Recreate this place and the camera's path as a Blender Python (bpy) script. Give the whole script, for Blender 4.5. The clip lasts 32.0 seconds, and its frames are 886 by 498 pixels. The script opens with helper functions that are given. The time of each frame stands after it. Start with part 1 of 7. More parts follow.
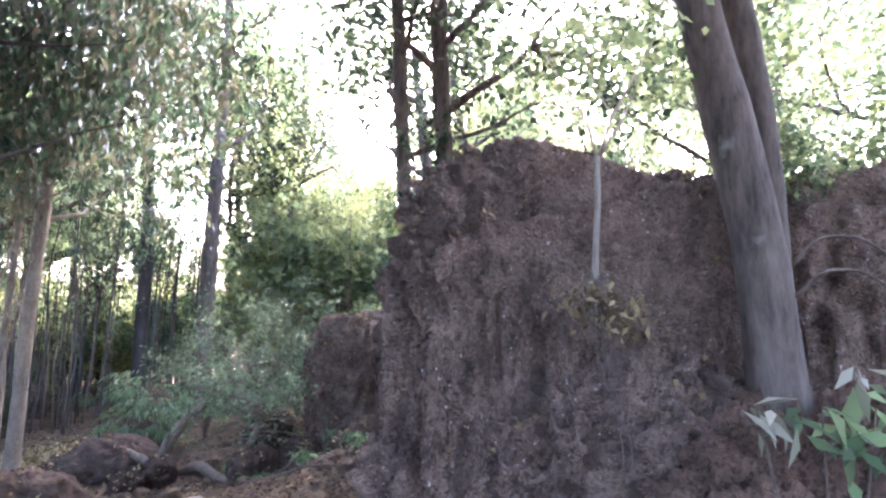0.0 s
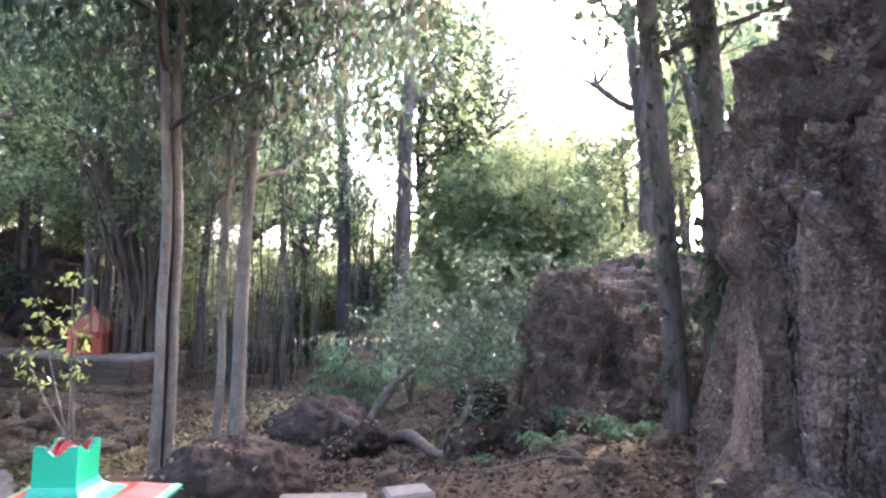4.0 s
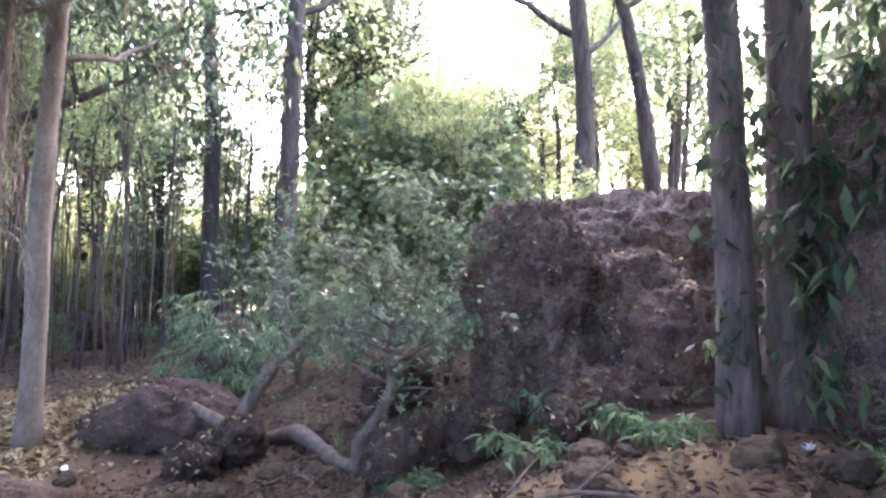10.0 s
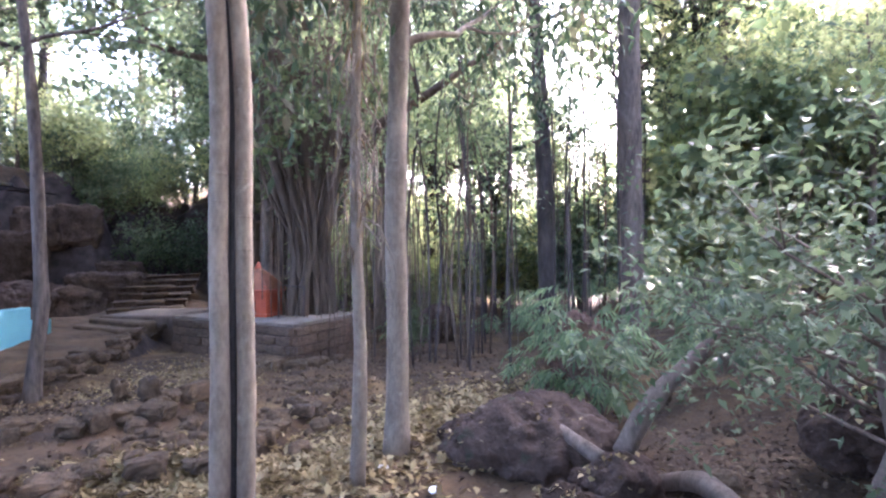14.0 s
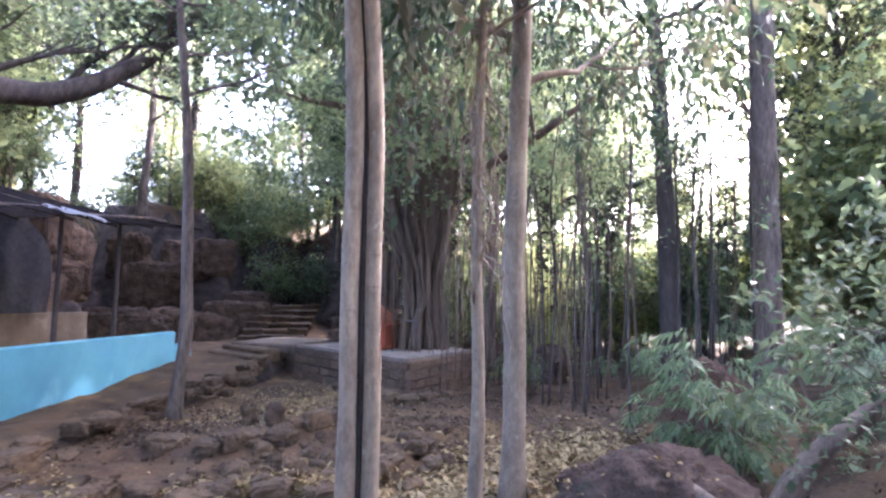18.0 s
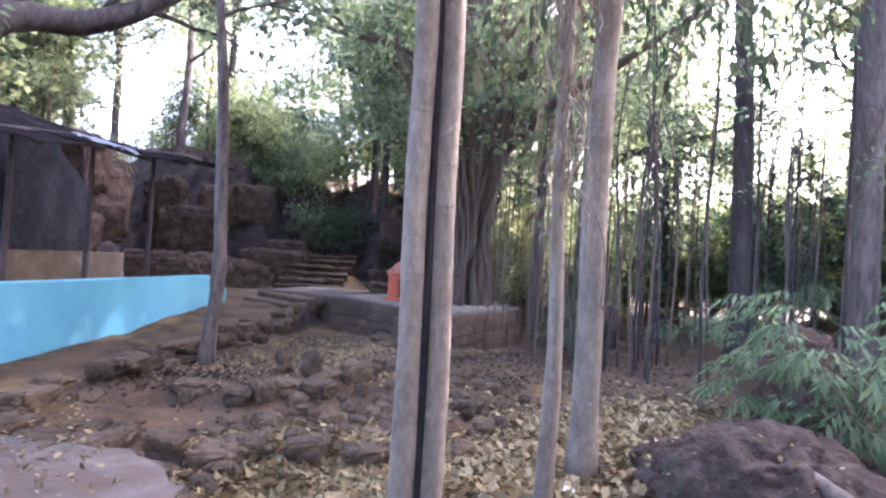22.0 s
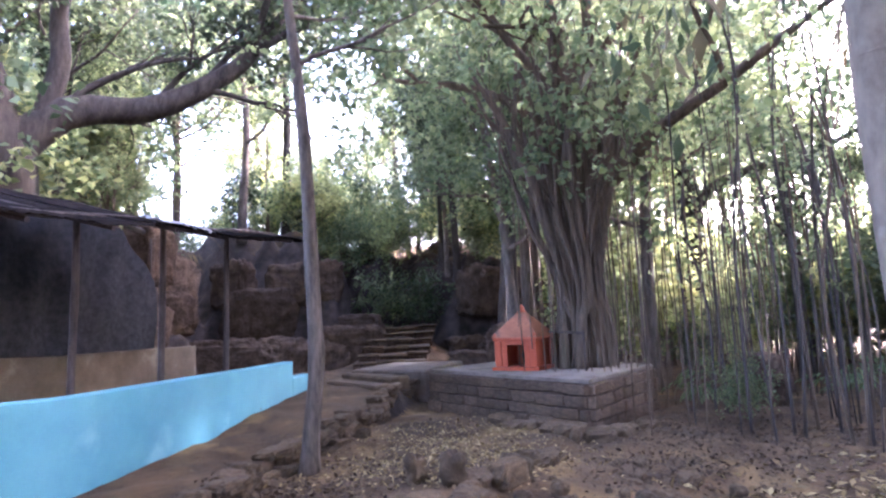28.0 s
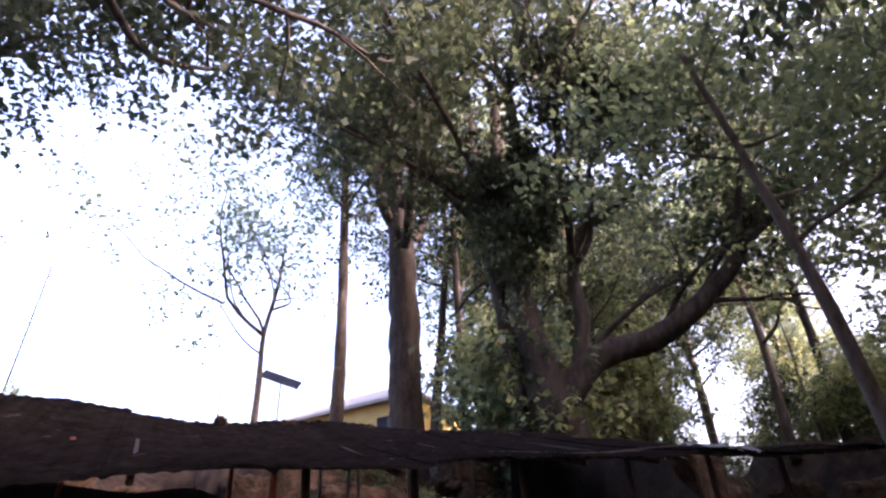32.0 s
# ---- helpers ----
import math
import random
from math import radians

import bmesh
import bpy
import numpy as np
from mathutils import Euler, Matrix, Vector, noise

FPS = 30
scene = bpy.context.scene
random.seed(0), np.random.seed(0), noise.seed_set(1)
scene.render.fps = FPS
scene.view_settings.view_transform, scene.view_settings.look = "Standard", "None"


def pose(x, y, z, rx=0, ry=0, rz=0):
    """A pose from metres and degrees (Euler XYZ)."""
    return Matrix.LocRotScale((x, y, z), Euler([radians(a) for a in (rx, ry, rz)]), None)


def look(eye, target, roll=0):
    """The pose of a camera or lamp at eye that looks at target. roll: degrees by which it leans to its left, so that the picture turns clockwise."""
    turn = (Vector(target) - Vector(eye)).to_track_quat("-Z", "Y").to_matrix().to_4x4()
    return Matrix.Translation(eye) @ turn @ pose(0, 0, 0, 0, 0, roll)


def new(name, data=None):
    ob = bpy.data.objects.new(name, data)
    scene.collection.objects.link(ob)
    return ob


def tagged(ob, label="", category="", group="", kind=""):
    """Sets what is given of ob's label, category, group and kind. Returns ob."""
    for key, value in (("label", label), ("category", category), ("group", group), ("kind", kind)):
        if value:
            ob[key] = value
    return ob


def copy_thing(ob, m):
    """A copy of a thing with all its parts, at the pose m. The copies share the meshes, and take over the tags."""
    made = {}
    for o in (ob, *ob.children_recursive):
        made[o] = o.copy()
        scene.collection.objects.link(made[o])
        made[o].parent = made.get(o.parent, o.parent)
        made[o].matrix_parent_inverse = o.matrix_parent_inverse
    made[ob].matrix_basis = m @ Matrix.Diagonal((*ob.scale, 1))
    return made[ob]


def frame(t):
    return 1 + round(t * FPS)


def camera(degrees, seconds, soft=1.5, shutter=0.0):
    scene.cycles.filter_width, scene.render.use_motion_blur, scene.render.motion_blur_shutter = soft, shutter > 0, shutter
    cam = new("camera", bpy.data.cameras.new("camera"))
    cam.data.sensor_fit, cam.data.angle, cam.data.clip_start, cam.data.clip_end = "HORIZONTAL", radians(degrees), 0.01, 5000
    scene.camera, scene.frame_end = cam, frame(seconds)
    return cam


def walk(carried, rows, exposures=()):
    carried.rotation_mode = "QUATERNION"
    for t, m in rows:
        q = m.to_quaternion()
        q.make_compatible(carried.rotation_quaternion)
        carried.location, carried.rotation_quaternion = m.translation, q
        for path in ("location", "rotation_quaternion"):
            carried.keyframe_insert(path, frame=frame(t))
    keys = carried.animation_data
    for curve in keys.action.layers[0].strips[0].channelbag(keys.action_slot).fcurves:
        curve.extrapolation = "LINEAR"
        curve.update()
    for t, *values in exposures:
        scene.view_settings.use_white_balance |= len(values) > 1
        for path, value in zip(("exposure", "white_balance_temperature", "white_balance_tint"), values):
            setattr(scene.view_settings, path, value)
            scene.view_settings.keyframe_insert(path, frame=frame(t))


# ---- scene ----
EXPO = 5.2
cam = camera(75.4, 32.0, soft=2.4)
PATH = [
    (0, (-0.000, 0.000, 1.819), (-0.023, 1.977, 2.124), 0.1),
    (0.5, (-0.103, 0.172, 1.809), (-0.204, 2.151, 2.079), 0.3),
    (1, (-0.266, 0.335, 1.807), (-0.508, 2.309, 2.018), -0.3),
    (1.5, (-0.354, 0.471, 1.804), (-0.748, 2.411, 2.086), -1.4),
    (2, (-0.471, 0.680, 1.784), (-0.989, 2.599, 2.006), 0.9),
    (2.5, (-0.604, 0.882, 1.771), (-1.090, 2.808, 1.999), 1.3),
    (3, (-0.685, 1.124, 1.772), (-1.249, 3.028, 2.006), -0.3),
    (3.5, (-0.783, 1.322, 1.757), (-1.411, 3.211, 1.946), 0.3),
    (5.5, (-1.193, 1.979, 1.681), (-1.761, 3.888, 1.863), 1.6),
    (6, (-1.217, 2.067, 1.683), (-1.861, 3.949, 1.892), 1.7),
    (6.5, (-1.228, 2.166, 1.660), (-1.915, 4.038, 1.813), 2.1),
    (7, (-1.291, 2.314, 1.504), (-1.860, 4.206, 1.814), 1.1),
    (7.5, (-1.390, 2.568, 1.443), (-1.998, 4.465, 1.630), 0.2),
    (8, (-1.426, 2.850, 1.452), (-1.975, 4.765, 1.621), 0.5),
    (8.5, (-1.532, 3.110, 1.457), (-1.888, 5.073, 1.607), 1.4),
    (9, (-1.670, 3.358, 1.453), (-2.051, 5.317, 1.591), 0.7),
    (9.5, (-1.792, 3.631, 1.453), (-2.232, 5.580, 1.545), 2.5),
    (10, (-1.941, 3.844, 1.427), (-2.166, 5.829, 1.522), 1.0),
    (10.5, (-2.034, 4.049, 1.429), (-2.182, 6.043, 1.492), 0.5),
    (11, (-2.213, 4.281, 1.425), (-2.353, 6.276, 1.447), 0.7),
    (11.5, (-2.428, 4.402, 1.416), (-2.601, 6.395, 1.429), -0.8),
    (12, (-2.566, 4.592, 1.419), (-2.941, 6.555, 1.487), -0.5),
    (12.5, (-2.681, 4.769, 1.440), (-3.238, 6.689, 1.507), 0.8),
    (13, (-2.833, 4.906, 1.434), (-3.510, 6.788, 1.477), 1.5),
    (13.5, (-2.958, 4.985, 1.427), (-3.749, 6.822, 1.411), 0.5),
    (14, (-3.095, 5.151, 1.455), (-4.300, 6.747, 1.506), -0.7),
    (14.5, (-3.138, 5.254, 1.454), (-4.580, 6.636, 1.547), -0.5),
    (16.5, (-3.210, 5.212, 1.488), (-4.651, 6.580, 1.721), 1.1),
    (17, (-3.247, 5.105, 1.537), (-4.704, 6.417, 1.930), 0.9),
    (17.5, (-3.214, 5.155, 1.540), (-4.661, 6.474, 1.948), 1.4),
    (18, (-3.210, 5.102, 1.474), (-4.685, 6.442, 1.651), 0.9),
    (18.5, (-3.248, 5.067, 1.448), (-4.818, 6.302, 1.548), 1.5),
    (19, (-3.271, 5.061, 1.424), (-4.749, 6.404, 1.530), 1.4),
    (19.5, (-3.389, 5.144, 1.411), (-4.866, 6.491, 1.463), -0.5),
    (20, (-3.462, 5.244, 1.433), (-4.999, 6.524, 1.454), 0.5),
    (20.5, (-3.628, 5.239, 1.387), (-5.158, 6.526, 1.453), 0.5),
    (21, (-3.784, 5.257, 1.412), (-5.249, 6.620, 1.407), 2.9),
    (21.5, (-3.961, 5.355, 1.393), (-5.481, 6.655, 1.416), 1.8),
    (22, (-4.037, 5.460, 1.287), (-5.589, 6.721, 1.324), 3.2),
    (22.5, (-4.078, 5.393, 1.081), (-5.473, 6.826, 1.050), -3.0),
    (23, (-4.308, 5.391, 1.180), (-5.688, 6.838, 1.154), -1.1),
    (23.5, (-4.604, 5.432, 1.260), (-6.074, 6.787, 1.317), -0.5),
    (24, (-4.856, 5.403, 1.258), (-6.309, 6.771, 1.376), -1.5),
    (24.5, (-5.052, 5.410, 1.265), (-6.482, 6.800, 1.415), -1.9),
    (26.5, (-5.755, 5.633, 1.249), (-7.125, 7.081, 1.418), -2.1),
    (27, (-5.804, 5.623, 1.265), (-7.209, 7.032, 1.469), 0.7),
    (27.5, (-5.881, 5.611, 1.284), (-7.290, 7.010, 1.520), -1.6),
    (28, (-5.899, 5.561, 1.284), (-7.538, 6.680, 1.537), -2.7),
    (28.5, (-5.883, 5.561, 1.285), (-7.665, 6.408, 1.611), -3.8),
    (29, (-5.870, 5.563, 1.283), (-7.730, 6.211, 1.629), -3.3),
    (29.5, (-5.894, 5.559, 1.286), (-7.818, 5.961, 1.652), -4.6),
    (30, (-5.976, 5.550, 1.308), (-7.935, 5.628, 1.705), -4.6),
    (30.5, (-6.029, 5.542, 1.324), (-7.944, 5.329, 1.858), -4.9),
    (31, (-6.047, 5.539, 1.332), (-7.849, 5.176, 2.121), -2.1),
    (31.5, (-6.094, 5.534, 1.345), (-7.811, 5.170, 2.304), -2.6),
    (32, (-6.098, 5.534, 1.347), (-7.759, 5.106, 2.374), -2.6),
]
walk(cam, [(t, look(eye, target, roll)) for t, eye, target, roll in PATH], [(0.0, EXPO + 0.25, 5200, 28), (9.0, EXPO + 0.3, 5200, 31), (12.0, EXPO + 0.4, 5200, 33), (18.0, EXPO + 0.45, 5250, 35), (22.0, EXPO + 0.65, 5200, 36), (27.5, EXPO + 0.6, 5200, 37), (29.0, EXPO + 0.4, 5500, 39), (30.0, EXPO + 0.1, 5550, 37), (31.0, EXPO - 0.75, 5700, 38), (32.0, EXPO - 1.9, 6000, 40)])

# ---- light ----
SUN_AZ, SUN_EL = 7.0, 22.0      # degrees: to the right of +y, above the horizon
world = bpy.data.worlds.new("world")
scene.world = world
world.use_nodes = True
wn, wl = world.node_tree.nodes, world.node_tree.links
sky = wn.new("ShaderNodeTexSky")
sky.sky_type, sky.sun_disc = "NISHITA", False
sky.sun_elevation, sky.sun_rotation = radians(SUN_EL), radians(SUN_AZ)
sky.air_density, sky.dust_density, sky.ozone_density = 1.0, 9.0, 0.4
wl.new(sky.outputs[0], wn["Background"].inputs[0])
wn["Background"].inputs[1].default_value = 0.15
sun_data = bpy.data.lights.new("sun", "SUN")
sun_data.energy, sun_data.angle, sun_data.color = 1.1, radians(2.0), (1.0, 0.93, 0.82)
sun = new("sun", sun_data)
sun.matrix_world = look((30 * math.sin(radians(SUN_AZ)), 30 * math.cos(radians(SUN_AZ)), 30 * math.tan(radians(SUN_EL))), (0, 0, 0))


# ---- materials ----
def mat(name, low, high, scale=6.0, rough=0.85, bump=0.4, fine=40.0, spots=None, spot_scale=3.0, spot_at=0.6, metal=0.0, stretch=(1, 1, 1), own=0.0, spec=0.3, bump_dist=0.02, pebble=0.0):
    """Two colours mixed by broad and fine noise, spots of a third, relief from both."""
    m = bpy.data.materials.new(name)
    m.use_nodes = True
    n, l = m.node_tree.nodes, m.node_tree.links
    b = n["Principled BSDF"]
    b.inputs["Roughness"].default_value, b.inputs["Metallic"].default_value = rough, metal
    b.inputs["Specular IOR Level"].default_value = spec
    co = n.new("ShaderNodeTexCoord")
    mp = n.new("ShaderNodeMapping")
    mp.inputs["Scale"].default_value = stretch
    l.new(co.outputs["Object"], mp.inputs[0])
    a, f = n.new("ShaderNodeTexNoise"), n.new("ShaderNodeTexNoise")
    for tex, s, d in ((a, scale, 5), (f, fine, 4)):
        tex.inputs["Scale"].default_value, tex.inputs["Detail"].default_value, tex.inputs["Roughness"].default_value = s, d, 0.65
        l.new(mp.outputs[0], tex.inputs["Vector"])
    ad = n.new("ShaderNodeMath")
    ad.operation = "MULTIPLY_ADD"
    l.new(f.outputs[0], ad.inputs[0])
    ad.inputs[1].default_value = 0.5
    l.new(a.outputs[0], ad.inputs[2])
    ramp = n.new("ShaderNodeValToRGB")
    ramp.color_ramp.elements[0].position, ramp.color_ramp.elements[1].position = 0.55, 0.97
    ramp.color_ramp.elements[0].color, ramp.color_ramp.elements[1].color = (*low, 1), (*high, 1)
    l.new(ad.outputs[0], ramp.inputs[0])
    out = ramp.outputs[0]
    if spots:
        sp = n.new("ShaderNodeTexNoise")
        sp.inputs["Scale"].default_value, sp.inputs["Detail"].default_value = spot_scale, 6
        l.new(co.outputs["Object"], sp.inputs["Vector"])
        sr = n.new("ShaderNodeValToRGB")
        sr.color_ramp.elements[0].position, sr.color_ramp.elements[1].position = spot_at, spot_at + 0.09
        l.new(sp.outputs[0], sr.inputs[0])
        mx = n.new("ShaderNodeMix")
        mx.data_type = "RGBA"
        l.new(sr.outputs[0], mx.inputs[0])
        l.new(out, mx.inputs[6])
        mx.inputs[7].default_value = (*spots, 1)
        out = mx.outputs[2]
    if own:
        oi, hs, mr = n.new("ShaderNodeObjectInfo"), n.new("ShaderNodeHueSaturation"), n.new("ShaderNodeMapRange")
        l.new(oi.outputs["Random"], mr.inputs[0])
        mr.inputs[3].default_value, mr.inputs[4].default_value = 1 - own, 1 + own
        l.new(mr.outputs[0], hs.inputs["Value"])
        l.new(out, hs.inputs["Color"])
        out = hs.outputs[0]
    height = ad.outputs[0]
    if pebble:
        # grains set in the mass: each its own shade, sunk joints between
        vo, hv, mv, jo = n.new("ShaderNodeTexVoronoi"), n.new("ShaderNodeHueSaturation"), n.new("ShaderNodeMapRange"), n.new("ShaderNodeMath")
        vo.inputs["Scale"].default_value, vo.inputs["Detail"].default_value, vo.inputs["Roughness"].default_value = pebble, 1.6, 0.7
        warp = n.new("ShaderNodeVectorMath")
        warp.operation = "MULTIPLY_ADD"
        l.new(a.outputs["Color"], warp.inputs[0])
        warp.inputs[1].default_value = (0.03, 0.03, 0.03)
        l.new(co.outputs["Object"], warp.inputs[2])
        l.new(warp.outputs[0], vo.inputs["Vector"])
        se = n.new("ShaderNodeSeparateColor")
        l.new(vo.outputs["Color"], se.inputs[0])
        l.new(se.outputs[0], mv.inputs[0])
        mv.inputs[3].default_value, mv.inputs[4].default_value = 0.55, 1.6
        l.new(mv.outputs[0], hv.inputs["Value"])
        l.new(out, hv.inputs["Color"])
        out = hv.outputs[0]
        jo.operation = "MULTIPLY_ADD"
        l.new(vo.outputs["Distance"], jo.inputs[0])
        jo.inputs[1].default_value = -0.6
        l.new(height, jo.inputs[2])
        height = jo.outputs[0]
    l.new(out, b.inputs["Base Color"])
    if bump:
        bp = n.new("ShaderNodeBump")
        bp.inputs["Strength"].default_value, bp.inputs["Distance"].default_value = bump, bump_dist
        l.new(height, bp.inputs["Height"])
        l.new(bp.outputs[0], b.inputs["Normal"])
    return m


def leaf_mat(name, cols, rough=0.5, through_light=0.45, glow=1.6, sat=0.86):
    """A leaf: each leaf its own shade, light passing through the blade."""
    m = bpy.data.materials.new(name)
    m.use_nodes = True
    n, l = m.node_tree.nodes, m.node_tree.links
    b = n["Principled BSDF"]
    b.inputs["Roughness"].default_value = rough
    b.inputs["Specular IOR Level"].default_value = 0.25
    ge, oi, ad = n.new("ShaderNodeNewGeometry"), n.new("ShaderNodeObjectInfo"), n.new("ShaderNodeMath")
    ad.operation = "MULTIPLY_ADD"
    l.new(oi.outputs["Random"], ad.inputs[0])
    ad.inputs[1].default_value = 0.3
    l.new(ge.outputs["Random Per Island"], ad.inputs[2])
    ramp = n.new("ShaderNodeValToRGB")
    while len(ramp.color_ramp.elements) < len(cols):
        ramp.color_ramp.elements.new(0.5)
    for k, c in enumerate(cols):
        c = tuple(sat * q + (1 - sat) * (0.3 * c[0] + 0.6 * c[1] + 0.1 * c[2]) for q in c)
        ramp.color_ramp.elements[k].position, ramp.color_ramp.elements[k].color = 0.1 + 1.05 * k / (len(cols) - 1), (*c, 1)
    l.new(ad.outputs[0], ramp.inputs[0])
    l.new(ramp.outputs[0], b.inputs["Base Color"])
    tr, mx, hs = n.new("ShaderNodeBsdfTranslucent"), n.new("ShaderNodeMixShader"), n.new("ShaderNodeHueSaturation")
    hs.inputs["Hue"].default_value, hs.inputs["Saturation"].default_value, hs.inputs["Value"].default_value = 0.485, 1.0, glow
    l.new(ramp.outputs[0], hs.inputs["Color"])
    l.new(hs.outputs[0], tr.inputs[0])
    mx.inputs[0].default_value = through_light
    l.new(b.outputs[0], mx.inputs[1])
    l.new(tr.outputs[0], mx.inputs[2])
    l.new(mx.outputs[0], n["Material Output"].inputs[0])
    return m


M_SOIL = mat("soil", (0.033, 0.02, 0.01), (0.105, 0.064, 0.029), 1.6, 0.95, 0.9, 28, spots=(0.15, 0.097, 0.04), spot_scale=0.9, spot_at=0.55, bump_dist=0.04)
M_LATERITE = mat("laterite_rock", (0.04, 0.026, 0.018), (0.165, 0.114, 0.081), 3.2, 0.92, 1.0, 19, spots=(0.3, 0.26, 0.235), spot_scale=24, spot_at=0.655, bump_dist=0.05, spec=0.25, pebble=30)
M_BOULDER = mat("boulder_rock", (0.027, 0.018, 0.013), (0.09, 0.061, 0.044), 3.0, 0.92, 1.0, 22, spots=(0.045, 0.05, 0.03), spot_scale=3, spot_at=0.62, bump_dist=0.06, spec=0.15)
M_MOUND = mat("red_earth", (0.045, 0.026, 0.017), (0.115, 0.07, 0.046), 3, 0.95, 0.8, 26, bump_dist=0.04, pebble=34)
M_BANK = mat("weathered_bank_rock", (0.034, 0.023, 0.016), (0.135, 0.092, 0.063), 3.0, 0.94, 1.0, 18, own=0.3, bump_dist=0.09, spec=0.1)
M_BLOCK = mat("laterite_block", (0.05, 0.032, 0.02), (0.15, 0.1, 0.06), 5, 0.92, 0.8, 34, own=0.25, bump_dist=0.03)
M_STONE = mat("field_stone", (0.042, 0.027, 0.015), (0.115, 0.077, 0.041), 4, 0.92, 0.8, 30, own=0.3, bump_dist=0.03)
M_BARK = mat("grey_bark", (0.042, 0.032, 0.024), (0.155, 0.122, 0.094), 7, 0.9, 0.9, 26, stretch=(1, 1, 0.25), spots=(0.23, 0.21, 0.17), spot_scale=2.5, spot_at=0.68, own=0.15, bump_dist=0.02)
M_PALE_BARK = mat("pale_bark", (0.09, 0.069, 0.047), (0.215, 0.17, 0.12), 5, 0.88, 0.6, 34, stretch=(1, 1, 0.5), spots=(0.25, 0.215, 0.165), spot_scale=8, spot_at=0.66, bump_dist=0.008)
M_DARK_BARK = mat("dark_bark", (0.022, 0.018, 0.015), (0.085, 0.068, 0.056), 5, 0.92, 0.8, 24, stretch=(1, 1, 0.3), own=0.15)
M_FIG = mat("fig_bark", (0.04, 0.028, 0.018), (0.135, 0.098, 0.064), 6, 0.88, 0.7, 30, stretch=(1, 1, 0.15))
M_DEAD = mat("dead_wood", (0.05, 0.036, 0.025), (0.17, 0.13, 0.095), 7, 0.9, 0.6, 40, stretch=(1, 1, 0.4))
M_BLUE = mat("blue_limewash", (0.085, 0.255, 0.31), (0.12, 0.32, 0.372), 1.3, 0.75, 0.15, 60, spots=(0.17, 0.365, 0.405), spot_scale=1.1, spot_at=0.6)
M_ORANGE = mat("orange_paint", (0.28, 0.055, 0.022), (0.42, 0.09, 0.034), 4, 0.6, 0.2, 50, spots=(0.3, 0.07, 0.04), spot_scale=6, spot_at=0.64)
M_SHRINE_ROOF = mat("weathered_orange_roof", (0.2, 0.075, 0.038), (0.34, 0.13, 0.066), 4, 0.75, 0.4, 45, spots=(0.14, 0.07, 0.045), spot_scale=5, spot_at=0.58)
M_SAP = mat("pale_sapling_bark", (0.13, 0.105, 0.08), (0.31, 0.265, 0.21), 6, 0.85, 0.4, 40, stretch=(1, 1, 0.4))
M_GREEN = mat("green_gloss_paint", (0.015, 0.29, 0.13), (0.03, 0.4, 0.19), 3, 0.35, 0.1, 40, spec=0.5)
M_RED = mat("red_gloss_paint", (0.33, 0.03, 0.025), (0.48, 0.06, 0.05), 5, 0.35, 0.1, 40, spec=0.5)
M_RED_OXIDE = mat("red_oxide_paint", (0.16, 0.045, 0.035), (0.27, 0.085, 0.06), 5, 0.7, 0.2, 40)
M_CONCRETE = mat("concrete", (0.2, 0.178, 0.155), (0.36, 0.325, 0.29), 3, 0.9, 0.3, 60, spots=(0.2, 0.18, 0.165), spot_scale=3, spot_at=0.6)
M_KERB = mat("worn_kerb_cement", (0.13, 0.105, 0.083), (0.26, 0.215, 0.175), 4, 0.93, 0.5, 45, spots=(0.1, 0.075, 0.055), spot_scale=4, spot_at=0.6)
M_PLASTER = mat("beige_plaster", (0.075, 0.058, 0.038), (0.14, 0.112, 0.075), 2, 0.9, 0.2, 40, spots=(0.17, 0.14, 0.1), spot_scale=2, spot_at=0.6)
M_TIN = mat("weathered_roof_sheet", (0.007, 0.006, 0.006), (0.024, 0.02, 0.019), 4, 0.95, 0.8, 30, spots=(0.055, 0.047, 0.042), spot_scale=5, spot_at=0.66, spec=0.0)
M_PATH = mat("dusty_cement", (0.07, 0.053, 0.039), (0.165, 0.132, 0.104), 3.5, 0.93, 0.6, 55, spots=(0.095, 0.066, 0.045), spot_scale=1.7, spot_at=0.53)
M_TORN = mat("bleached_plastic_sheet", (0.16, 0.155, 0.15), (0.3, 0.29, 0.285), 6, 0.9, 0.3, 40)
M_NET = mat("black_shade_net", (0.025, 0.025, 0.027), (0.05, 0.05, 0.054), 8, 0.95, 0.5, 120, spec=0.0)
M_SLAB = mat("worn_grey_cement", (0.115, 0.094, 0.072), (0.215, 0.178, 0.14), 3, 0.92, 0.5, 50, spots=(0.1, 0.078, 0.058), spot_scale=2.2, spot_at=0.55)
M_POST = mat("weathered_post", (0.028, 0.021, 0.017), (0.08, 0.06, 0.05), 6, 0.85, 0.5, 40, stretch=(1, 1, 0.3))
M_YELLOW = mat("yellow_wall_paint", (0.5, 0.36, 0.12), (0.62, 0.47, 0.18), 1.5, 0.85, 0.1, 30)
M_ROOFPALE = mat("pale_roof", (0.3, 0.27, 0.24), (0.45, 0.41, 0.37), 2, 0.85, 0.2, 30)
M_PANEL = mat("dark_glass_panel", (0.02, 0.022, 0.03), (0.035, 0.038, 0.05), 4, 0.7, 0.0, 40, spec=0.1)
M_WHITE = mat("white_petal", (0.6, 0.58, 0.56), (0.8, 0.78, 0.76), 8, 0.7, 0.1, 40)
M_YELLOWF = mat("yellow_petal", (0.65, 0.45, 0.02), (0.8, 0.6, 0.05), 8, 0.7, 0.1, 40)
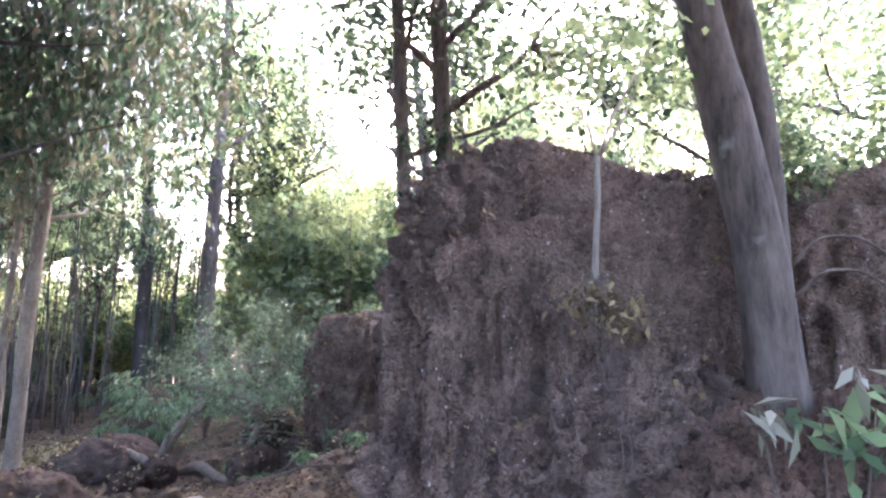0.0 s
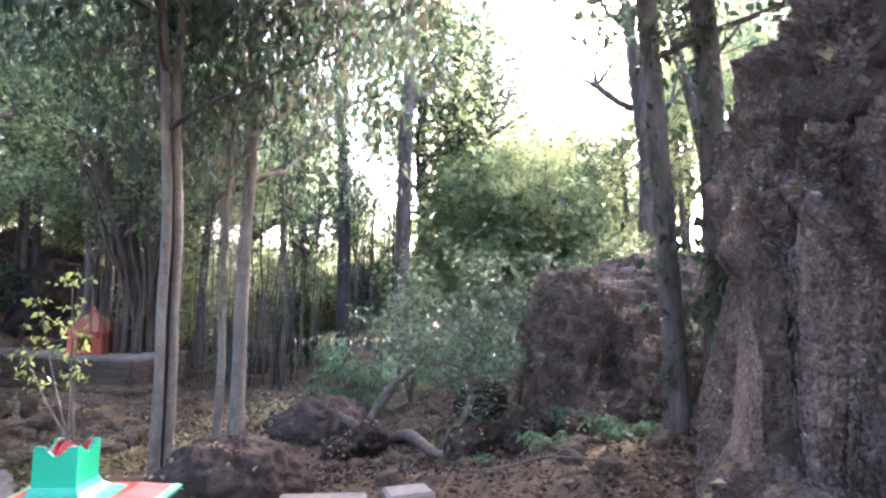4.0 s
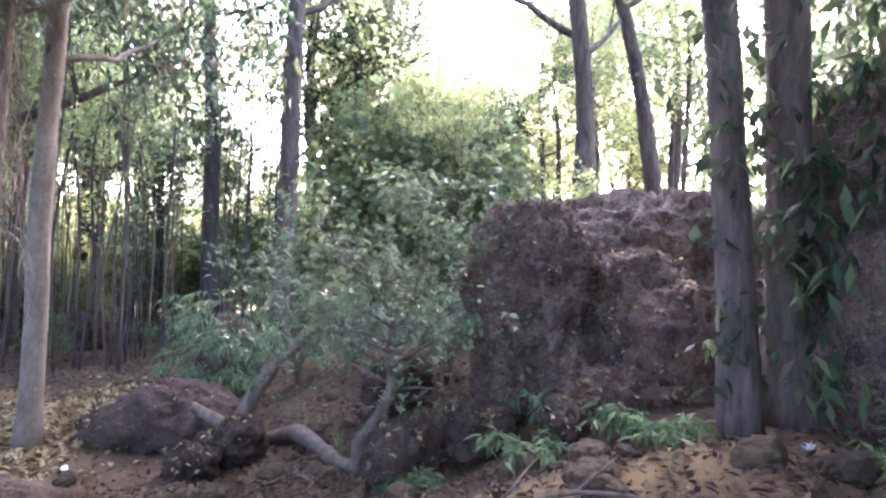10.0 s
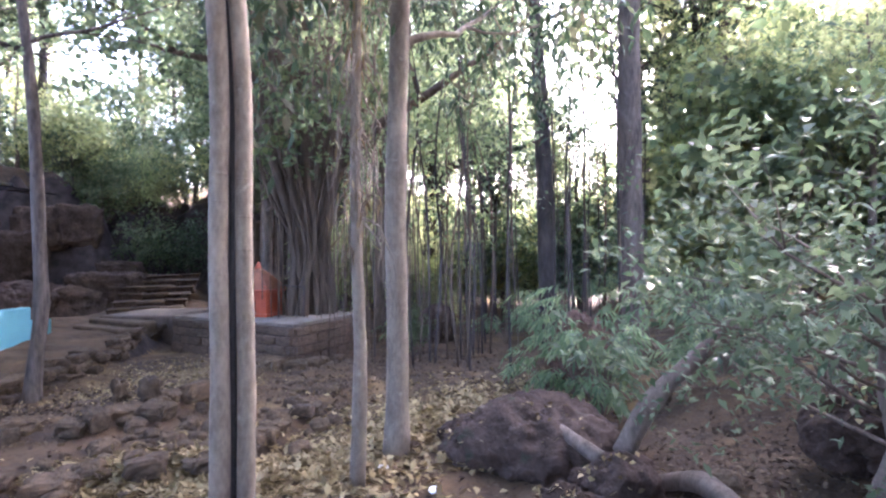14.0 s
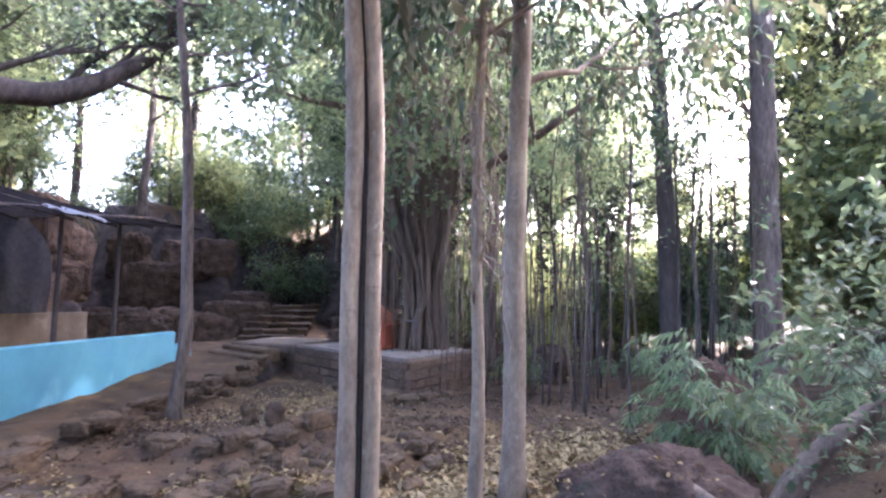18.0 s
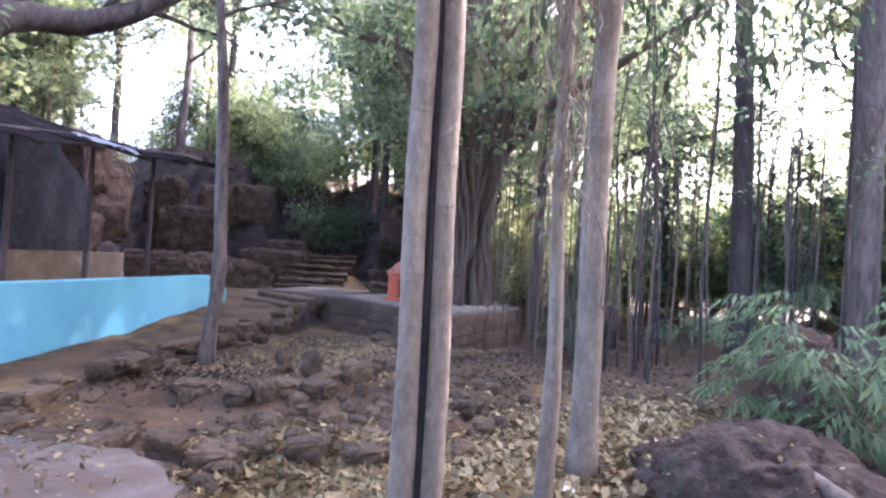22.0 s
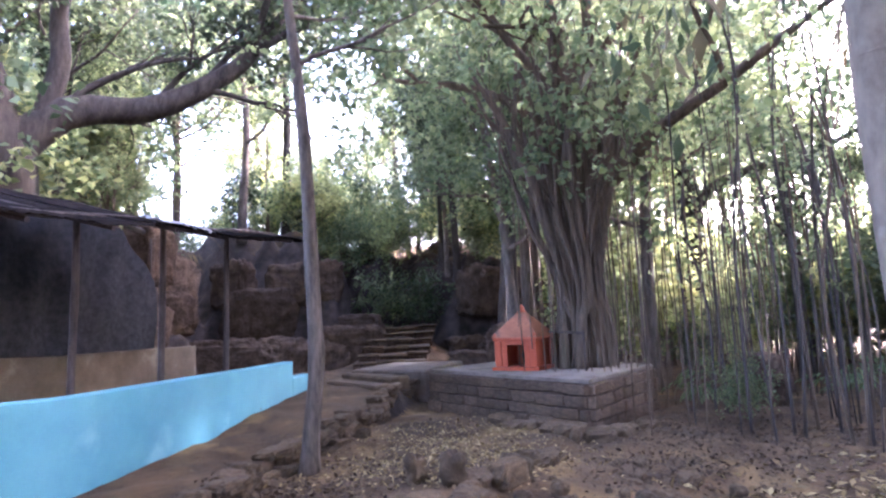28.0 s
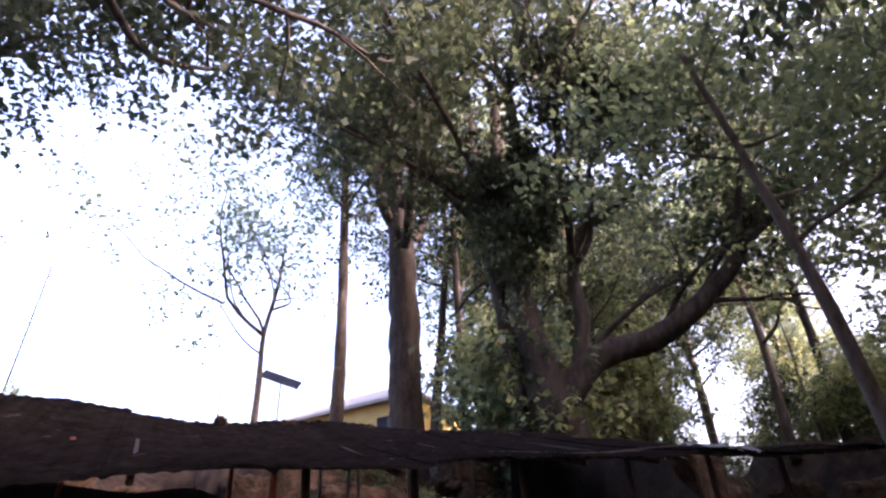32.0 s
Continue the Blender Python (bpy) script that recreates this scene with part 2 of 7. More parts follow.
# near-black of the crack, chips and idol stone, and of the trunks' painted shade
M_BLACK = mat("dark_marks_and_shade", (0.012, 0.01, 0.009), (0.03, 0.025, 0.022), 5, 0.95, 0.2, 40)
M_SIGN = mat("sign_board", (0.03, 0.035, 0.05), (0.05, 0.055, 0.07), 6, 0.5, 0.0, 40)
# steep soil breaks away to bare dark laterite, deepened in place of tree shade
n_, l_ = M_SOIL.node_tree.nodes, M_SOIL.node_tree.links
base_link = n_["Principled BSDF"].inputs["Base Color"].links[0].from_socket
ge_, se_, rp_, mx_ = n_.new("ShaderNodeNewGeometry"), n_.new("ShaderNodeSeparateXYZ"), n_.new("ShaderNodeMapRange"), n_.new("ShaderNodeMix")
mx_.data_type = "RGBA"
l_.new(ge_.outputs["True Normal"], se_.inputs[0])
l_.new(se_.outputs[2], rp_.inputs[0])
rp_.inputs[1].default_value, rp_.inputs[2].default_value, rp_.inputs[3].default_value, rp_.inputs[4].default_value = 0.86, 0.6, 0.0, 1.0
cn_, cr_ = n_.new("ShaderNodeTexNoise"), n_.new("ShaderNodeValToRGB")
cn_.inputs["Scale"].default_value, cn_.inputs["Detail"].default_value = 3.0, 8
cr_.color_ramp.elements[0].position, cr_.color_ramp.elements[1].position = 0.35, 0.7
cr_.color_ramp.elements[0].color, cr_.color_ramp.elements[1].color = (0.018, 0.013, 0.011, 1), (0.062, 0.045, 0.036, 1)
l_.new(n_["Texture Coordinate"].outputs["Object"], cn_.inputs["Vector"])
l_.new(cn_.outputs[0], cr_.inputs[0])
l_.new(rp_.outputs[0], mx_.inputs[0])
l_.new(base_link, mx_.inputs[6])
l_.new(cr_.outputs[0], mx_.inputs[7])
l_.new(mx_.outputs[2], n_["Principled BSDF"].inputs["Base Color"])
L_PALE = leaf_mat("pale_leaf", [(0.12, 0.14, 0.07), (0.22, 0.21, 0.12), (0.33, 0.3, 0.2)], rough=0.5, through_light=0.3, glow=1.2)
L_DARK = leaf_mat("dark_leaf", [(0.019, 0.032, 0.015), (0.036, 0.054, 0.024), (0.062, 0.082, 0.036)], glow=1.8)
L_MID = leaf_mat("green_leaf", [(0.03, 0.048, 0.02), (0.06, 0.086, 0.034), (0.098, 0.122, 0.046)], glow=3.0, through_light=0.58)
L_YEL = leaf_mat("yellow_green_leaf", [(0.06, 0.085, 0.03), (0.105, 0.127, 0.042), (0.15, 0.162, 0.055)], glow=3.2, through_light=0.64)
L_BUSH = leaf_mat("bush_leaf", [(0.032, 0.058, 0.024), (0.065, 0.1, 0.042), (0.115, 0.155, 0.07)], rough=0.5, through_light=0.42)
L_FERN = leaf_mat("fern_leaf", [(0.045, 0.085, 0.035), (0.085, 0.135, 0.052), (0.14, 0.19, 0.075)], rough=0.6, through_light=0.5, glow=2.2)
L_SPRIG = leaf_mat("sprig_leaf", [(0.12, 0.16, 0.04), (0.2, 0.23, 0.06), (0.28, 0.28, 0.08)], glow=1.6, sat=1.0)
L_DRY = leaf_mat("dry_leaf", [(0.075, 0.05, 0.02), (0.165, 0.118, 0.05), (0.3, 0.235, 0.115)], rough=0.8, through_light=0.15, glow=1.1, sat=1.0)
L_BROWN = leaf_mat("brown_leaf", [(0.035, 0.022, 0.013), (0.07, 0.046, 0.026), (0.14, 0.103, 0.06)], rough=0.8, through_light=0.15, glow=1.1, sat=1.0)
L_HANG = leaf_mat("hanging_leaf", [(0.024, 0.046, 0.02), (0.044, 0.073, 0.03), (0.085, 0.08, 0.038)], rough=0.55, through_light=0.42)


# ---- tools ----
_tab = np.random.RandomState(7).rand(64, 64, 64)


def vnoise(p, scale=1.0):
    """Smooth value noise, 0 to 1, of points p (n x 3)."""
    q = np.asarray(p, float) * scale + 100.0
    i = np.floor(q).astype(int)
    f = q - i
    f = f * f * (3 - 2 * f)
    i &= 63
    j = (i + 1) & 63
    r = 0
    for a in (0, 1):
        for b in (0, 1):
            for c in (0, 1):
                w = (f[:, 0] if a else 1 - f[:, 0]) * (f[:, 1] if b else 1 - f[:, 1]) * (f[:, 2] if c else 1 - f[:, 2])
                r = r + w * _tab[(j if a else i)[:, 0], (j if b else i)[:, 1], (j if c else i)[:, 2]]
    return r


def fbm(p, scale=1.0, octaves=4, gain=0.5):
    """Layered noise about 0."""
    out, amp = 0, 1.0
    for k in range(octaves):
        out = out + amp * (vnoise(np.asarray(p) + 7.3 * k, scale * 2**k) - 0.5)
        amp *= gain
    return out


def mesh(name, v, f, smooth=False):
    me = bpy.data.meshes.new(name)
    me.from_pydata(np.asarray(v).tolist(), [], [list(map(int, q)) for q in f])
    if smooth:
        me.polygons.foreach_set("use_smooth", np.ones(len(me.polygons), bool))
    me.update()
    return me


def part(name, me, material=None, parent=None, label="", m=None):
    """Links a mesh, or (points, faces), as one object under a thing or a part."""
    if isinstance(me, tuple):
        me = mesh(name, *me)
    if not me.materials:
        me.materials.append(material)
    ob = new(name, me)
    if parent is not None:
        ob.parent = parent
    if m is not None:
        ob.matrix_basis = m
    return tagged(ob, label)


def thing(name, label, category, m=None, group="", kind=""):
    ob = new(name)
    ob.empty_display_size = 0.2
    if m is not None:
        ob.matrix_basis = m
    return tagged(ob, label, category, group, kind)


def join(*pieces):
    vs, fs, n = [], [], 0
    for v, f, *_ in pieces:
        vs.append(np.asarray(v, float).reshape(-1, 3))
        fs += [[int(k) + n for k in q] for q in f]
        n += len(vs[-1])
    return np.vstack(vs), fs


def moved(piece, m):
    v, f = piece[:2]
    return np.asarray(v) @ np.array(m.to_3x3()).T + np.array(m.translation), f


def box(sx, sy, sz, bev=0.01, at=(0, 0, 0), jit=0.0, seed=0):
    """A bevelled box, base at z = at[2]; jit moves its corners."""
    bm = bmesh.new()
    bmesh.ops.create_cube(bm, size=1.0)
    rng = random.Random(seed)
    for q in bm.verts:
        q.co = Vector((q.co.x * sx, q.co.y * sy, (q.co.z + 0.5) * sz))
        if jit:
            q.co += Vector([rng.uniform(-jit, jit) for _ in range(3)])
    if bev:
        bmesh.ops.bevel(bm, geom=bm.edges[:], offset=bev, segments=1, affect="EDGES", clamp_overlap=True)
    v = np.array([q.co[:] for q in bm.verts]) + at
    bm.verts.index_update()
    f = [[q.index for q in face.verts] for face in bm.faces]
    bm.free()
    return v, f


def tube(pts, radii, seg=8, rough=0.0, seed=0, step=0.0, cap=True, flute=0.0):
    """A tapered, slightly uneven limb along pts."""
    pts, radii = np.asarray(pts, float), np.asarray(radii, float)
    if step:
        t = np.r_[0, np.cumsum(np.linalg.norm(np.diff(pts, axis=0), axis=1))]
        n = max(2, int(t[-1] / step) + 1)
        s = np.linspace(0, t[-1], n)
        radii = np.interp(s, t, radii)
        d = np.gradient(pts, t, axis=0)
        k = np.clip(np.searchsorted(t, s, side="right") - 1, 0, len(t) - 2)
        h = (t[k + 1] - t[k])[:, None]
        u = ((s - t[k])[:, None]) / h
        pts = (2 * u**3 - 3 * u**2 + 1) * pts[k] + (u**3 - 2 * u**2 + u) * h * d[k] + (-2 * u**3 + 3 * u**2) * pts[k + 1] + (u**3 - u**2) * h * d[k + 1]
    tan = np.gradient(pts, axis=0)
    tan /= np.linalg.norm(tan, axis=1)[:, None] + 1e-9
    ref = np.array([0.31, 0.95, 0.05])
    a = np.cross(tan, ref)
    a /= np.linalg.norm(a, axis=1)[:, None] + 1e-9
    b = np.cross(tan, a)
    ang = np.arange(seg) * 2 * np.pi / seg
    ring = np.cos(ang)[None, :, None] * a[:, None] + np.sin(ang)[None, :, None] * b[:, None]
    r = radii[:, None].repeat(seg, 1)
    if rough:
        q = (pts[:, None] + ring * radii[:, None, None]).reshape(-1, 3)
        r = r * (1 + rough * 2 * fbm(q + seed * 3.7, 2.2, 3).reshape(len(pts), seg))
    if flute:
        r = r * (1 + flute * np.sin(ang * 4 + seed)[None] + flute * 0.6 * np.sin(ang * 7 + 2 * seed)[None])
    v = (pts[:, None] + ring * r[:, :, None]).reshape(-1, 3)
    f = [[i * seg + k, i * seg + (k + 1) % seg, (i + 1) * seg + (k + 1) % seg, (i + 1) * seg + k] for i in range(len(pts) - 1) for k in range(seg)]
    if cap:
        f += [list(range(seg))[::-1], [(len(pts) - 1) * seg + k for k in range(seg)]]
    return v, f


def leaves(anchors, count, size=0.12, spread=0.4, droop=0.3, seed=0, narrow=0.36, flat=0.7, clump=0):
    """Single folded blades scattered round the anchors."""
    rng = np.random.RandomState(seed)
    anchors = np.asarray(anchors, float)
    if clump:
        anchors = anchors[rng.randint(len(anchors), size=max(1, count // clump))] + rng.normal(size=(max(1, count // clump), 3)) * spread
        c = anchors[rng.randint(len(anchors), size=count)] + rng.normal(size=(count, 3)) * size * (1.6 if clump > 20 else 0.95)
    else:
        c = anchors[rng.randint(len(anchors), size=count)] + rng.normal(size=(count, 3)) * spread * np.array([1, 1, 0.7])
    yaw = rng.rand(count) * 2 * np.pi
    dip = -droop + rng.normal(size=count) * 0.45
    d = np.stack([np.cos(yaw) * np.cos(dip), np.sin(yaw) * np.cos(dip), np.sin(dip)], 1)
    up = rng.normal(size=(count, 3)) * flat + np.array([0, 0, 1.0])
    s = np.cross(d, up)
    s /= np.linalg.norm(s, axis=1)[:, None] + 1e-9
    nn = np.cross(s, d)
    L = size * (0.65 + 0.7 * rng.rand(count))[:, None]
    w = L * narrow * (0.8 + 0.4 * rng.rand(count))[:, None]
    v = np.stack([c, c + d * L * 0.45 + s * w + nn * w * 0.25, c + d * L - nn * L * 0.12, c + d * L * 0.45 - s * w + nn * w * 0.25], 1).reshape(-1, 3)
    k = np.arange(count) * 4
    return v, np.stack([k, k + 1, k + 2, k + 3], 1)


def leaf_mesh(name, v, f, material):
    me = bpy.data.meshes.new(name)
    n = len(f)
    me.vertices.add(len(v))
    me.vertices.foreach_set("co", np.asarray(v, np.float32).ravel())
    me.loops.add(4 * n)
    me.loops.foreach_set("vertex_index", np.asarray(f, np.int32).ravel())
    me.polygons.add(n)
    me.polygons.foreach_set("loop_start", np.arange(n, dtype=np.int32) * 4)
    me.update(calc_edges=True)
    me.materials.append(material)
    return me


def limbs(start, heading, length, radius, seed, depth=2, rise=0.25, wob=0.35, kids=3, seg=6):
    """A limb with its side branches: pieces of mesh and the places of its twigs."""
    rng = np.random.RandomState(seed)
    p, h = np.array(start, float), np.array(heading, float)
    h /= np.linalg.norm(h)
    n = 6
    pts = [p]
    for k in range(n):
        h = h + rng.normal(size=3) * wob * np.array([1, 1, 0.7]) * 0.6 + np.array([0, 0, rise * 0.35])
        h /= np.linalg.norm(h)
        pts.append(pts[-1] + h * length / n)
    pts = np.array(pts)
    rad = radius * np.linspace(1, 0.28, n + 1)
    pieces, tips = [tube(pts, rad, seg, 0.12, seed, step=max(0.25, length / 9))], []
    if depth:
        for k in range(kids):
            i = rng.randint(2, n + 1)
            hd = (pts[i] - pts[i - 1]) / np.linalg.norm(pts[i] - pts[i - 1]) + rng.normal(size=3) * np.array([0.8, 0.8, 0.5])
            a, b = limbs(pts[i], hd, length * rng.uniform(0.4, 0.65), rad[i] * 0.7, seed * 7 + k + 1, depth - 1, rise, wob, kids, max(4, seg - 1))
            pieces += a
            tips += b
    tips += [pts[-1], pts[-2], pts[-3]] if depth else [pts[-1], pts[-2], pts[-3], pts[3]]
    return pieces, tips


def tree(name, label, base, prof, crown=None, bark=None, leafm=None, category="tree", group="", seg=12, seed=1, flute=0.0, extra=None, rough=0.1):
    """A tree at base: prof is its stem as (x, y, z, radius) from the foot; crown says where limbs start and how they are leaved."""
    root = thing(name, label, category, pose(*base), group)
    prof = np.array(prof, float)
    pts, rad = prof[:, :3].copy(), prof[:, 3]
    stem = tube(pts, rad, seg, rough, seed, step=0.3, flute=flute)
    pieces, tips = [], []
    if extra:
        for s, h, ln, r, k in extra:
            a, b = limbs(s, h, ln, r, seed * 31 + k, 2, 0.25, 0.35, 3, 8)
            part("limb", mesh("limb", *join(*a), smooth=True), bark or M_BARK, root)
            tips += b
    if crown:
        rng = np.random.RandomState(seed)
        zs = pts[:, 2]
        for k in range(crown["limbs"]):
            z = crown["z0"] + (crown["z1"] - crown["z0"]) * (k + rng.rand() * 0.8) / crown["limbs"]
            z = min(z, zs[-1] - 0.05)
            s = [np.interp(z, zs, pts[:, c]) for c in (0, 1)] + [z]
            yaw = k * 2.4 + rng.rand() * 1.2
            ln = crown["reach"] * rng.uniform(0.6, 1.1) * (1.15 - 0.55 * (z - crown["z0"]) / max(0.1, crown["z1"] - crown["z0"]))
            a, b = limbs(s, (math.cos(yaw), math.sin(yaw), crown.get("up", 0.5)), ln, np.interp(z, zs, rad) * 0.5, seed * 17 + k, crown.get("depth", 2), crown.get("rise", 0.2), 0.35, crown.get("kids", 3))
            pieces += a
            if not crown.get("fused"):
                part("limb", mesh("limb", *join(*a), smooth=True), bark or M_BARK, root)
            tips += b
        tips += [pts[-1]]
    if crown and crown.get("fused"):
        stem = join(stem, *pieces)
    part("trunk", mesh("trunk", *stem, smooth=True), bark or M_BARK, root)
    if crown and crown["leaves"]:
        v, f = leaves(tips, crown["leaves"], crown.get("size", 0.14), crown.get("spread", 0.45), crown.get("droop", 0.35), seed, crown.get("narrow", 0.34), clump=crown.get("clump", 9))
        part("crown", leaf_mesh("crown", v, f, leafm or L_MID), None, root)
    return root


def boulder(sx, sy, sz, seed=0, n=26, power=3.0, rough=0.16, scale=1.4, ledge=0.0, grit=0.12):
    """A blocky boulder: base at z = 0, pitted and cracked."""
    nu, nv = n * 2, n
    u = np.linspace(0, 2 * np.pi, nu, endpoint=False)
    w = np.linspace(-np.pi / 2, np.pi / 2, nv)
    U, W = np.meshgrid(u, w)
    c = lambda a: np.sign(np.cos(a)) * np.abs(np.cos(a)) ** (2 / power)
    s = lambda a: np.sign(np.sin(a)) * np.abs(np.sin(a)) ** (2 / power)
    d = np.stack([c(W) * c(U), c(W) * s(U), s(W)], -1).reshape(-1, 3)
    p = d * np.array([sx, sy, sz]) / 2
    q = p + seed * 5.1
    big = fbm(q, scale, 3)
    pit = np.abs(fbm(q + 31, 5.0, 4, 0.6))
    knob = vnoise(q + 11, 9.0) - 0.5
    k = 1 + rough * 2.0 * big + rough * 0.9 * (np.floor(5 * vnoise(q + 3, 1.3 * scale)) / 5 - 0.4)
    size = np.linalg.norm(p, axis=1) + 1e-6
    chip = np.round(3 * vnoise(q + 17, 19.0)) / 3 - 0.5
    k = k + (grit * (0.5 * knob - 1.3 * pit + (0.22 * chip if n > 100 else 0))) / size
    p = p * k[:, None]
    if ledge:
        p[:, :2] *= (1 + ledge * np.round(3 * vnoise(np.c_[q[:, 2], q[:, 2] * 0, q[:, 2] * 0], 2.0))[:, None] / 3 - ledge / 2)
    p[:, 2] += sz / 2
    f = [[i * nu + k2, i * nu + (k2 + 1) % nu, (i + 1) * nu + (k2 + 1) % nu, (i + 1) * nu + k2] for i in range(nv - 1) for k2 in range(nu)]
    return p, f


# ---- the lie of the land ----
def sm(x):
    x = np.clip(x, 0, 1)
    return x * x * (3 - 2 * x)


SH_O, SH_A, SH_B = np.array([-17.1, 9.4]), np.array([0.68, -0.733]), np.array([-0.733, -0.68])


def shed(s, b, z=0.0):
    """A place in the shelter's own axes: s along its front from the far end, b back from the front wall."""
    p = SH_O + SH_A * s + SH_B * b
    return float(p[0]), float(p[1]), z


def land(x, y, bumps=True):
    x, y = np.asarray(x, float), np.asarray(y, float)
    s = (x - SH_O[0]) * SH_A[0] + (y - SH_O[1]) * SH_A[1]
    b = (x - SH_O[0]) * SH_B[0] + (y - SH_O[1]) * SH_B[1]
    g = 0.33 * sm((3.0 - y) / 2.6) * sm((x + 3.2) / 1.5)
    g = g + 0.5 * sm((x + 2.6) / 2.2) * sm((y - 3.2) / 2)
    g = g - 0.4 * sm((-x - 3.4) / 2.6)
    g = g - 0.4 * np.exp(-((x + 4.2) ** 2 / 2.6 + (y - 9.6) ** 2 / 2.6))
    g = g + 0.05 * sm((b + 2.15) / 0.25) * sm((9 - s) / 2) * sm((6 + s) / 4)
    g = g + 0.42 * sm((3.2 - s) / 4.5) * sm((b + 2.15) / 0.3)
    w = (x + 5.9) * -0.866 + (y - 5.6) * 0.5
    l = (x + 5.9) * 0.5 + (y - 5.6) * 0.866
    wav = 1.6 * (vnoise(np.stack([x, y, 0 * x], -1).reshape(-1, 3), 0.55).reshape(np.shape(x)) - 0.5) + 0.9 * (vnoise(np.stack([x, y, 0 * x + 5], -1).reshape(-1, 3), 1.7).reshape(np.shape(x)) - 0.5)
    e1, e2 = b - 5.6 + wav, w - 18.3 + wav
    gap = 0.25 + 0.75 * sm((np.abs(l + 0.2) - 0.8) / 1.2)
    b1 = sm((24 - s) / 5) * (2.8 * sm(e1 / 1.1) + 2.0 * sm((e1 - 1.2) / 1.6)) * (0.85 + 0.35 * wav)
    b2 = sm((6.5 - l) / 3) * (2.3 * sm(e2 / 1.3) + 2.2 * sm((e2 - 1.2) / 2.2)) * (0.9 + 0.3 * wav) * np.where(w < 20.5, gap, 1)
    g = g + np.maximum(np.maximum(b1, b2), 1.1 * sm((w - 15.3) / 3.4) * np.exp(-((l + 0.2) ** 2) / 1.6)) + 0.1 * np.clip(np.maximum(b - 8, w - 21), 0, 40)
    g = g + 2.2 * sm((x + 3.4) / 2.6) * sm((y - 11.2) / 3.6)
    l1 = np.interp(y, [5.9, 6.6, 7.5, 8.0, 8.65, 9.9, 10.6, 11.4], [-11.6, -11.3, -10.87, -10.5, -10.3, -10.95, -11.4, -11.65])
    l2 = np.interp(y, [5.9, 6.9, 7.4, 8.3, 9.3, 10.5], [-10.3, -9.6, -9.2, -8.6, -8.8, -9.5])
    g = g - (0.1 * sm((x - l1) / 0.2) + 0.13 * sm((x - l2) / 0.2)) * sm((-7.3 - x) / 1.1) * sm((y - 6.0) / 0.8) * sm((12.6 - y) / 1.2)
    g = g + 0.075 * np.clip(y - 13.5, 0, 30) * sm((x + 12) / 3)
    far = np.hypot(x + 5, y - 6)
    g = g + 0.05 * np.clip(far - 40, 0, 160)
    if bumps:
        p = np.stack([x, y, 0 * x], -1).reshape(-1, 3)
        near = np.clip(1.4 - far / 60, 0.2, 1).ravel()
        g = g + ((fbm(p, 0.45, 4) * 0.22 + fbm(p + 9, 2.6, 3) * 0.06) * near).reshape(np.shape(g))
    return g


def gz(x, y):
    return float(land(np.array([x]), np.array([y]))[0])


# ---- ground ----
def stretch_axis(c, inner, outer, n_in, n_out, out):
    a = np.linspace(-inner, outer, n_in)
    t = np.linspace(0, 1, n_out + 1)[1:] ** 2.2
    return c + np.r_[(-inner - t * out)[::-1], a, outer + t * out]


gx, gy = stretch_axis(-7.0, 19, 10, 230, 34, 700), stretch_axis(7.0, 10, 13, 180, 34, 700)
GX, GY = np.meshgrid(gx, gy)
GZ = land(GX, GY)
nx = len(gx)
gv = np.stack([GX, GY, GZ], -1).reshape(-1, 3)
gf = [[j * nx + i, j * nx + i + 1, (j + 1) * nx + i + 1, (j + 1) * nx + i] for j in range(len(gy) - 1) for i in range(nx - 1)]
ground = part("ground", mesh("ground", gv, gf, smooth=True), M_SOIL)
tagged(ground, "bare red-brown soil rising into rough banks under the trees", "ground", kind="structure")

# leaf litter, thick in the hollow and along the terraces
rng = np.random.RandomState(11)


def litter(name, label, spots, count, size, seed, material):
    r = np.random.RandomState(seed)
    k = r.randint(len(spots), size=count)
    sp = np.array(spots)
    xy = sp[k, :2] + r.normal(size=(count, 2)) * sp[k, 2:4]
    z = land(xy[:, 0], xy[:, 1]) + 0.012 + r.rand(count) * 0.02
    v, f = leaves(np.zeros((1, 3)), count, size * 1.2, 0.0, 0.0, seed, 0.24, flat=0.4)
    v = v.reshape(count, 4, 3)
    v = (v + np.c_[xy, z][:, None]).reshape(-1, 3)
    tagged(part(name, leaf_mesh(name, v, f, material)), label, "leaf litter", kind="stuff")


litter("leaf_litter_pile", "thick drift of pale tan fallen leaves", [(-8.0, 8.4, 0.55, 0.55), (-8.5, 7.7, 0.4, 0.4), (-8.9, 7.4, 0.3, 0.3), (-7.3, 8.9, 0.5, 0.6), (-7.8, 10.3, 0.6, 0.7), (-7.4, 11.6, 0.6, 0.8), (-8.3, 7.9, 0.5, 0.5)], 19000, 0.09, 3, L_DRY)
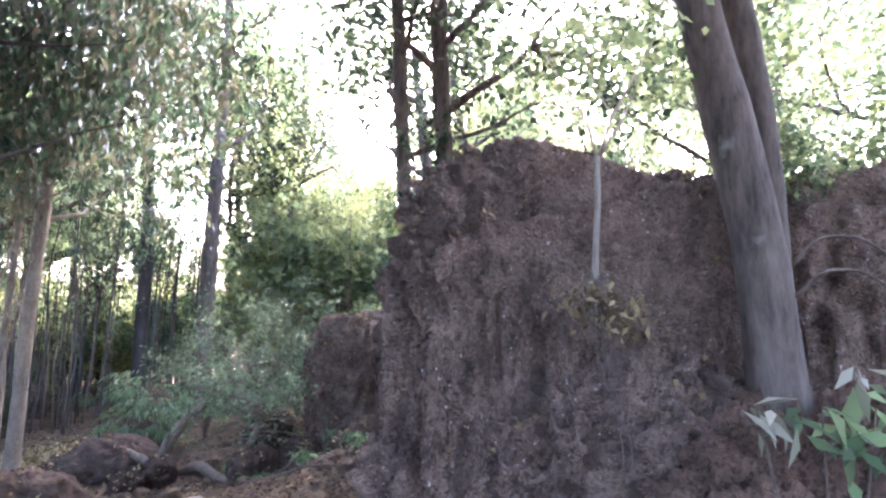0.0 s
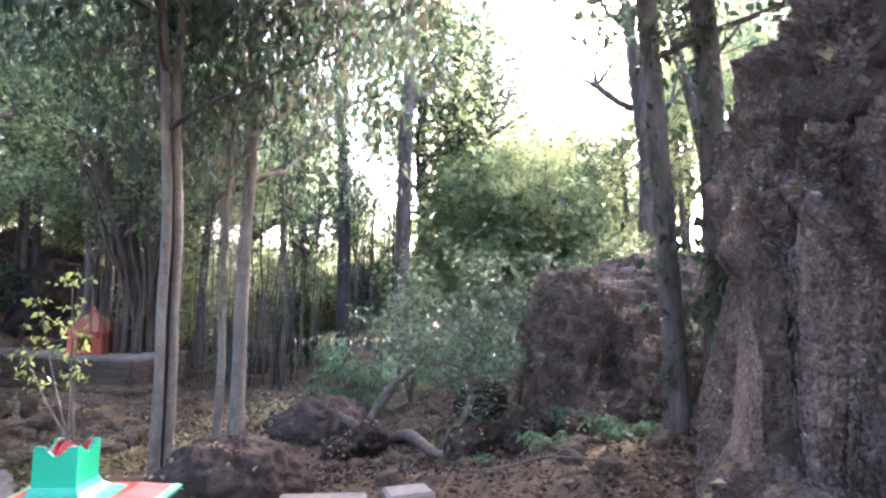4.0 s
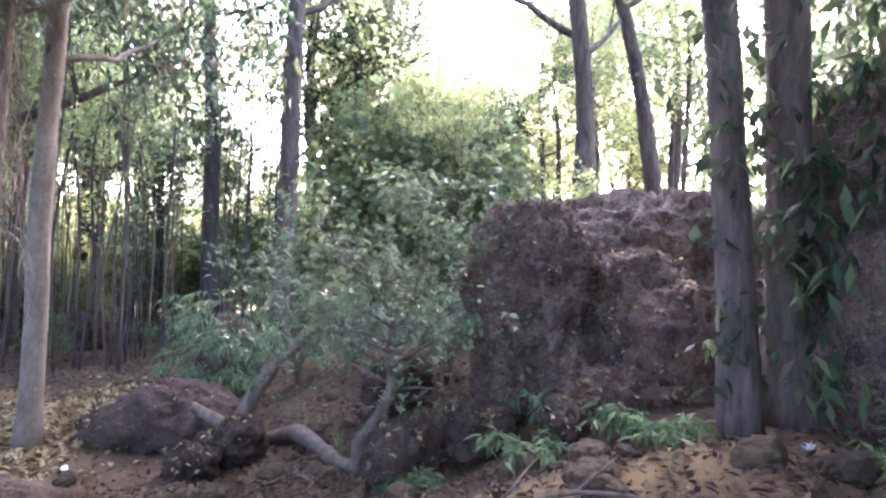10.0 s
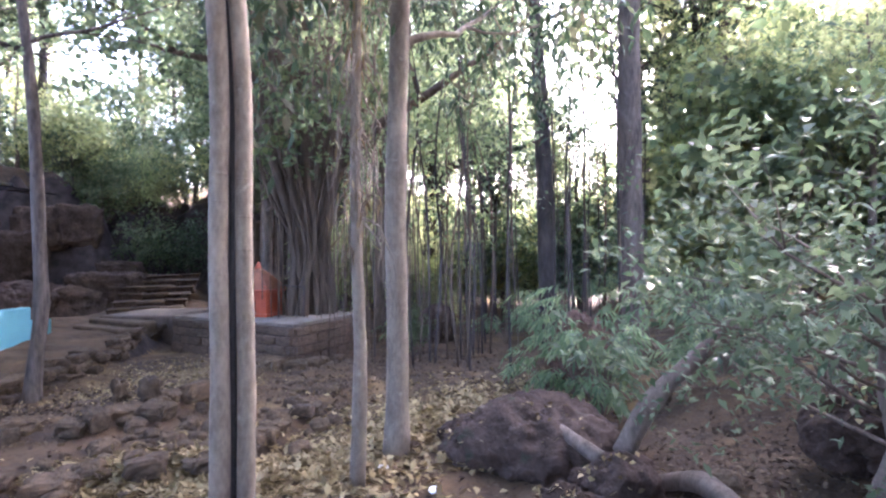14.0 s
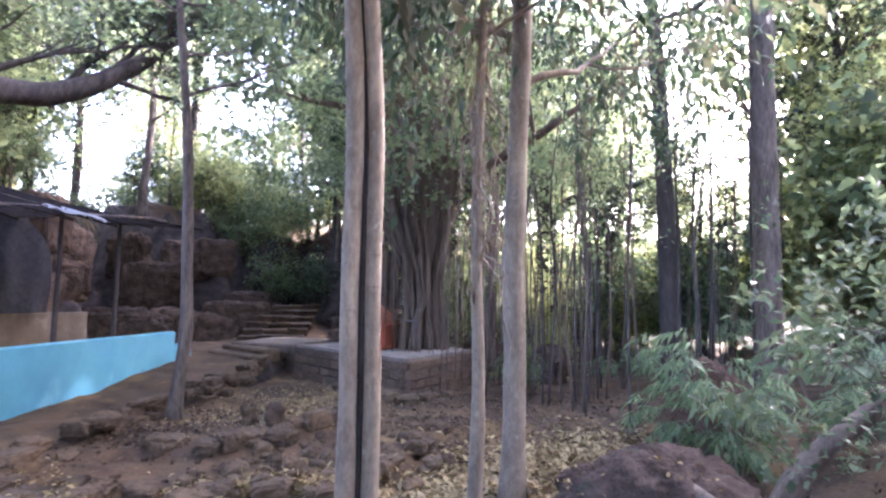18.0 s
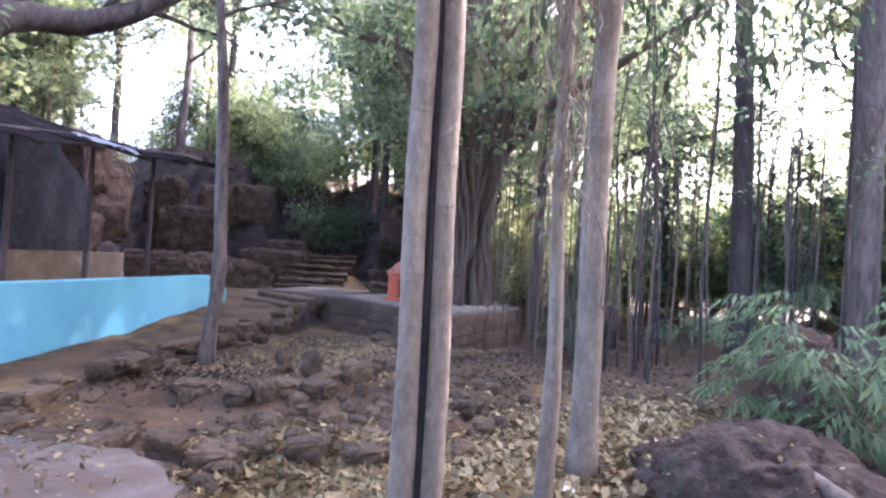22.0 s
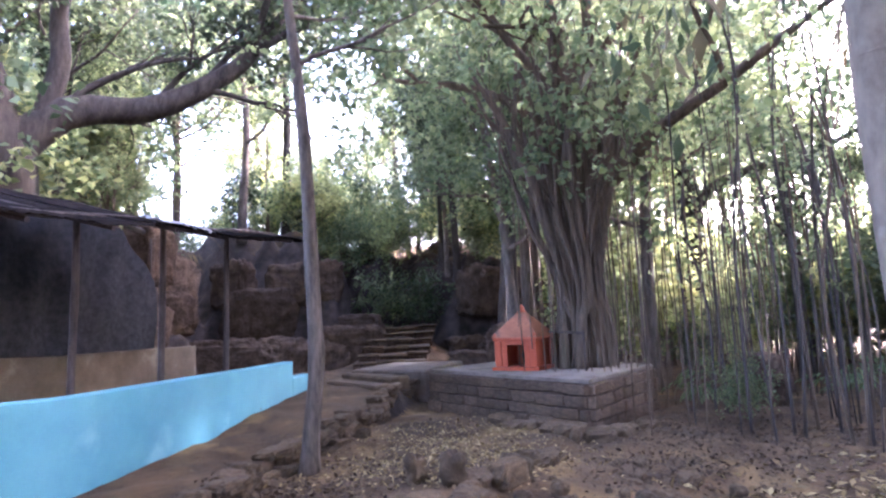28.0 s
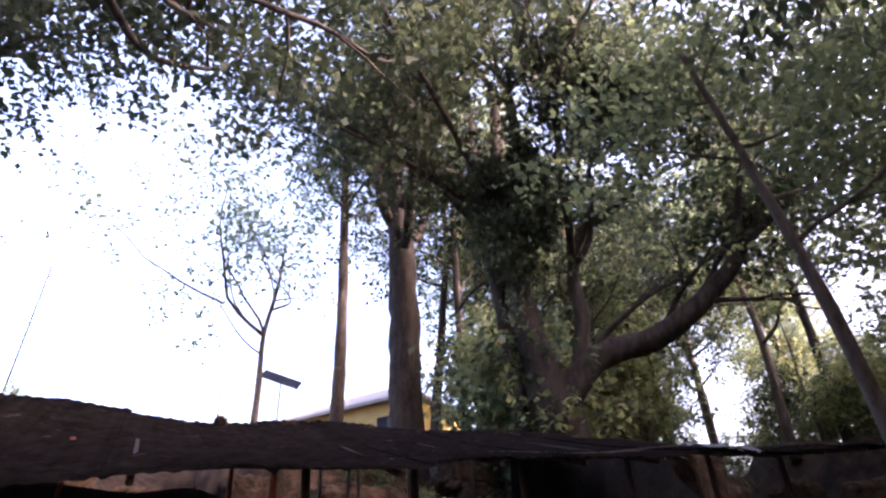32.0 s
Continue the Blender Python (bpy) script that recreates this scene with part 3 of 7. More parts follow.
litter("leaf_litter_scatter", "scattered dry brown leaves on the soil", [(-3, 8.5, 1.6, 1.5), (-1.2, 7.6, 0.9, 1.0), (-5.5, 9.5, 1.4, 1.6), (-11.9, 8.4, 0.9, 0.8), (-9.5, 12, 2.4, 2.0), (-6, 12.5, 2.5, 2), (-4.6, 7.2, 1.0, 0.8), (-11.7, 7.4, 0.5, 0.4), (-0.4, 5.3, 0.6, 0.6), (-1.8, 5.6, 0.9, 0.6), (0.0, 6.4, 0.6, 0.6), (-1.0, 6.2, 0.8, 0.6), (-3.8, 8.9, 0.7, 0.9), (-3.9, 10.2, 0.7, 0.8), (-4.4, 8.0, 0.7, 0.6), (-2.6, 7.3, 0.8, 0.6), (-3.4, 11.5, 1.0, 1.0), (-10.3, 12.6, 0.8, 1.0), (-9.6, 11.2, 0.6, 0.8), (-10.0, 14.0, 1.2, 0.8)], 22000, 0.052, 4, L_BROWN)

litter("leaf_litter_court", "small yellow-brown leaves trodden into the court", [(-11.9, 8.9, 0.7, 0.8), (-12.6, 9.6, 0.7, 0.6), (-11.3, 9.9, 0.5, 0.7), (-13.2, 10.4, 0.6, 0.5)], 2600, 0.05, 5, L_DRY)

# leaves blown over the path's edge
lr = np.random.RandomState(19)
lx, ly = -9.2 + lr.normal(size=420) * 0.8, 6.0 + lr.normal(size=420) * 0.45
v, f = leaves(np.zeros((1, 3)), 420, 0.07, 0.0, 0.0, 20, 0.24, flat=0.4)
lz = np.maximum(land(lx, ly), np.where((ly < 6.3), -0.3, -9)) + 0.012
v = (v.reshape(420, 4, 3) + np.stack([lx, ly, lz], 1)[:, None]).reshape(-1, 3)
tagged(part("leaf_litter_path", leaf_mesh("leaf_litter_path", v, f, L_DRY)), "dry leaves blown over the path's edge", "leaf litter", kind="stuff")

# ---- the shelter ----
def wall_strip(s0, s1, b, z0, z1, th, n=24, wav=0.02, foot=None, seed=0):
    """A plastered wall along the shelter's front axis, its foot following the ground."""
    ss = np.linspace(s0, s1, n)
    rows = []
    for s in ss:
        zf = foot(s) if foot else z0
        w = wav * (vnoise(np.array([[s, seed, 0.0]]), 1.3)[0] - 0.5)
        zt = z1(s) if callable(z1) else z1
        hs = np.linspace(0, 1, 5)
        pr = [shed(s, b - th / 2 + w, zf + (zt - 0.02 - zf) * h) for h in hs] + [shed(s, b - th / 2 + 0.02 + w, zt + w * 0.3), shed(s, b + th / 2 - 0.02, zt + w * 0.3)] + [shed(s, b + th / 2, zt - 0.02), shed(s, b + th / 2, zf)]
        rows.append(pr)
    m = len(rows[0])
    v = np.array(rows).reshape(-1, 3)
    f = [[i * m + k, (i + 1) * m + k, (i + 1) * m + (k + 1) % m, i * m + (k + 1) % m] for i in range(n - 1) for k in range(m)]
    f += [list(range(m)), [(n - 1) * m + k for k in range(m)][::-1]]
    return v, f


def foot_z(s, b=-0.1):
    x, y, _ = shed(s, b)
    return gz(x, y) - 0.12


blue_wall = thing("blue_wall", "low sky-blue painted parapet wall along the shelter's front", "wall", kind="structure")
part("wall_front", mesh("wall_front", *wall_strip(0.0, 9.14, 0.0, 0, lambda s: np.interp(s, [5.0, 6.7, 7.6, 8.5, 9.15], [0.66, 0.74, 0.82, 0.9, 0.97]), 0.22, 60, 0.02, foot_z), smooth=False), M_BLUE, blue_wall)
part("wall_step", mesh("wall_step", *wall_strip(-0.72, -0.004, 0.0, 0, 0.36, 0.22, 8, 0.01, foot_z)), M_BLUE, blue_wall, "lower stepped end of the blue wall")
c0, c1 = shed(9.03, 0.12), shed(9.03, 1.4)
ret = moved(box(0.22, 1.3, 1.5, 0.015), pose((c0[0] + c1[0]) / 2, (c0[1] + c1[1]) / 2, -0.55, 0, 0, math.degrees(math.atan2(SH_B[1], SH_B[0])) - 90))
part("wall_return", mesh("wall_return", *ret), M_BLUE, blue_wall)
crack = tube([shed(s, -0.1165, 0.38 + 0.012 * math.sin(s * 13) + 0.07 * (s - 6.85)) for s in np.linspace(6.85, 8.15, 26)], np.full(26, 0.0035), 4)
part("crack", mesh("crack", *crack), M_BLACK, blue_wall, "hairline crack in the plaster")

for sc_, zc_, w_ in ((8.86, 0.42, 0.05), (8.8, 0.4, 0.025), (7.43, 0.42, 0.06)):
    part("chip", mesh("chip", *moved(boulder(w_, 0.03, w_ * 0.8, 3, 7, 2.2, 0.3, 9.0), pose(*shed(sc_, -0.112, zc_), 0, 0, -47.1))), M_BLACK, blue_wall, "dark chip knocked out of the plaster")
left_wall = thing("side_wall", "blue painted side wall with a red oxide base", "wall", kind="structure")
part("wall_upper", mesh("wall_upper", *wall_strip(8.5, 14.0, 1.5, 0.5, 1.03, 0.2, 10)), M_BLUE, left_wall)
part("wall_base", mesh("wall_base", *wall_strip(8.5, 14.0, 1.5, -0.6, 0.497, 0.26, 10)), M_RED_OXIDE, left_wall, "red oxide skirting of the wall")

sign = thing("notice_board", "small dark notice board with pale writing on the blue wall", "sign", pose(*shed(9.24, 1.385, 0.62), 0, 0, -47.1))
part("board", mesh("board", *box(0.22, 0.012, 0.2, 0.002)), M_SIGN, sign)
part("emblem", mesh("emblem", *box(0.022, 0.004, 0.03, 0.002, (0.0, -0.0085, 0.16))), M_TORN, sign, "small pale emblem")
for x, z, w, h in ((-0.05, 0.128, 0.06, 0.012), (0.0, 0.1, 0.185, 0.02), (-0.02, 0.074, 0.15, 0.01), (0.015, 0.048, 0.17, 0.012), (0.02, 0.02, 0.15, 0.01)):
    part("writing_line", mesh("writing_line", *box(w, 0.004, h, 0, (x, -0.0085, z))), M_TORN, sign, "line of pale writing")


def back_top(s):
    return float(np.interp(s, [1.4, 3.8, 6.1, 7.8, 8.8, 13.0], [0.98, 1.08, 1.2, 1.34, 1.44, 1.7]))


back_wall = part("back_wall", mesh("back_wall", *wall_strip(-2.9, 13.0, 4.3, -0.3, back_top, 0.24, 30, 0.03)), M_PLASTER)
tagged(back_wall, "low beige plastered wall along the shelter's back", "wall", kind="structure")
floor_v = [shed(s, b, -0.05) for b in (0.1, 4.2) for s in (-2.5, 13.5)]
floor_b = [shed(s, b, -0.6) for b in (0.1, 4.2) for s in (-2.5, 13.5)]
floor = part("floor", mesh("floor", floor_v + floor_b, [[0, 1, 3, 2], [4, 6, 7, 5], [0, 4, 5, 1], [2, 3, 7, 6], [0, 2, 6, 4], [1, 5, 7, 3]]), M_CONCRETE)
tagged(floor, "worn grey cement floor inside the shelter", "floor", kind="structure")

shelter = thing("shelter", "open shelter with dark sagging sheet roof on posts", "shelter")


def front_z(s):
    return 3.02 - 0.082 * s + 0.03 * math.sin(s * 2.1)


def ridge_z(s):
    return 3.98 - 0.036 * s + 0.075 * max(0, s - 9.5) - 0.5 * max(0, 1.5 - s) / 3 + 0.03 * math.sin(s * 1.7 + 1)


for k, s in enumerate((1.52, 3.11, 4.64, 6.29, 7.66, 8.8)):
    x, y, _ = shed(s, 0.35)
    zt = front_z(s) + 0.18
    p = tube([(x, y, -0.2), (x + 0.01, y, 1.0), (x - 0.012, y + 0.01, 2.0), (x, y, zt)], [0.05, 0.047, 0.045, 0.042], 8, 0.06, k, step=0.35)
    part("post", mesh("post", *p, smooth=True), M_POST, shelter)
x, y, _ = shed(9.2, -0.16)
part("steel_post", mesh("steel_post", *tube([(x, y, gz(x, y) - 0.1), (x, y, 1.4), (x, y, 2.3)], [0.034, 0.034, 0.034], 12, step=0.5), smooth=True), M_RED_OXIDE, shelter, "rust-red painted steel post")
for k, (s, b) in enumerate(((9.3, 1.66), (10.9, 1.66), (7.46, 4.52), (6.96, 4.52), (6.78, 4.52), (5.84, 4.52), (4.5, 4.52), (2.4, 4.52), (0.6, 4.52), (-1.6, 4.52), (9.4, 4.52), (11.2, 4.52))):
    x, y, _ = shed(s, b)
    part("post", mesh("post", *tube([(x, y, -0.2), (x, y + 0.01, 1.5), (x, y, 2.4 + 0.28 * b)], [0.03, 0.03, 0.028], 8, 0.06, k + 9, step=0.4), smooth=True), M_POST if b > 2 else M_RED_OXIDE, shelter)
part("front_beam", mesh("front_beam", *tube([shed(s, 0.35, front_z(s) + 0.17) for s in np.linspace(-0.1, 14.6, 24)], np.full(24, 0.045), 8), smooth=True), M_POST, shelter)
part("ridge_beam", mesh("ridge_beam", *tube([shed(s, 3.7, ridge_z(s) - 0.1) for s in np.linspace(-0.4, 14.6, 24)], np.full(24, 0.05), 8), smooth=True), M_POST, shelter)
for s in np.arange(0.4, 14.7, 1.1):
    part("rafter", mesh("rafter", *tube([shed(s, -0.35, front_z(s) - 0.045), shed(s, 3.8, ridge_z(s) - 0.07)], [0.032, 0.032], 6)), M_POST, shelter)


def sheet(s0, s1, seed, back=3.8):
    """One corrugated roof sheet with a ragged lower edge."""
    r = np.random.RandomState(seed)
    ns, nb = 30, 9
    lo, hi = -0.42 + r.uniform(-0.1, 0.08), back + r.uniform(-0.1, 0.25)
    lift = r.uniform(0, 0.03)
    top = []
    for i, s in enumerate(np.linspace(s0, s1, ns)):
        rag = r.uniform(-0.03, 0.03)
        for b in np.linspace(lo + rag, hi + rag, nb):
            u = (b + 0.4) / 4.1
            z = front_z(s) * (1 - u) + ridge_z(s) * u + 0.009 * math.sin(s * 2 * math.pi / 0.15) + 0.03 * (vnoise(np.array([[s, b, 1.0]]), 2.5)[0] - 0.5) + lift - 0.07 * math.sin(math.pi * u)
            top.append(shed(s, b, z))
    top = np.array(top)
    bot = top - [0, 0, 0.006]
    n = len(top)
    f = [[i * nb + j, i * nb + j + 1, (i + 1) * nb + j + 1, (i + 1) * nb + j] for i in range(ns - 1) for j in range(nb - 1)]
    f += [[q + n for q in g[::-1]] for g in f]
    rim = [i * nb for i in range(ns)] + [(ns - 1) * nb + j for j in range(1, nb)] + [i * nb + nb - 1 for i in range(ns - 2, -1, -1)] + [j for j in range(nb - 2, 0, -1)]
    f += [[rim[k], rim[(k + 1) % len(rim)], rim[(k + 1) % len(rim)] + n, rim[k] + n] for k in range(len(rim))]
    return np.vstack([top, bot]), f


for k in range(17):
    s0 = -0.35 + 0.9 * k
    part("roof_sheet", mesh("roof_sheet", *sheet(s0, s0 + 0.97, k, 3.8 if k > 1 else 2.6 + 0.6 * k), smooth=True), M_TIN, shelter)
tor = []
for i, s in enumerate(np.linspace(3.0, 3.75, 12)):
    for j, b in enumerate(np.linspace(-0.47 + 0.5 * abs(math.sin(i * 1.3)) * (i > 3) * 0.5, 0.25 + 0.15 * math.sin(i), 6)):
        u = (b + 0.4) / 4.1
        z = front_z(s) * (1 - u) + ridge_z(s) * u + 0.035 + 0.02 * math.sin(i * 2.2 + j) - (0.25 * (-0.3 - b) if b < -0.3 else 0)
        tor.append(shed(s, b, z))
tf = [[i * 6 + j, i * 6 + j + 1, (i + 1) * 6 + j + 1, (i + 1) * 6 + j] for i in range(11) for j in range(5)]
tor = np.array(tor)
part("torn_sheet", mesh("torn_sheet", np.vstack([tor, tor - [0, 0, 0.004]]), tf + [[q + 72 for q in g[::-1]] for g in tf]), M_TORN, shelter, "torn bleached plastic sheet on the roof edge")

def net(name, s0, s1, b, zl, zh, seed, label):
    """Shade netting hung in panels from post to post."""
    root = thing(name, label, "shade net")
    count = max(1, round((s1 - s0) / 1.5))
    for p in range(count):
        a0, a1 = s0 + (s1 - s0) * p / count, s0 + (s1 - s0) * (p + 1) / count + 0.02
        ns, nz = 14, 14
        v = []
        for s in np.linspace(a0, a1, ns):
            h = zh(s)
            for j in range(nz):
                z = zl(s) + (h - zl(s)) * j / (nz - 1)
                o = 0.16 * (vnoise(np.array([[s, z * 0.7, seed]]), 1.6)[0] - 0.5) + 0.05 * math.sin(s * 7 + seed + z)
                v.append(shed(s, b + o + 0.006 * (p % 2), z))
        v = np.array(v)
        f = [[i * nz + j, i * nz + j + 1, (i + 1) * nz + j + 1, (i + 1) * nz + j] for i in range(ns - 1) for j in range(nz - 1)]
        n = len(v)
        part("net_panel", mesh("net_panel", np.vstack([v, v + np.array([SH_B[0], SH_B[1], 0]) * 0.004]), f + [[q + n for q in g[::-1]] for g in f], smooth=True), M_NET, root)


net("shade_net", 3.7, 13.0, 4.08, lambda s: back_top(s) + 0.01, lambda s: float(np.interp(s, [3.9, 4.8, 5.6, 6.6, 7.4, 8.2, 9.4], [2.85, 2.7, 2.36, 2.2, 2.2, 2.3, 2.75])) + 0.05 * math.sin(s * 2.9), 3, "black shade net sagging along the shelter's back")
net("shade_net", -1.3, 3.9, 4.08, lambda s: back_top(s) + 0.01, lambda s: min(ridge_z(s) - 0.1, 2.55 + 0.9 * (s + 1.3) if s < 1.2 else 9), 8, "black shade net hung from roof to back wall")

# ---- plinth and shrine ----
PL = [(-15.75, 11.85), (-11.75, 11.98), (-12.55, 14.55), (-16.1, 14.5)]
PZ, PB = 0.30, -0.45
plinth = thing("stone_plinth", "raised platform of rough laterite masonry with a cement top", "platform", kind="structure")


def slab(poly, z0, z1, bev=0.015, wob=0.0):
    bm = bmesh.new()
    vs = [bm.verts.new((x, y, z0)) for x, y in poly]
    face = bm.faces.new(vs)
    ex = bmesh.ops.extrude_face_region(bm, geom=[face])
    for q in ex["geom"]:
        if isinstance(q, bmesh.types.BMVert):
            q.co.z = z1
    bmesh.ops.recalc_face_normals(bm, faces=bm.faces[:])
    bmesh.ops.bevel(bm, geom=bm.edges[:], offset=bev, segments=2, affect="EDGES")
    bm.verts.index_update()
    v, f = np.array([q.co[:] for q in bm.verts]), [[q.index for q in face.verts] for face in bm.faces]
    bm.free()
    return v, f


cxy = np.mean(PL, axis=0)
grow = lambda k: [tuple(cxy + (np.array(p) - cxy) * k) for p in PL]
part("core", mesh("core", *slab(grow(0.965), PB, PZ - 0.01)), M_BLOCK, plinth)
part("top_slab", mesh("top_slab", *slab(grow(1.012), PZ, PZ + 0.06)), M_SLAB, plinth, "grey cement top of the platform")

shrine = thing("shrine", "small orange-painted shrine with a pyramid roof on the platform", "shrine", pose(-14.05, 12.85, PZ + 0.06, 0, 0, 24.2))
W = 0.41
part("base", mesh("base", *box(0.92, 0.92, 0.06, 0.01)), M_ORANGE, shrine)
for sx in (-1, 1):
    for sy in (-1, 1):
        part("pillar", mesh("pillar", *box(0.13, 0.13, 0.46, 0.012, (sx * (W - 0.065), sy * (W - 0.065), 0.062))), M_ORANGE, shrine)
    part("side_wall", mesh("side_wall", *box(0.08, 0.55, 0.455, 0.006, (sx * (W - 0.07), 0, 0.062))), M_ORANGE, shrine)
part("rear_wall", mesh("rear_wall", *box(0.55, 0.08, 0.455, 0.006, (0, W - 0.07, 0.062))), M_ORANGE, shrine)
part("jamb", mesh("jamb", *box(0.10, 0.07, 0.4, 0.006, (-0.22, -W + 0.055, 0.062))), M_ORANGE, shrine)
part("jamb", mesh("jamb", *box(0.10, 0.07, 0.4, 0.006, (0.22, -W + 0.055, 0.062))), M_ORANGE, shrine)
part("lintel", mesh("lintel", *box(0.54, 0.08, 0.07, 0.006, (0, -W + 0.055, 0.455))), M_ORANGE, shrine)
part("cornice", mesh("cornice", *box(0.87, 0.87, 0.06, 0.02, (0, 0, 0.525))), M_ORANGE, shrine)
bm = bmesh.new()
prof = [(0.43, 0.587), (0.41, 0.63), (0.29, 0.78), (0.175, 0.91), (0.085, 1.01), (0.07, 1.04)]
rings = []
for h, z in prof:
    ring = []
    for k in range(16):
        a = math.pi / 4 + k * math.pi / 8
        q = 1 / max(abs(math.cos(a)), abs(math.sin(a)))
        rib = 1.0 if k % 4 else 1.04
        ring.append(bm.verts.new((h * q * math.cos(a) * rib, h * q * math.sin(a) * rib, z)))
    rings.append(ring)
for a, b in zip(rings, rings[1:]):
    for k in range(16):
        bm.faces.new((a[k], a[(k + 1) % 16], b[(k + 1) % 16], b[k]))
bm.faces.new(rings[-1])
bm.faces.new(rings[0][::-1])
me = bpy.data.meshes.new("roof")
bm.to_mesh(me)
bm.free()
part("roof", me, M_SHRINE_ROOF, shrine)
part("finial", mesh("finial", *tube([(0, 0, 1.03), (0, 0, 1.06), (0, 0, 1.09), (0, 0, 1.125), (0, 0, 1.15), (0, 0, 1.19)], [0.07, 0.085, 0.045, 0.062, 0.035, 0.006], 12), smooth=True), M_ORANGE, shrine)
for sx, sy in ((-1, -1), (1, -1), (1, 1), (-1, 1)):
    part("corner_knob", mesh("corner_knob", *tube([(sx * 0.39, sy * 0.39, 0.58), (sx * 0.39, sy * 0.39, 0.63), (sx * 0.39, sy * 0.39, 0.67)], [0.04, 0.045, 0.008], 8), smooth=True), M_ORANGE, shrine)
part("idol_stone", mesh("idol_stone", *boulder(0.2, 0.14, 0.26, 4, 10), smooth=True), M_BLACK, shrine, m=pose(0, 0.12, 0.06))

railing = thing("pipe_railing", "thin weathered pipe rail beside the shrine", "railing")
part("rail", mesh("rail", *tube([(-14.3, 13.35, 1.02), (-13.5, 13.2, 1.01), (-12.75, 13.05, 0.99)], [0.02] * 3, 8, step=0.4), smooth=True), M_POST, railing)
for x, y in ((-14.3, 13.35), (-12.75, 13.05)):
    part("rail_post", mesh("rail_post", *tube([(x, y, PZ + 0.05), (x, y, 1.04)], [0.024, 0.024], 8), smooth=True), M_POST, railing)

# ---- tulsi stand near the walker ----
STX, STY = -4.06, 4.12
stand = thing("plant_stand", "green and red painted masonry plant stand with a sprig", "planter", pose(STX, STY, gz(STX, STY) - 0.02, 0, 0, 22))
H0 = 0.87 - (gz(STX, STY) - 0.02)


def square_loft(rows):
    v, f = [], []
    for h, z in rows:
        v += [(-h, -h, z), (h, -h, z), (h, h, z), (-h, h, z)]
    for i in range(len(rows) - 1):
        f += [[i * 4 + k, i * 4 + (k + 1) % 4, (i + 1) * 4 + (k + 1) % 4, (i + 1) * 4 + k] for k in range(4)]
    f += [[3, 2, 1, 0], [len(v) - 4, len(v) - 3, len(v) - 2, len(v) - 1]]
    return np.array(v), f


part("pedestal", mesh("pedestal", *square_loft([(0.34, 0), (0.34, 0.08), (0.28, 0.12), (0.27, H0 - 0.5), (0.3, H0 - 0.44)])), M_GREEN, stand)
part("cornice", mesh("cornice", *square_loft([(0.31, H0 - 0.44), (0.47, H0 - 0.385), (0.48, H0 - 0.37), (0.3, H0 - 0.295)])), M_RED, stand, "red flared cornice with green edge")
part("cornice_edge", mesh("cornice_edge", *square_loft([(0.485, H0 - 0.392), (0.49, H0 - 0.372), (0.46, H0 - 0.355)])), M_GREEN, stand)
part("neck", mesh("neck", *square_loft([(0.3, H0 - 0.305), (0.235, H0 - 0.292), (0.175, H0 - 0.265), (0.142, H0 - 0.235), (0.126, H0 - 0.2)])), M_GREEN, stand)


def scooped(w, z0, z1, depth, th):
    """A panel with raised corners and a rounded dip between them."""
    top = [(-w, z1), (-w * 0.62, z1 - 0.004), (-w * 0.55, z1 - depth * 0.55), (-w * 0.42, z1 - depth * 0.45)] + [(w * 0.34 * math.sin(a), z1 - depth * (0.45 + 0.55 * math.cos(a))) for a in np.linspace(-1.2, 1.2, 7)] + [(w * 0.42, z1 - depth * 0.45), (w * 0.55, z1 - depth * 0.55), (w * 0.62, z1 - 0.004), (w, z1)]
    n = len(top)
    ring = [(x, z0) for x, _ in top]
    v = [(x, y, z) for y in (-th / 2, th / 2) for row in (ring, top) for x, z in row]
    f = []
    for i in range(n - 1):
        f += [[i, i + 1, n + i + 1, n + i], [2 * n + i + 1, 2 * n + i, 3 * n + i, 3 * n + i + 1], [n + i, n + i + 1, 3 * n + i + 1, 3 * n + i], [i + 1, i, 2 * n + i, 2 * n + i + 1]]
    f += [[0, n, 3 * n, 2 * n], [n - 1, 3 * n - 1, 4 * n - 1, 2 * n - 1]]
    return np.array(v), f


for k in range(4):
    w = 0.122 if k % 2 else 0.1
    part("box_side", mesh("box_side", *moved(scooped(w, H0 - 0.205, H0 + 0.025, 0.055, 0.022), pose(0, 0, 0, 0, 0, 90 * k) @ pose(0, -0.111, 0))), M_GREEN, stand)
    part("box_lining", mesh("box_lining", *moved(scooped(0.095 if k % 2 else 0.09, H0 - 0.15, H0 + 0.021, 0.052, 0.006), pose(0, 0, 0, 0, 0, 90 * k) @ pose(0, -0.0965, 0))), M_RED, stand, "red painted inner face")
part("pot", mesh("pot", *tube([(0, 0, H0 - 0.17), (0, 0, H0 - 0.11), (0, 0, H0 - 0.04), (0, 0, H0 + 0.005), (0, 0, H0 + 0.03)], [0.055, 0.075, 0.065, 0.04, 0.018], 16), smooth=True), M_RED, stand, "glossy red rounded pot")
sp, tips = [], []
for k, (dx, dy, h) in enumerate(((-0.05, 0.02, 0.98), (-0.22, 0.0, 0.86), (-0.3, 0.03, 0.52), (0.0, 0.02, 0.6))):
    pts = [(0.01 * k, 0, H0), (dx * 0.5, dy, H0 + h * 0.45), (dx, dy, H0 + h)]
    sp.append(tube(pts, [0.009, 0.006, 0.003], 5, step=0.1))
    tips += [(dx, dy, H0 + h), (dx * 0.9, dy, H0 + h * 0.85), (dx * 0.8, dy, H0 + h * 0.7)]
for q in sp:
    part("stem", mesh("stem", *q), M_DEAD, stand)
v, f = leaves(tips, 170, 0.046, 0.05, 0.6, 5, 0.26)
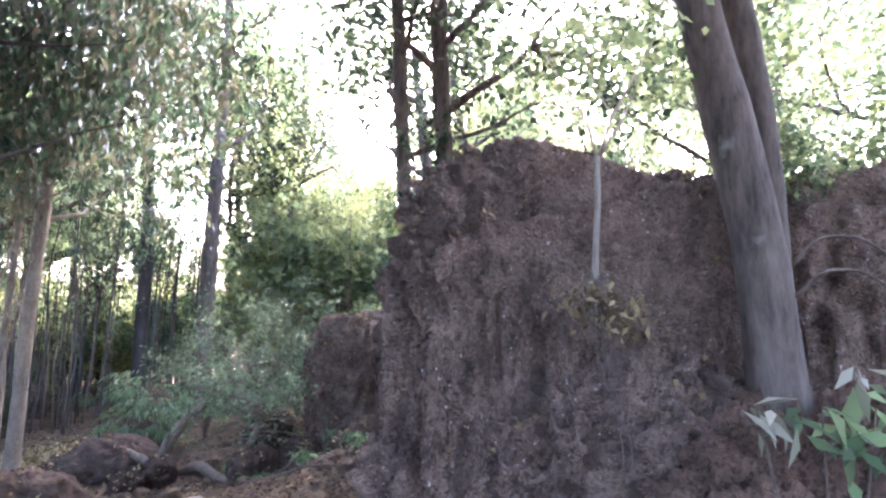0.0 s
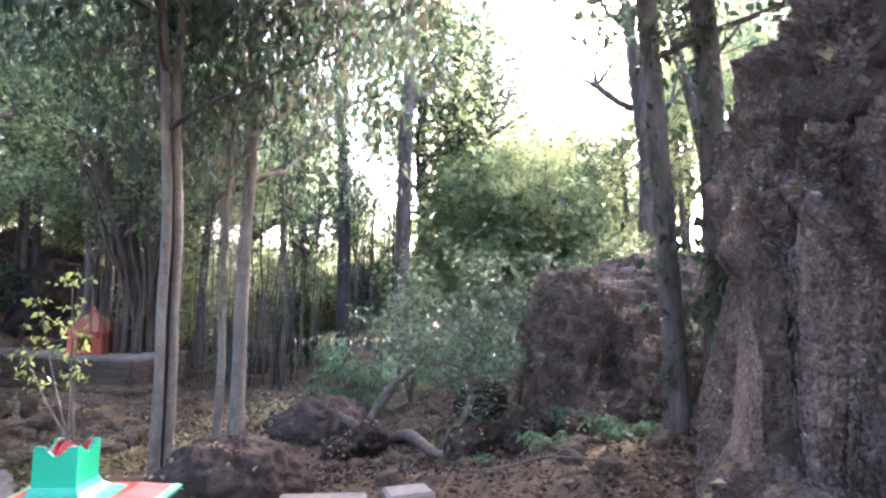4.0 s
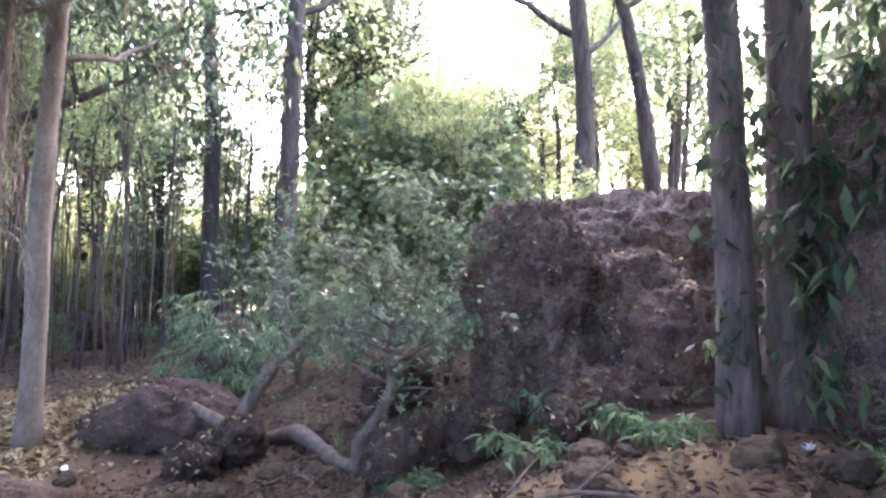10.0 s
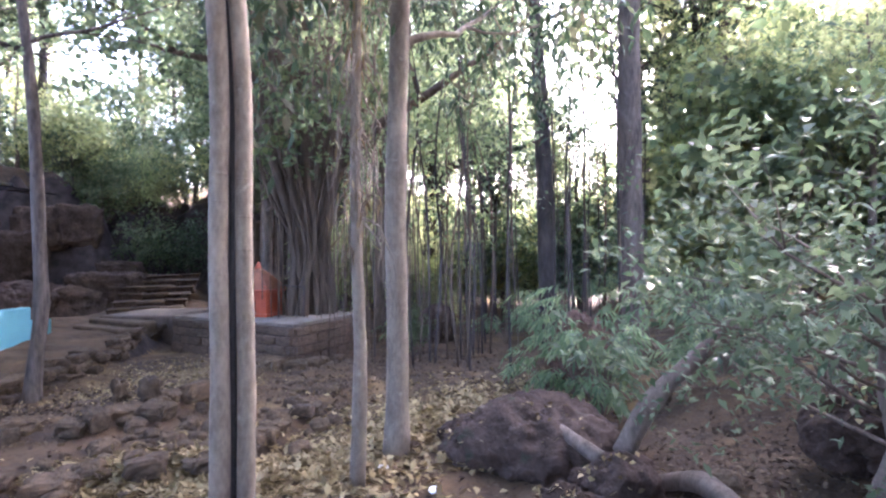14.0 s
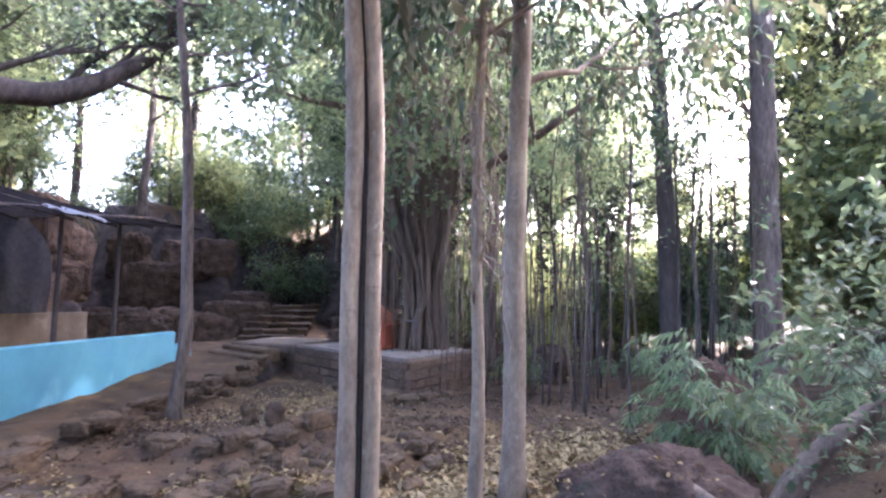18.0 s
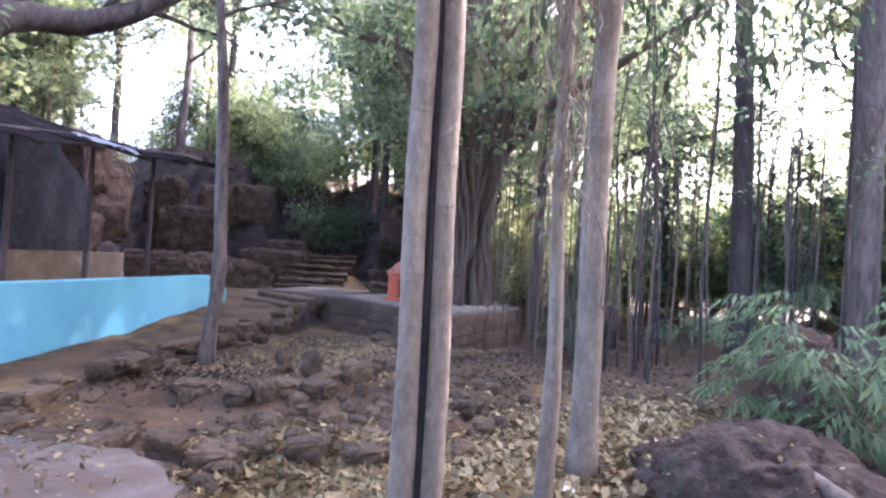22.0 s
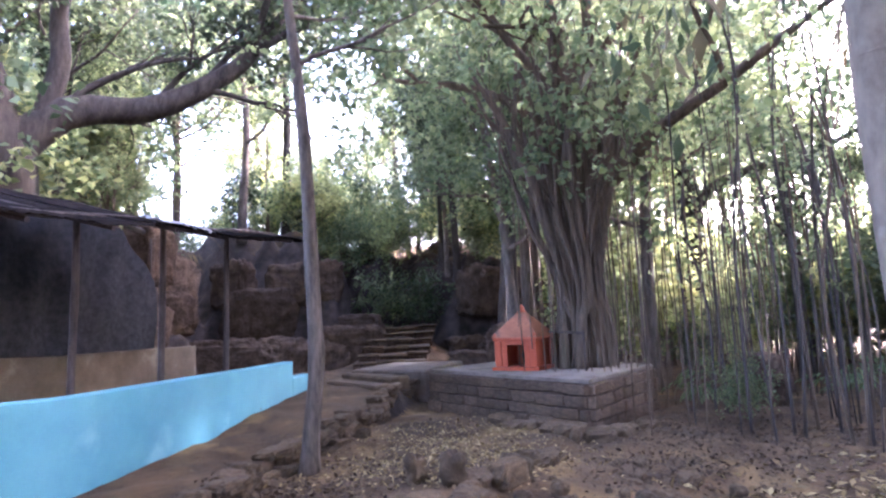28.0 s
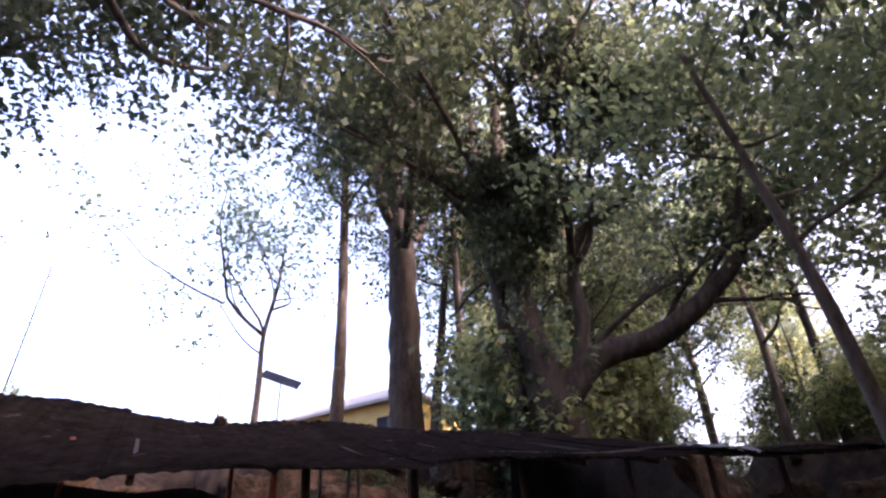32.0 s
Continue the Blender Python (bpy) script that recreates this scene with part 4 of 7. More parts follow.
part("sprig_leaves", leaf_mesh("sprig_leaves", v, f, L_SPRIG), None, stand, "pale yellow-green leaves")

kerb = thing("broken_kerb", "pale broken cement kerb blocks set in the soil", "kerb")
for k, (x, y, sx, sy, rz) in enumerate(((-3.42, 5.95, 0.75, 0.3, 22), (-2.72, 6.2, 0.38, 0.3, 35))):
    part("kerb_block", mesh("kerb_block", *box(sx, sy, 0.22, 0.025, jit=0.02, seed=k)), M_KERB, kerb, m=pose(x, y, gz(x, y) - 0.1, 0, 0, rz))
def chipped(poly, step=0.16, depth=0.07, seed=0):
    """A polygon whose sides wander like a broken edge."""
    r, out = random.Random(seed), []
    for (x0, y0), (x1, y1) in zip(poly, poly[1:] + poly[:1]):
        n = max(1, int(math.hypot(x1 - x0, y1 - y0) / step))
        out += [(x0 + (x1 - x0) * i / n + r.uniform(-depth, depth), y0 + (y1 - y0) * i / n + r.uniform(-depth, depth)) for i in range(n)]
    return out


path_slab = part("pavement", mesh("pavement", *slab(chipped([(-10.9, 4.6), (-10.5, 5.2), (-9.9, 5.55), (-9.6, 5.95), (-9.15, 6.2), (-8.8, 6.55), (-8.0, 6.6), (-7.3, 6.2), (-6.0, 5.2), (-5.0, 3.2), (-8.4, 1.2)]), -0.6, -0.3)), M_PATH)
tagged(path_slab, "dusty pale cement path, chipped along its edge", "path", kind="structure")

# ---- steps up the bank ----
steps = thing("stone_steps", "worn stone steps climbing the bank between earth sides", "steps", kind="structure")
for k in range(6):
    w = 15.9 + 0.52 * k
    l = -0.42 + 0.09 * k
    x, y = -5.9 - 0.866 * w + 0.5 * l, 5.6 + 0.5 * w + 0.866 * l
    for q, wd in enumerate((0.62, 0.75, 0.62)):
        px_, py_ = x + (q - 1) * 0.66 * 0.5, y + (q - 1) * 0.66 * 0.866
        part("riser", mesh("riser", *box(wd, 0.5, 0.2, 0.03, jit=0.05, seed=k * 3 + q + 50)), M_BANK, steps, "dark rough rubble riser", m=pose(px_ - 0.07, py_ + 0.04, 0.06 + 0.18 * k, 0, 0, 60))
        part("step", mesh("step", *box(wd + 0.03, 0.6, 0.075, 0.03, jit=0.03, seed=k * 3 + q)), M_STONE, steps, m=pose(px_ + 0.02 * (q - 1), py_, 0.235 + 0.18 * k + 0.02 * ((k * 5 + q * 3) % 4 - 1.5) * 0.6, 1.5 * (q - 1), 0, 60))
for k, (x, y, z, sx, sy, yaw) in enumerate(((-17.5, 11.1, 0.08, 1.9, 0.5, 8), (-17.5, 11.5, 0.22, 1.9, 0.5, 9), (-17.9, 12.6, 0.32, 2.0, 2.0, 30))):
    part("landing_slab", mesh("landing_slab", *box(sx, sy, 0.75, 0.04, jit=0.04, seed=k + 20)), M_PATH if k == 2 else M_STONE, steps, "worn stone landing slab", m=pose(x, y, z - 0.75, 0, 0, yaw))


# ---- rocks ----
def rock(name, label, at, dims, seed, n=26, rz=0, power=3.0, rough=0.16, scale=1.4, ledge=0.0, material=None, group="", grit=0.2, skew=0.0, tilt=0.0):
    v, f = boulder(*dims, seed, n, power, rough, scale, ledge, grit)
    v = np.array(v, float)
    v[:, 1] += skew * v[:, 0]
    v[:, 2] += tilt * v[:, 0]
    ob = part(name, mesh(name, v, f, smooth=True), material or M_LATERITE, m=pose(*at, 0, 0, rz))
    return tagged(ob, label, "rock", group)


rock("laterite_outcrop", "tall dark pitted laterite outcrop draped with dry roots", (1.08, 5.02, 0.1), (3.0, 2.5, 3.0), 2, 150, 0, 7.0, 0.1, 1.3, 0.0, grit=0.34, skew=0.36, tilt=0.1)
rock("outcrop_foot", "crumbling laterite apron at the foot of the outcrop", (1.0, 4.5, -0.5), (2.9, 2.0, 2.3), 5, 130, 0, 3.2, 0.14, 1.4, grit=0.34, skew=0.2)
mound = part("earth_bank", mesh("earth_bank", *boulder(3.0, 2.0, 2.9, 33, 120, 2.2, 0.12, 1.0, 0.0, 0.34), smooth=True), M_MOUND, m=pose(2.3, 3.75, -1.35))
tagged(mound, "loose brown earth banked against the outcrop", "earth bank", kind="structure")
rock("laterite_outcrop", "dark laterite shoulder behind the grey tree", (4.15, 6.3, -0.2), (3.8, 3.0, 3.75), 7, 90, 0, 3.4, 0.11, 1.0, grit=0.3)
rock("laterite_block", "square dark laterite block split by a vertical crack", (-1.72, 9.85, -0.1), (1.35, 1.5, 2.35), 9, 90, 8, 2.7, 0.16, 1.3)
rock("laterite_block", "dark laterite block leaning against its neighbour", (-0.7, 10.0, 0.0), (1.15, 1.4, 1.75), 12, 60, -6, 3.0, 0.16, 1.4)
rock("laterite_ridge", "long dark laterite ridge behind the blocks", (0.0, 11.7, 0.4), (4.2, 2.4, 2.0), 14, 76, 12, 2.6, 0.24, 1.3)
rock("earth_ledge", "stepped brown earth and rock ledge littered with leaves", (-0.2, 9.25, 0.0), (1.5, 1.2, 1.35), 15, 60, 25, 3.0, 0.18, 1.3, 0.3, material=M_MOUND)
rock("earth_ledge", "low stepped earth ledge littered with leaves", (-0.9, 8.9, -0.1), (1.3, 0.9, 0.75), 16, 50, 10, 3.0, 0.18, 1.4, 0.3, material=M_MOUND)
rock("earth_mound", "reddish-brown earth mound behind the ferns", (-6.6, 13.1, -0.45), (1.05, 0.95, 1.15), 18, 50, 0, 2.2, 0.14, 1.5, material=M_MOUND)
rock("laterite_ridge", "ivy-covered dark laterite wall", (1.35, 8.0, 0.1), (2.6, 2.2, 2.9), 17, 60, 20, 3.2, 0.14, 1.1)
for k, (x, y, sx, sy, sz, sk) in enumerate(((-5.78, 10.4, 1.7, 1.35, 0.98, -0.7), (-4.55, 6.25, 1.5, 1.15, 0.92, -0.5), (-2.75, 8.3, 0.9, 0.6, 0.55, -0.15), (-2.2, 8.75, 0.8, 0.7, 0.6, -0.15), (-5.0, 9.2, 0.6, 0.5, 0.5, -0.3), (-4.86, 9.75, 0.75, 0.7, 0.62, -0.4), (-3.2, 10.6, 1.0, 0.8, 0.8, -0.2), (-1.5, 8.45, 0.5, 0.4, 0.35, -0.1), (-6.5, 10.3, 1.25, 0.95, 0.62, -0.5))):
    rock("boulder", "rounded dark brown boulder half sunk in the soil", (x, y, gz(x, y) + sk * 0.4), (sx, sy, sz), 20 + k, 48, k * 40, 2.2, 0.21, 1.5, grit=0.13, material=M_BOULDER, group="boulders in the hollow")
rock("bank_rock", "black weathered boulder standing under the trees", (-11.0, 15.3, -0.5), (0.9, 0.8, 1.05), 40, 40, 0, 2.8, 0.17, 1.1, material=M_BANK, group="rocks of the bank")
rock("bank_rock", "black weathered boulder standing under the trees", (-18.2, 16.2, -0.3), (1.4, 1.2, 1.5), 43, 40, 100, 3.2, 0.17, 1.1, material=M_BANK, group="rocks of the bank")


def drape(rock_ob, label, xs, z0, z1, count, seed, lean=0.1):
    """Thin dry roots lying on a rock's near face."""
    co = np.array([q.co[:] for q in rock_ob.data.vertices]) @ np.array(rock_ob.matrix_basis.to_3x3()).T + np.array(rock_ob.matrix_basis.translation)
    co = co[co[:, 1] < np.median(co[:, 1])]
    inv = rock_ob.matrix_basis.inverted()
    r = np.random.RandomState(seed)
    for k in range(count):
        x, z = r.uniform(*xs), r.uniform(z0 + 0.3, z1)
        pts = []
        for j in range(9):
            d = np.hypot(co[:, 0] - x, co[:, 2] - z)
            q = co[np.argsort(d)[:4]].mean(axis=0)
            pts.append((x, q[1] - 0.025 - 0.01 * r.rand(), z))
            x += r.normal() * 0.018 + lean * 0.04
            z -= r.uniform(0.04, 0.13)
        tb = tube(pts, np.linspace(0.006, 0.003, 9) * r.uniform(0.6, 1.2), 5, step=0.06)
        tb = moved(tb, inv)
        part("dry_root", mesh("dry_root", *tb, smooth=True), M_DEAD, rock_ob, label)


outcrops = [o for o in scene.objects if o.name in ("laterite_outcrop", "outcrop_foot")]
for o in outcrops:
    if o.name == "outcrop_foot":
        drape(o, "thin dry root", (0.55, 2.0), 0.7, 1.9, 24, 3)
    else:
        drape(o, "thin dry root", (0.5, 1.7), 0.9, 1.9, 16, 4)
cr = random.Random(9)
for k in range(76):
    if k >= 58:
        s_, b_ = 2.2 + 0.62 * (k - 58), 6.7 + 0.9 * (k % 2) + cr.uniform(-0.2, 0.3)
        x, y, _ = shed(s_, b_)
    elif k < 24:
        s_, b_ = -4.0 + 0.75 * k, 5.75 + cr.uniform(-0.1, 0.5)
        x, y, _ = shed(s_, b_)
    elif k < 34:
        s_, b_ = -4.5 + 0.75 * (k - 24), 6.9 + cr.uniform(-0.2, 0.4)
        x, y, _ = shed(s_, b_)
    else:
        w_, l_ = (17.6 if k < 46 else 19.2) + cr.uniform(-0.3, 0.5), -5.5 + 0.95 * ((k - 34) % 12)
        if abs(l_ + 0.2) < 1.35:
            continue
        x, y = -5.9 - 0.866 * w_ + 0.5 * l_, 5.6 + 0.5 * w_ + 0.866 * l_
    h = cr.uniform(1.0, 1.9) if 34 <= k < 58 or s_ < 0.5 else cr.uniform(0.9, 1.5)
    rock("bank_rock", "dark layered laterite face of the bank", (x, y, gz(x, y) - 0.4), (cr.uniform(1.2, 2.5), cr.uniform(0.7, 1.2), h), 90 + k, 36, cr.uniform(-22, 22) + (60 if 34 <= k < 58 else -47), 5.0, 0.12, 1.8, 0.12, material=M_BANK, group="rocks of the bank")

for k, s_ in enumerate((5.6, 6.1, 7.0, 8.3, 8.7, 9.3, 9.6, 4.4)):
    x, y, _ = shed(s_, 3.45 + cr.uniform(-0.15, 0.15))
    rock("roof_stone", "dark stone laid on the roof to hold the sheets", (x, y, ridge_z(s_) - 0.17), (cr.uniform(0.2, 0.34), 0.2, cr.uniform(0.14, 0.22)), 120 + k, 12, 40 * k, 3.0, 0.14, 1.8, material=M_BANK, group="stones on the roof")

# rubble kerbs and terraces
STONES = [mesh("stone", *boulder(1, 1, 1, 70 + k, 8, 3.4, 0.16, 1.6)) for k in range(6)]
for me in STONES:
    me.materials.append(M_STONE)


def stone_row(name, label, pts, size, gap, seed, high=1, sunk=0.3):
    r = random.Random(seed)
    root = thing(name, label, "stone kerb")
    pts = np.array(pts, float)
    t = np.r_[0, np.cumsum(np.linalg.norm(np.diff(pts, axis=0), axis=1))]
    q = 0.0
    while q < t[-1]:
        sz = size * r.uniform(0.65, 1.35)
        for lay in range(high):
            x, y = np.interp(q, t, pts[:, 0]) + r.uniform(-0.08, 0.08), np.interp(q, t, pts[:, 1]) + r.uniform(-0.08, 0.08)
            h = sz * r.uniform(0.55, 0.85)
            ob = new("stone", STONES[r.randrange(6)])
            ob.parent = root
            ob.matrix_basis = pose(x, y, gz(x, y) - h * sunk + lay * size * 0.55, r.uniform(-8, 8), r.uniform(-8, 8), r.uniform(0, 360)) @ Matrix.Diagonal((sz * 1.25, sz * 0.9, h, 1))
        q += sz * gap
    return root


CUT = [mesh("block", *moved(boulder(1.1, 1.1, 1.1, 130 + k, 11, 4.2, 0.13, 2.2, grit=0.2), pose(0, 0, -0.5))) for k in range(6)]
for me in CUT:
    me.materials.append(M_STONE)


def block_row(name, label, pts, seed, courses=1, length=0.36, height=0.17, depth=0.3, lift=0.0):
    """Rough-cut blocks laid end to end in courses, worn and uneven."""
    r = random.Random(seed)
    root = thing(name, label, "stone edging")
    pts = np.array(pts, float)
    t = np.r_[0, np.cumsum(np.linalg.norm(np.diff(pts, axis=0), axis=1))]
    for c in range(courses):
        q = r.uniform(0, 0.2)
        while q < t[-1]:
            w = length * r.uniform(0.45, 1.3)
            if r.random() > 0.2:
                x, y = np.interp(q, t, pts[:, 0]), np.interp(q, t, pts[:, 1])
                x2, y2 = np.interp(q + 0.1, t, pts[:, 0]), np.interp(q + 0.1, t, pts[:, 1])
                x1, y1 = np.interp(q - 0.1, t, pts[:, 0]), np.interp(q - 0.1, t, pts[:, 1])
                yaw = math.degrees(math.atan2(y2 - y1, x2 - x1)) + r.uniform(-9, 9)
                h = height * r.uniform(0.8, 1.25)
                ob = new("block", CUT[r.randrange(6)])
                ob.parent = root
                ob.matrix_basis = pose(x + r.gauss(0, 0.07), y + r.gauss(0, 0.07), gz(x, y) + lift + r.uniform(-0.03, 0.03) - h * 0.1 + c * height * 0.85, r.uniform(-6, 6), r.uniform(-6, 6), yaw) @ Matrix.Diagonal((w, depth * r.uniform(0.8, 1.2), h, 1))
            q += w * 0.97
    return root


block_row("path_kerb", "kerb of rough-cut laterite blocks along the raised path", [(-10.6, 5.9), (-11.3, 6.43), (-12.72, 7.5), (-13.4, 8.2), (-14.3, 9.3), (-15.2, 10.3), (-16.2, 11.2), (-16.8, 12.0)], 1, 3, 0.42, 0.14, 0.28, -0.04)
block_row("court_ledge", "broken ledge of worn laterite blocks edging the court", [(-11.25, 6.75), (-10.87, 7.52), (-10.5, 7.95), (-10.3, 8.65), (-10.95, 9.9), (-11.4, 10.6), (-11.6, 11.2)], 2, 1, 0.4, 0.2, 0.32, 0.0)
block_row("court_ledge", "lower ledge of crumbling laterite blocks", [(-10.0, 6.4), (-9.6, 6.9), (-9.2, 7.4), (-8.6, 8.3), (-8.8, 9.3), (-9.5, 10.5)], 3, 1, 0.34, 0.18, 0.34, 0.0)
block_row("path_edging", "rough stone edging of the cement path", [(-10.9, 5.2), (-10.47, 5.55), (-9.83, 6.0), (-9.07, 6.45), (-8.48, 6.75)], 4, 2, 0.34, 0.13, 0.28)
block_row("plinth_step", "single course of blocks at the platform's foot", [(-13.4, 11.5), (-12.5, 11.55), (-11.7, 11.5), (-11.3, 11.9), (-11.6, 13.0)], 5, 1, 0.4, 0.22, 0.36)
stone_row("tumbled_stones", "tumbled field stones below the court", [(-9.9, 7.0), (-9.3, 7.9), (-9.1, 9.0), (-9.9, 10.6), (-10.6, 11.6)], 0.15, 2.6, 6, 1, 0.4)
stone_row("tumbled_stones", "half-buried stones across the court's corner", [(-10.0, 6.3), (-9.3, 6.9), (-8.7, 7.0)], 0.17, 1.5, 7, 1, 0.4)
for k, (x, y) in enumerate(((-11.05, 8.62), (-10.72, 8.86))):
    rock("hearth_stone", "upright brown stone standing at the court's edge", (x, y, gz(x, y) - 0.05), (0.3, 0.24, 0.36), 60 + k, 14, 50 * k, 2.8, 0.14, 1.6, material=M_STONE, group="upright hearth stones")

# knobs and chips of harder laterite standing out of the faces
KNOB = [mesh("knob", *boulder(1, 1, 1, 170 + k, 7, 2.6, 0.2, 1.8)) for k in range(5)]
for me in KNOB:
    me.materials.append(M_LATERITE)
kr = np.random.RandomState(55)
for o, cnt in ((o, 0 if o.name.startswith("boulder") else 150 if o.name.startswith("outcrop") else 110 if o.name == "laterite_outcrop" else 40) for o in outcrops + [q for q in scene.objects if q.name.startswith(("laterite_block", "laterite_ridge", "earth_ledge", "boulder"))]):
    co = np.array([q.co[:] for q in o.data.vertices])
    wo = co @ np.array(o.matrix_basis.to_3x3()).T + np.array(o.matrix_basis.translation)
    pick = np.where((wo[:, 1] < np.median(wo[:, 1])) & (wo[:, 2] > (0.3 if cnt else np.median(wo[:, 2]))))[0]
    for i in kr.choice(pick, cnt, replace=False):
        sz = 0.05 + 0.13 * kr.rand() ** 2
        kb = new("knob", KNOB[kr.randint(5)])
        kb.parent = o
        kb.matrix_basis = Matrix.Translation(Vector(co[i]) - Vector((0, 0, sz * 0.4))) @ pose(0, 0, 0, kr.uniform(0, 360), kr.uniform(0, 360), kr.uniform(0, 360)) @ Matrix.Diagonal((sz * 1.3, sz, sz * 0.7, 1))
    li = kr.choice(pick, 420)
    v, f = leaves(co[li], 520 if cnt else 60, 0.06, 0.03, 0.1, 57, 0.34, flat=0.6)
    part("caught_leaves", leaf_mesh("caught_leaves", v, f, L_DRY), None, o, "dry leaves caught on the rock")

# ---- single trees ----
twin = thing("twin_tree", "pair of slender pale grey trunks grown close together", "tree", pose(-6.33, 7.23, gz(-6.33, 7.23) - 0.1))
for k, (x, y, r) in enumerate(((-0.035, -0.061, 0.061), (0.035, 0.061, 0.058))):
    pr = [(x * 1.2, y * 1.2, 0, r * 1.3), (x * 1.1, y * 1.1, 0.4, r * 1.08), (x * 1.1 + 0.012, y * 1.1, 1.3, r), (x * 1.04 - 0.01, y * 1.04, 2.2, r * 0.98), (x, y, 3.0, r), (x - 0.05, y - 0.1, 5.0, r * 0.9), (x * 4 - 0.2, y * 4, 8.0, r * 0.6)]
    part("trunk", mesh("trunk", *tube([q[:3] for q in pr], [q[3] for q in pr], 14, 0.05, k, step=0.15), smooth=True), M_PALE_BARK, twin)
    pz, pa = np.array([q[2] for q in pr]), np.array(pr)
    for j in range(13):
        z = 0.6 + j * 0.29 + 0.09 * math.sin(j * 2.3 + 2 * k)
        cx, cy = np.interp(z, pz, pa[:, 0]), np.interp(z, pz, pa[:, 1])
        part("bark_ring", mesh("bark_ring", *tube([(cx, cy, z), (cx + 0.001, cy, z + 0.004), (cx, cy, z + 0.008)], [r * 0.97, r * 1.006, r * 0.97], 14)), M_PALE_BARK, twin)
# near-black tube set between the trunks to stand for their shade
part("cleft", mesh("cleft", *tube([(0, 0, 0), (0.005, 0, 1.5), (-0.005, 0, 3.2), (-0.04, -0.08, 4.6)], [0.03, 0.026, 0.024, 0.02], 8, 0.1, 3, step=0.3), smooth=True), M_BLACK, twin, "dark tube standing in for the shade between the trunks")
pieces, tips = [], []
for k in range(9):
    a, b = limbs((-0.1, -0.1, 4.4 + 0.35 * k), (math.cos(k * 2.4), math.sin(k * 2.4), 0.5), 2.6, 0.035, 300 + k, 2, 0.1, 0.4, 3, 5)
    pieces.append(join(*a))
    tips += b
for a in pieces:
    part("limb", mesh("limb", *a, smooth=True), M_DARK_BARK, twin)
v, f = leaves(tips, 11500, 0.18, 0.5, 1.0, 41, 0.17, clump=14)
part("crown", leaf_mesh("crown", v, f, L_HANG), None, twin)

HANG = dict(z0=4.3, z1=8.5, reach=3.4, limbs=13, leaves=12000, size=0.18, spread=0.5, droop=1.0, narrow=0.17, clump=14)
tree("slender_tree", "slender straight tree with smooth grey-brown bark", (-7.11, 9.65, gz(-7.11, 9.65) - 0.1), [(0.02, -0.05, 0, 0.15), (0, 0, 0.5, 0.118), (0.0, 0.0, 2.5, 0.108), (0.05, 0.05, 5, 0.1), (0.1, -0.1, 9, 0.06)], HANG, M_PALE_BARK, L_HANG, seed=5)
tree("young_tree", "thin crooked young tree hung with dry vines", (-6.77, 8.73, gz(-6.77, 8.73) - 0.1), [(0, 0, 0, 0.075), (0.03, 0.02, 1.2, 0.055), (-0.02, 0.03, 2.6, 0.05), (0.05, 0, 4.2, 0.045), (0.1, 0.1, 6.5, 0.02)], dict(z0=4.2, z1=6.2, reach=1.8, limbs=6, leaves=3500, size=0.16, spread=0.35, droop=1.0, narrow=0.18), M_PALE_BARK, L_HANG, seed=6)
TALL = dict(z0=7.5, z1=14, reach=4.2, limbs=11, leaves=5200, size=0.19, spread=0.55, droop=0.35)
tree("tall_tree", "tall straight forest tree with grey bark", (-6.8, 16.0, gz(-6.8, 16.0) - 0.1), [(0, 0, 0, 0.34), (0, 0, 0.8, 0.24), (0, 0.05, 5, 0.215), (0.1, 0.1, 10, 0.16), (0.1, 0, 15, 0.07)], TALL, M_BARK, L_MID, seed=7)
tree("tall_tree", "tall forest tree with dark bark", (-8.77, 16.4, gz(-8.77, 16.4) - 0.1), [(0, 0, 0, 0.28), (0, 0, 1, 0.2), (-0.1, 0.05, 5, 0.17), (-0.4, 0.1, 10, 0.13), (-0.5, 0, 14, 0.06)], TALL, M_DARK_BARK, L_DARK, seed=8)
tree("tall_tree", "grey tree wrapped low down in climbing leaves", (-0.5, 7.67, gz(-0.5, 7.67) - 0.1), [(0.02, 0, 0, 0.16), (0, 0, 0.8, 0.115), (-0.1, 0, 3, 0.105), (-0.25, 0.1, 6, 0.1), (-0.5, 0.1, 11, 0.06)], dict(z0=3.9, z1=11, reach=2.8, limbs=11, leaves=10000, size=0.14, spread=0.5), M_BARK, L_DARK, seed=9)
tree("tall_tree", "thick grey tree beside the ivy rock", (-0.05, 7.95, gz(-0.05, 7.95) - 0.1), [(0.02, 0, 0, 0.2), (0, 0, 0.8, 0.15), (0.0, 0, 3, 0.14), (-0.1, 0.1, 6, 0.13), (-0.1, 0.1, 12, 0.08)], dict(z0=4.2, z1=12, reach=3.2, limbs=11, leaves=10000, size=0.14, spread=0.5), M_BARK, L_DARK, seed=10)
big = tree("forked_tree", "large grey forked tree rising beside the outcrop", (2.3, 3.85, gz(2.3, 3.85) - 0.1), [(-0.13, 0, 0, 0.34), (-0.16, 0, 1.2, 0.2), (-0.2, 0, 2.2, 0.17), (-0.3, 0, 2.9, 0.17), (-0.54, 0, 4.3, 0.15), (-1.0, 0.1, 7, 0.12), (-1.1, 0.1, 10, 0.05)], dict(z0=5, z1=9.5, reach=3.2, limbs=7, leaves=6000, size=0.14, spread=0.5), M_BARK, L_MID, seed=11)
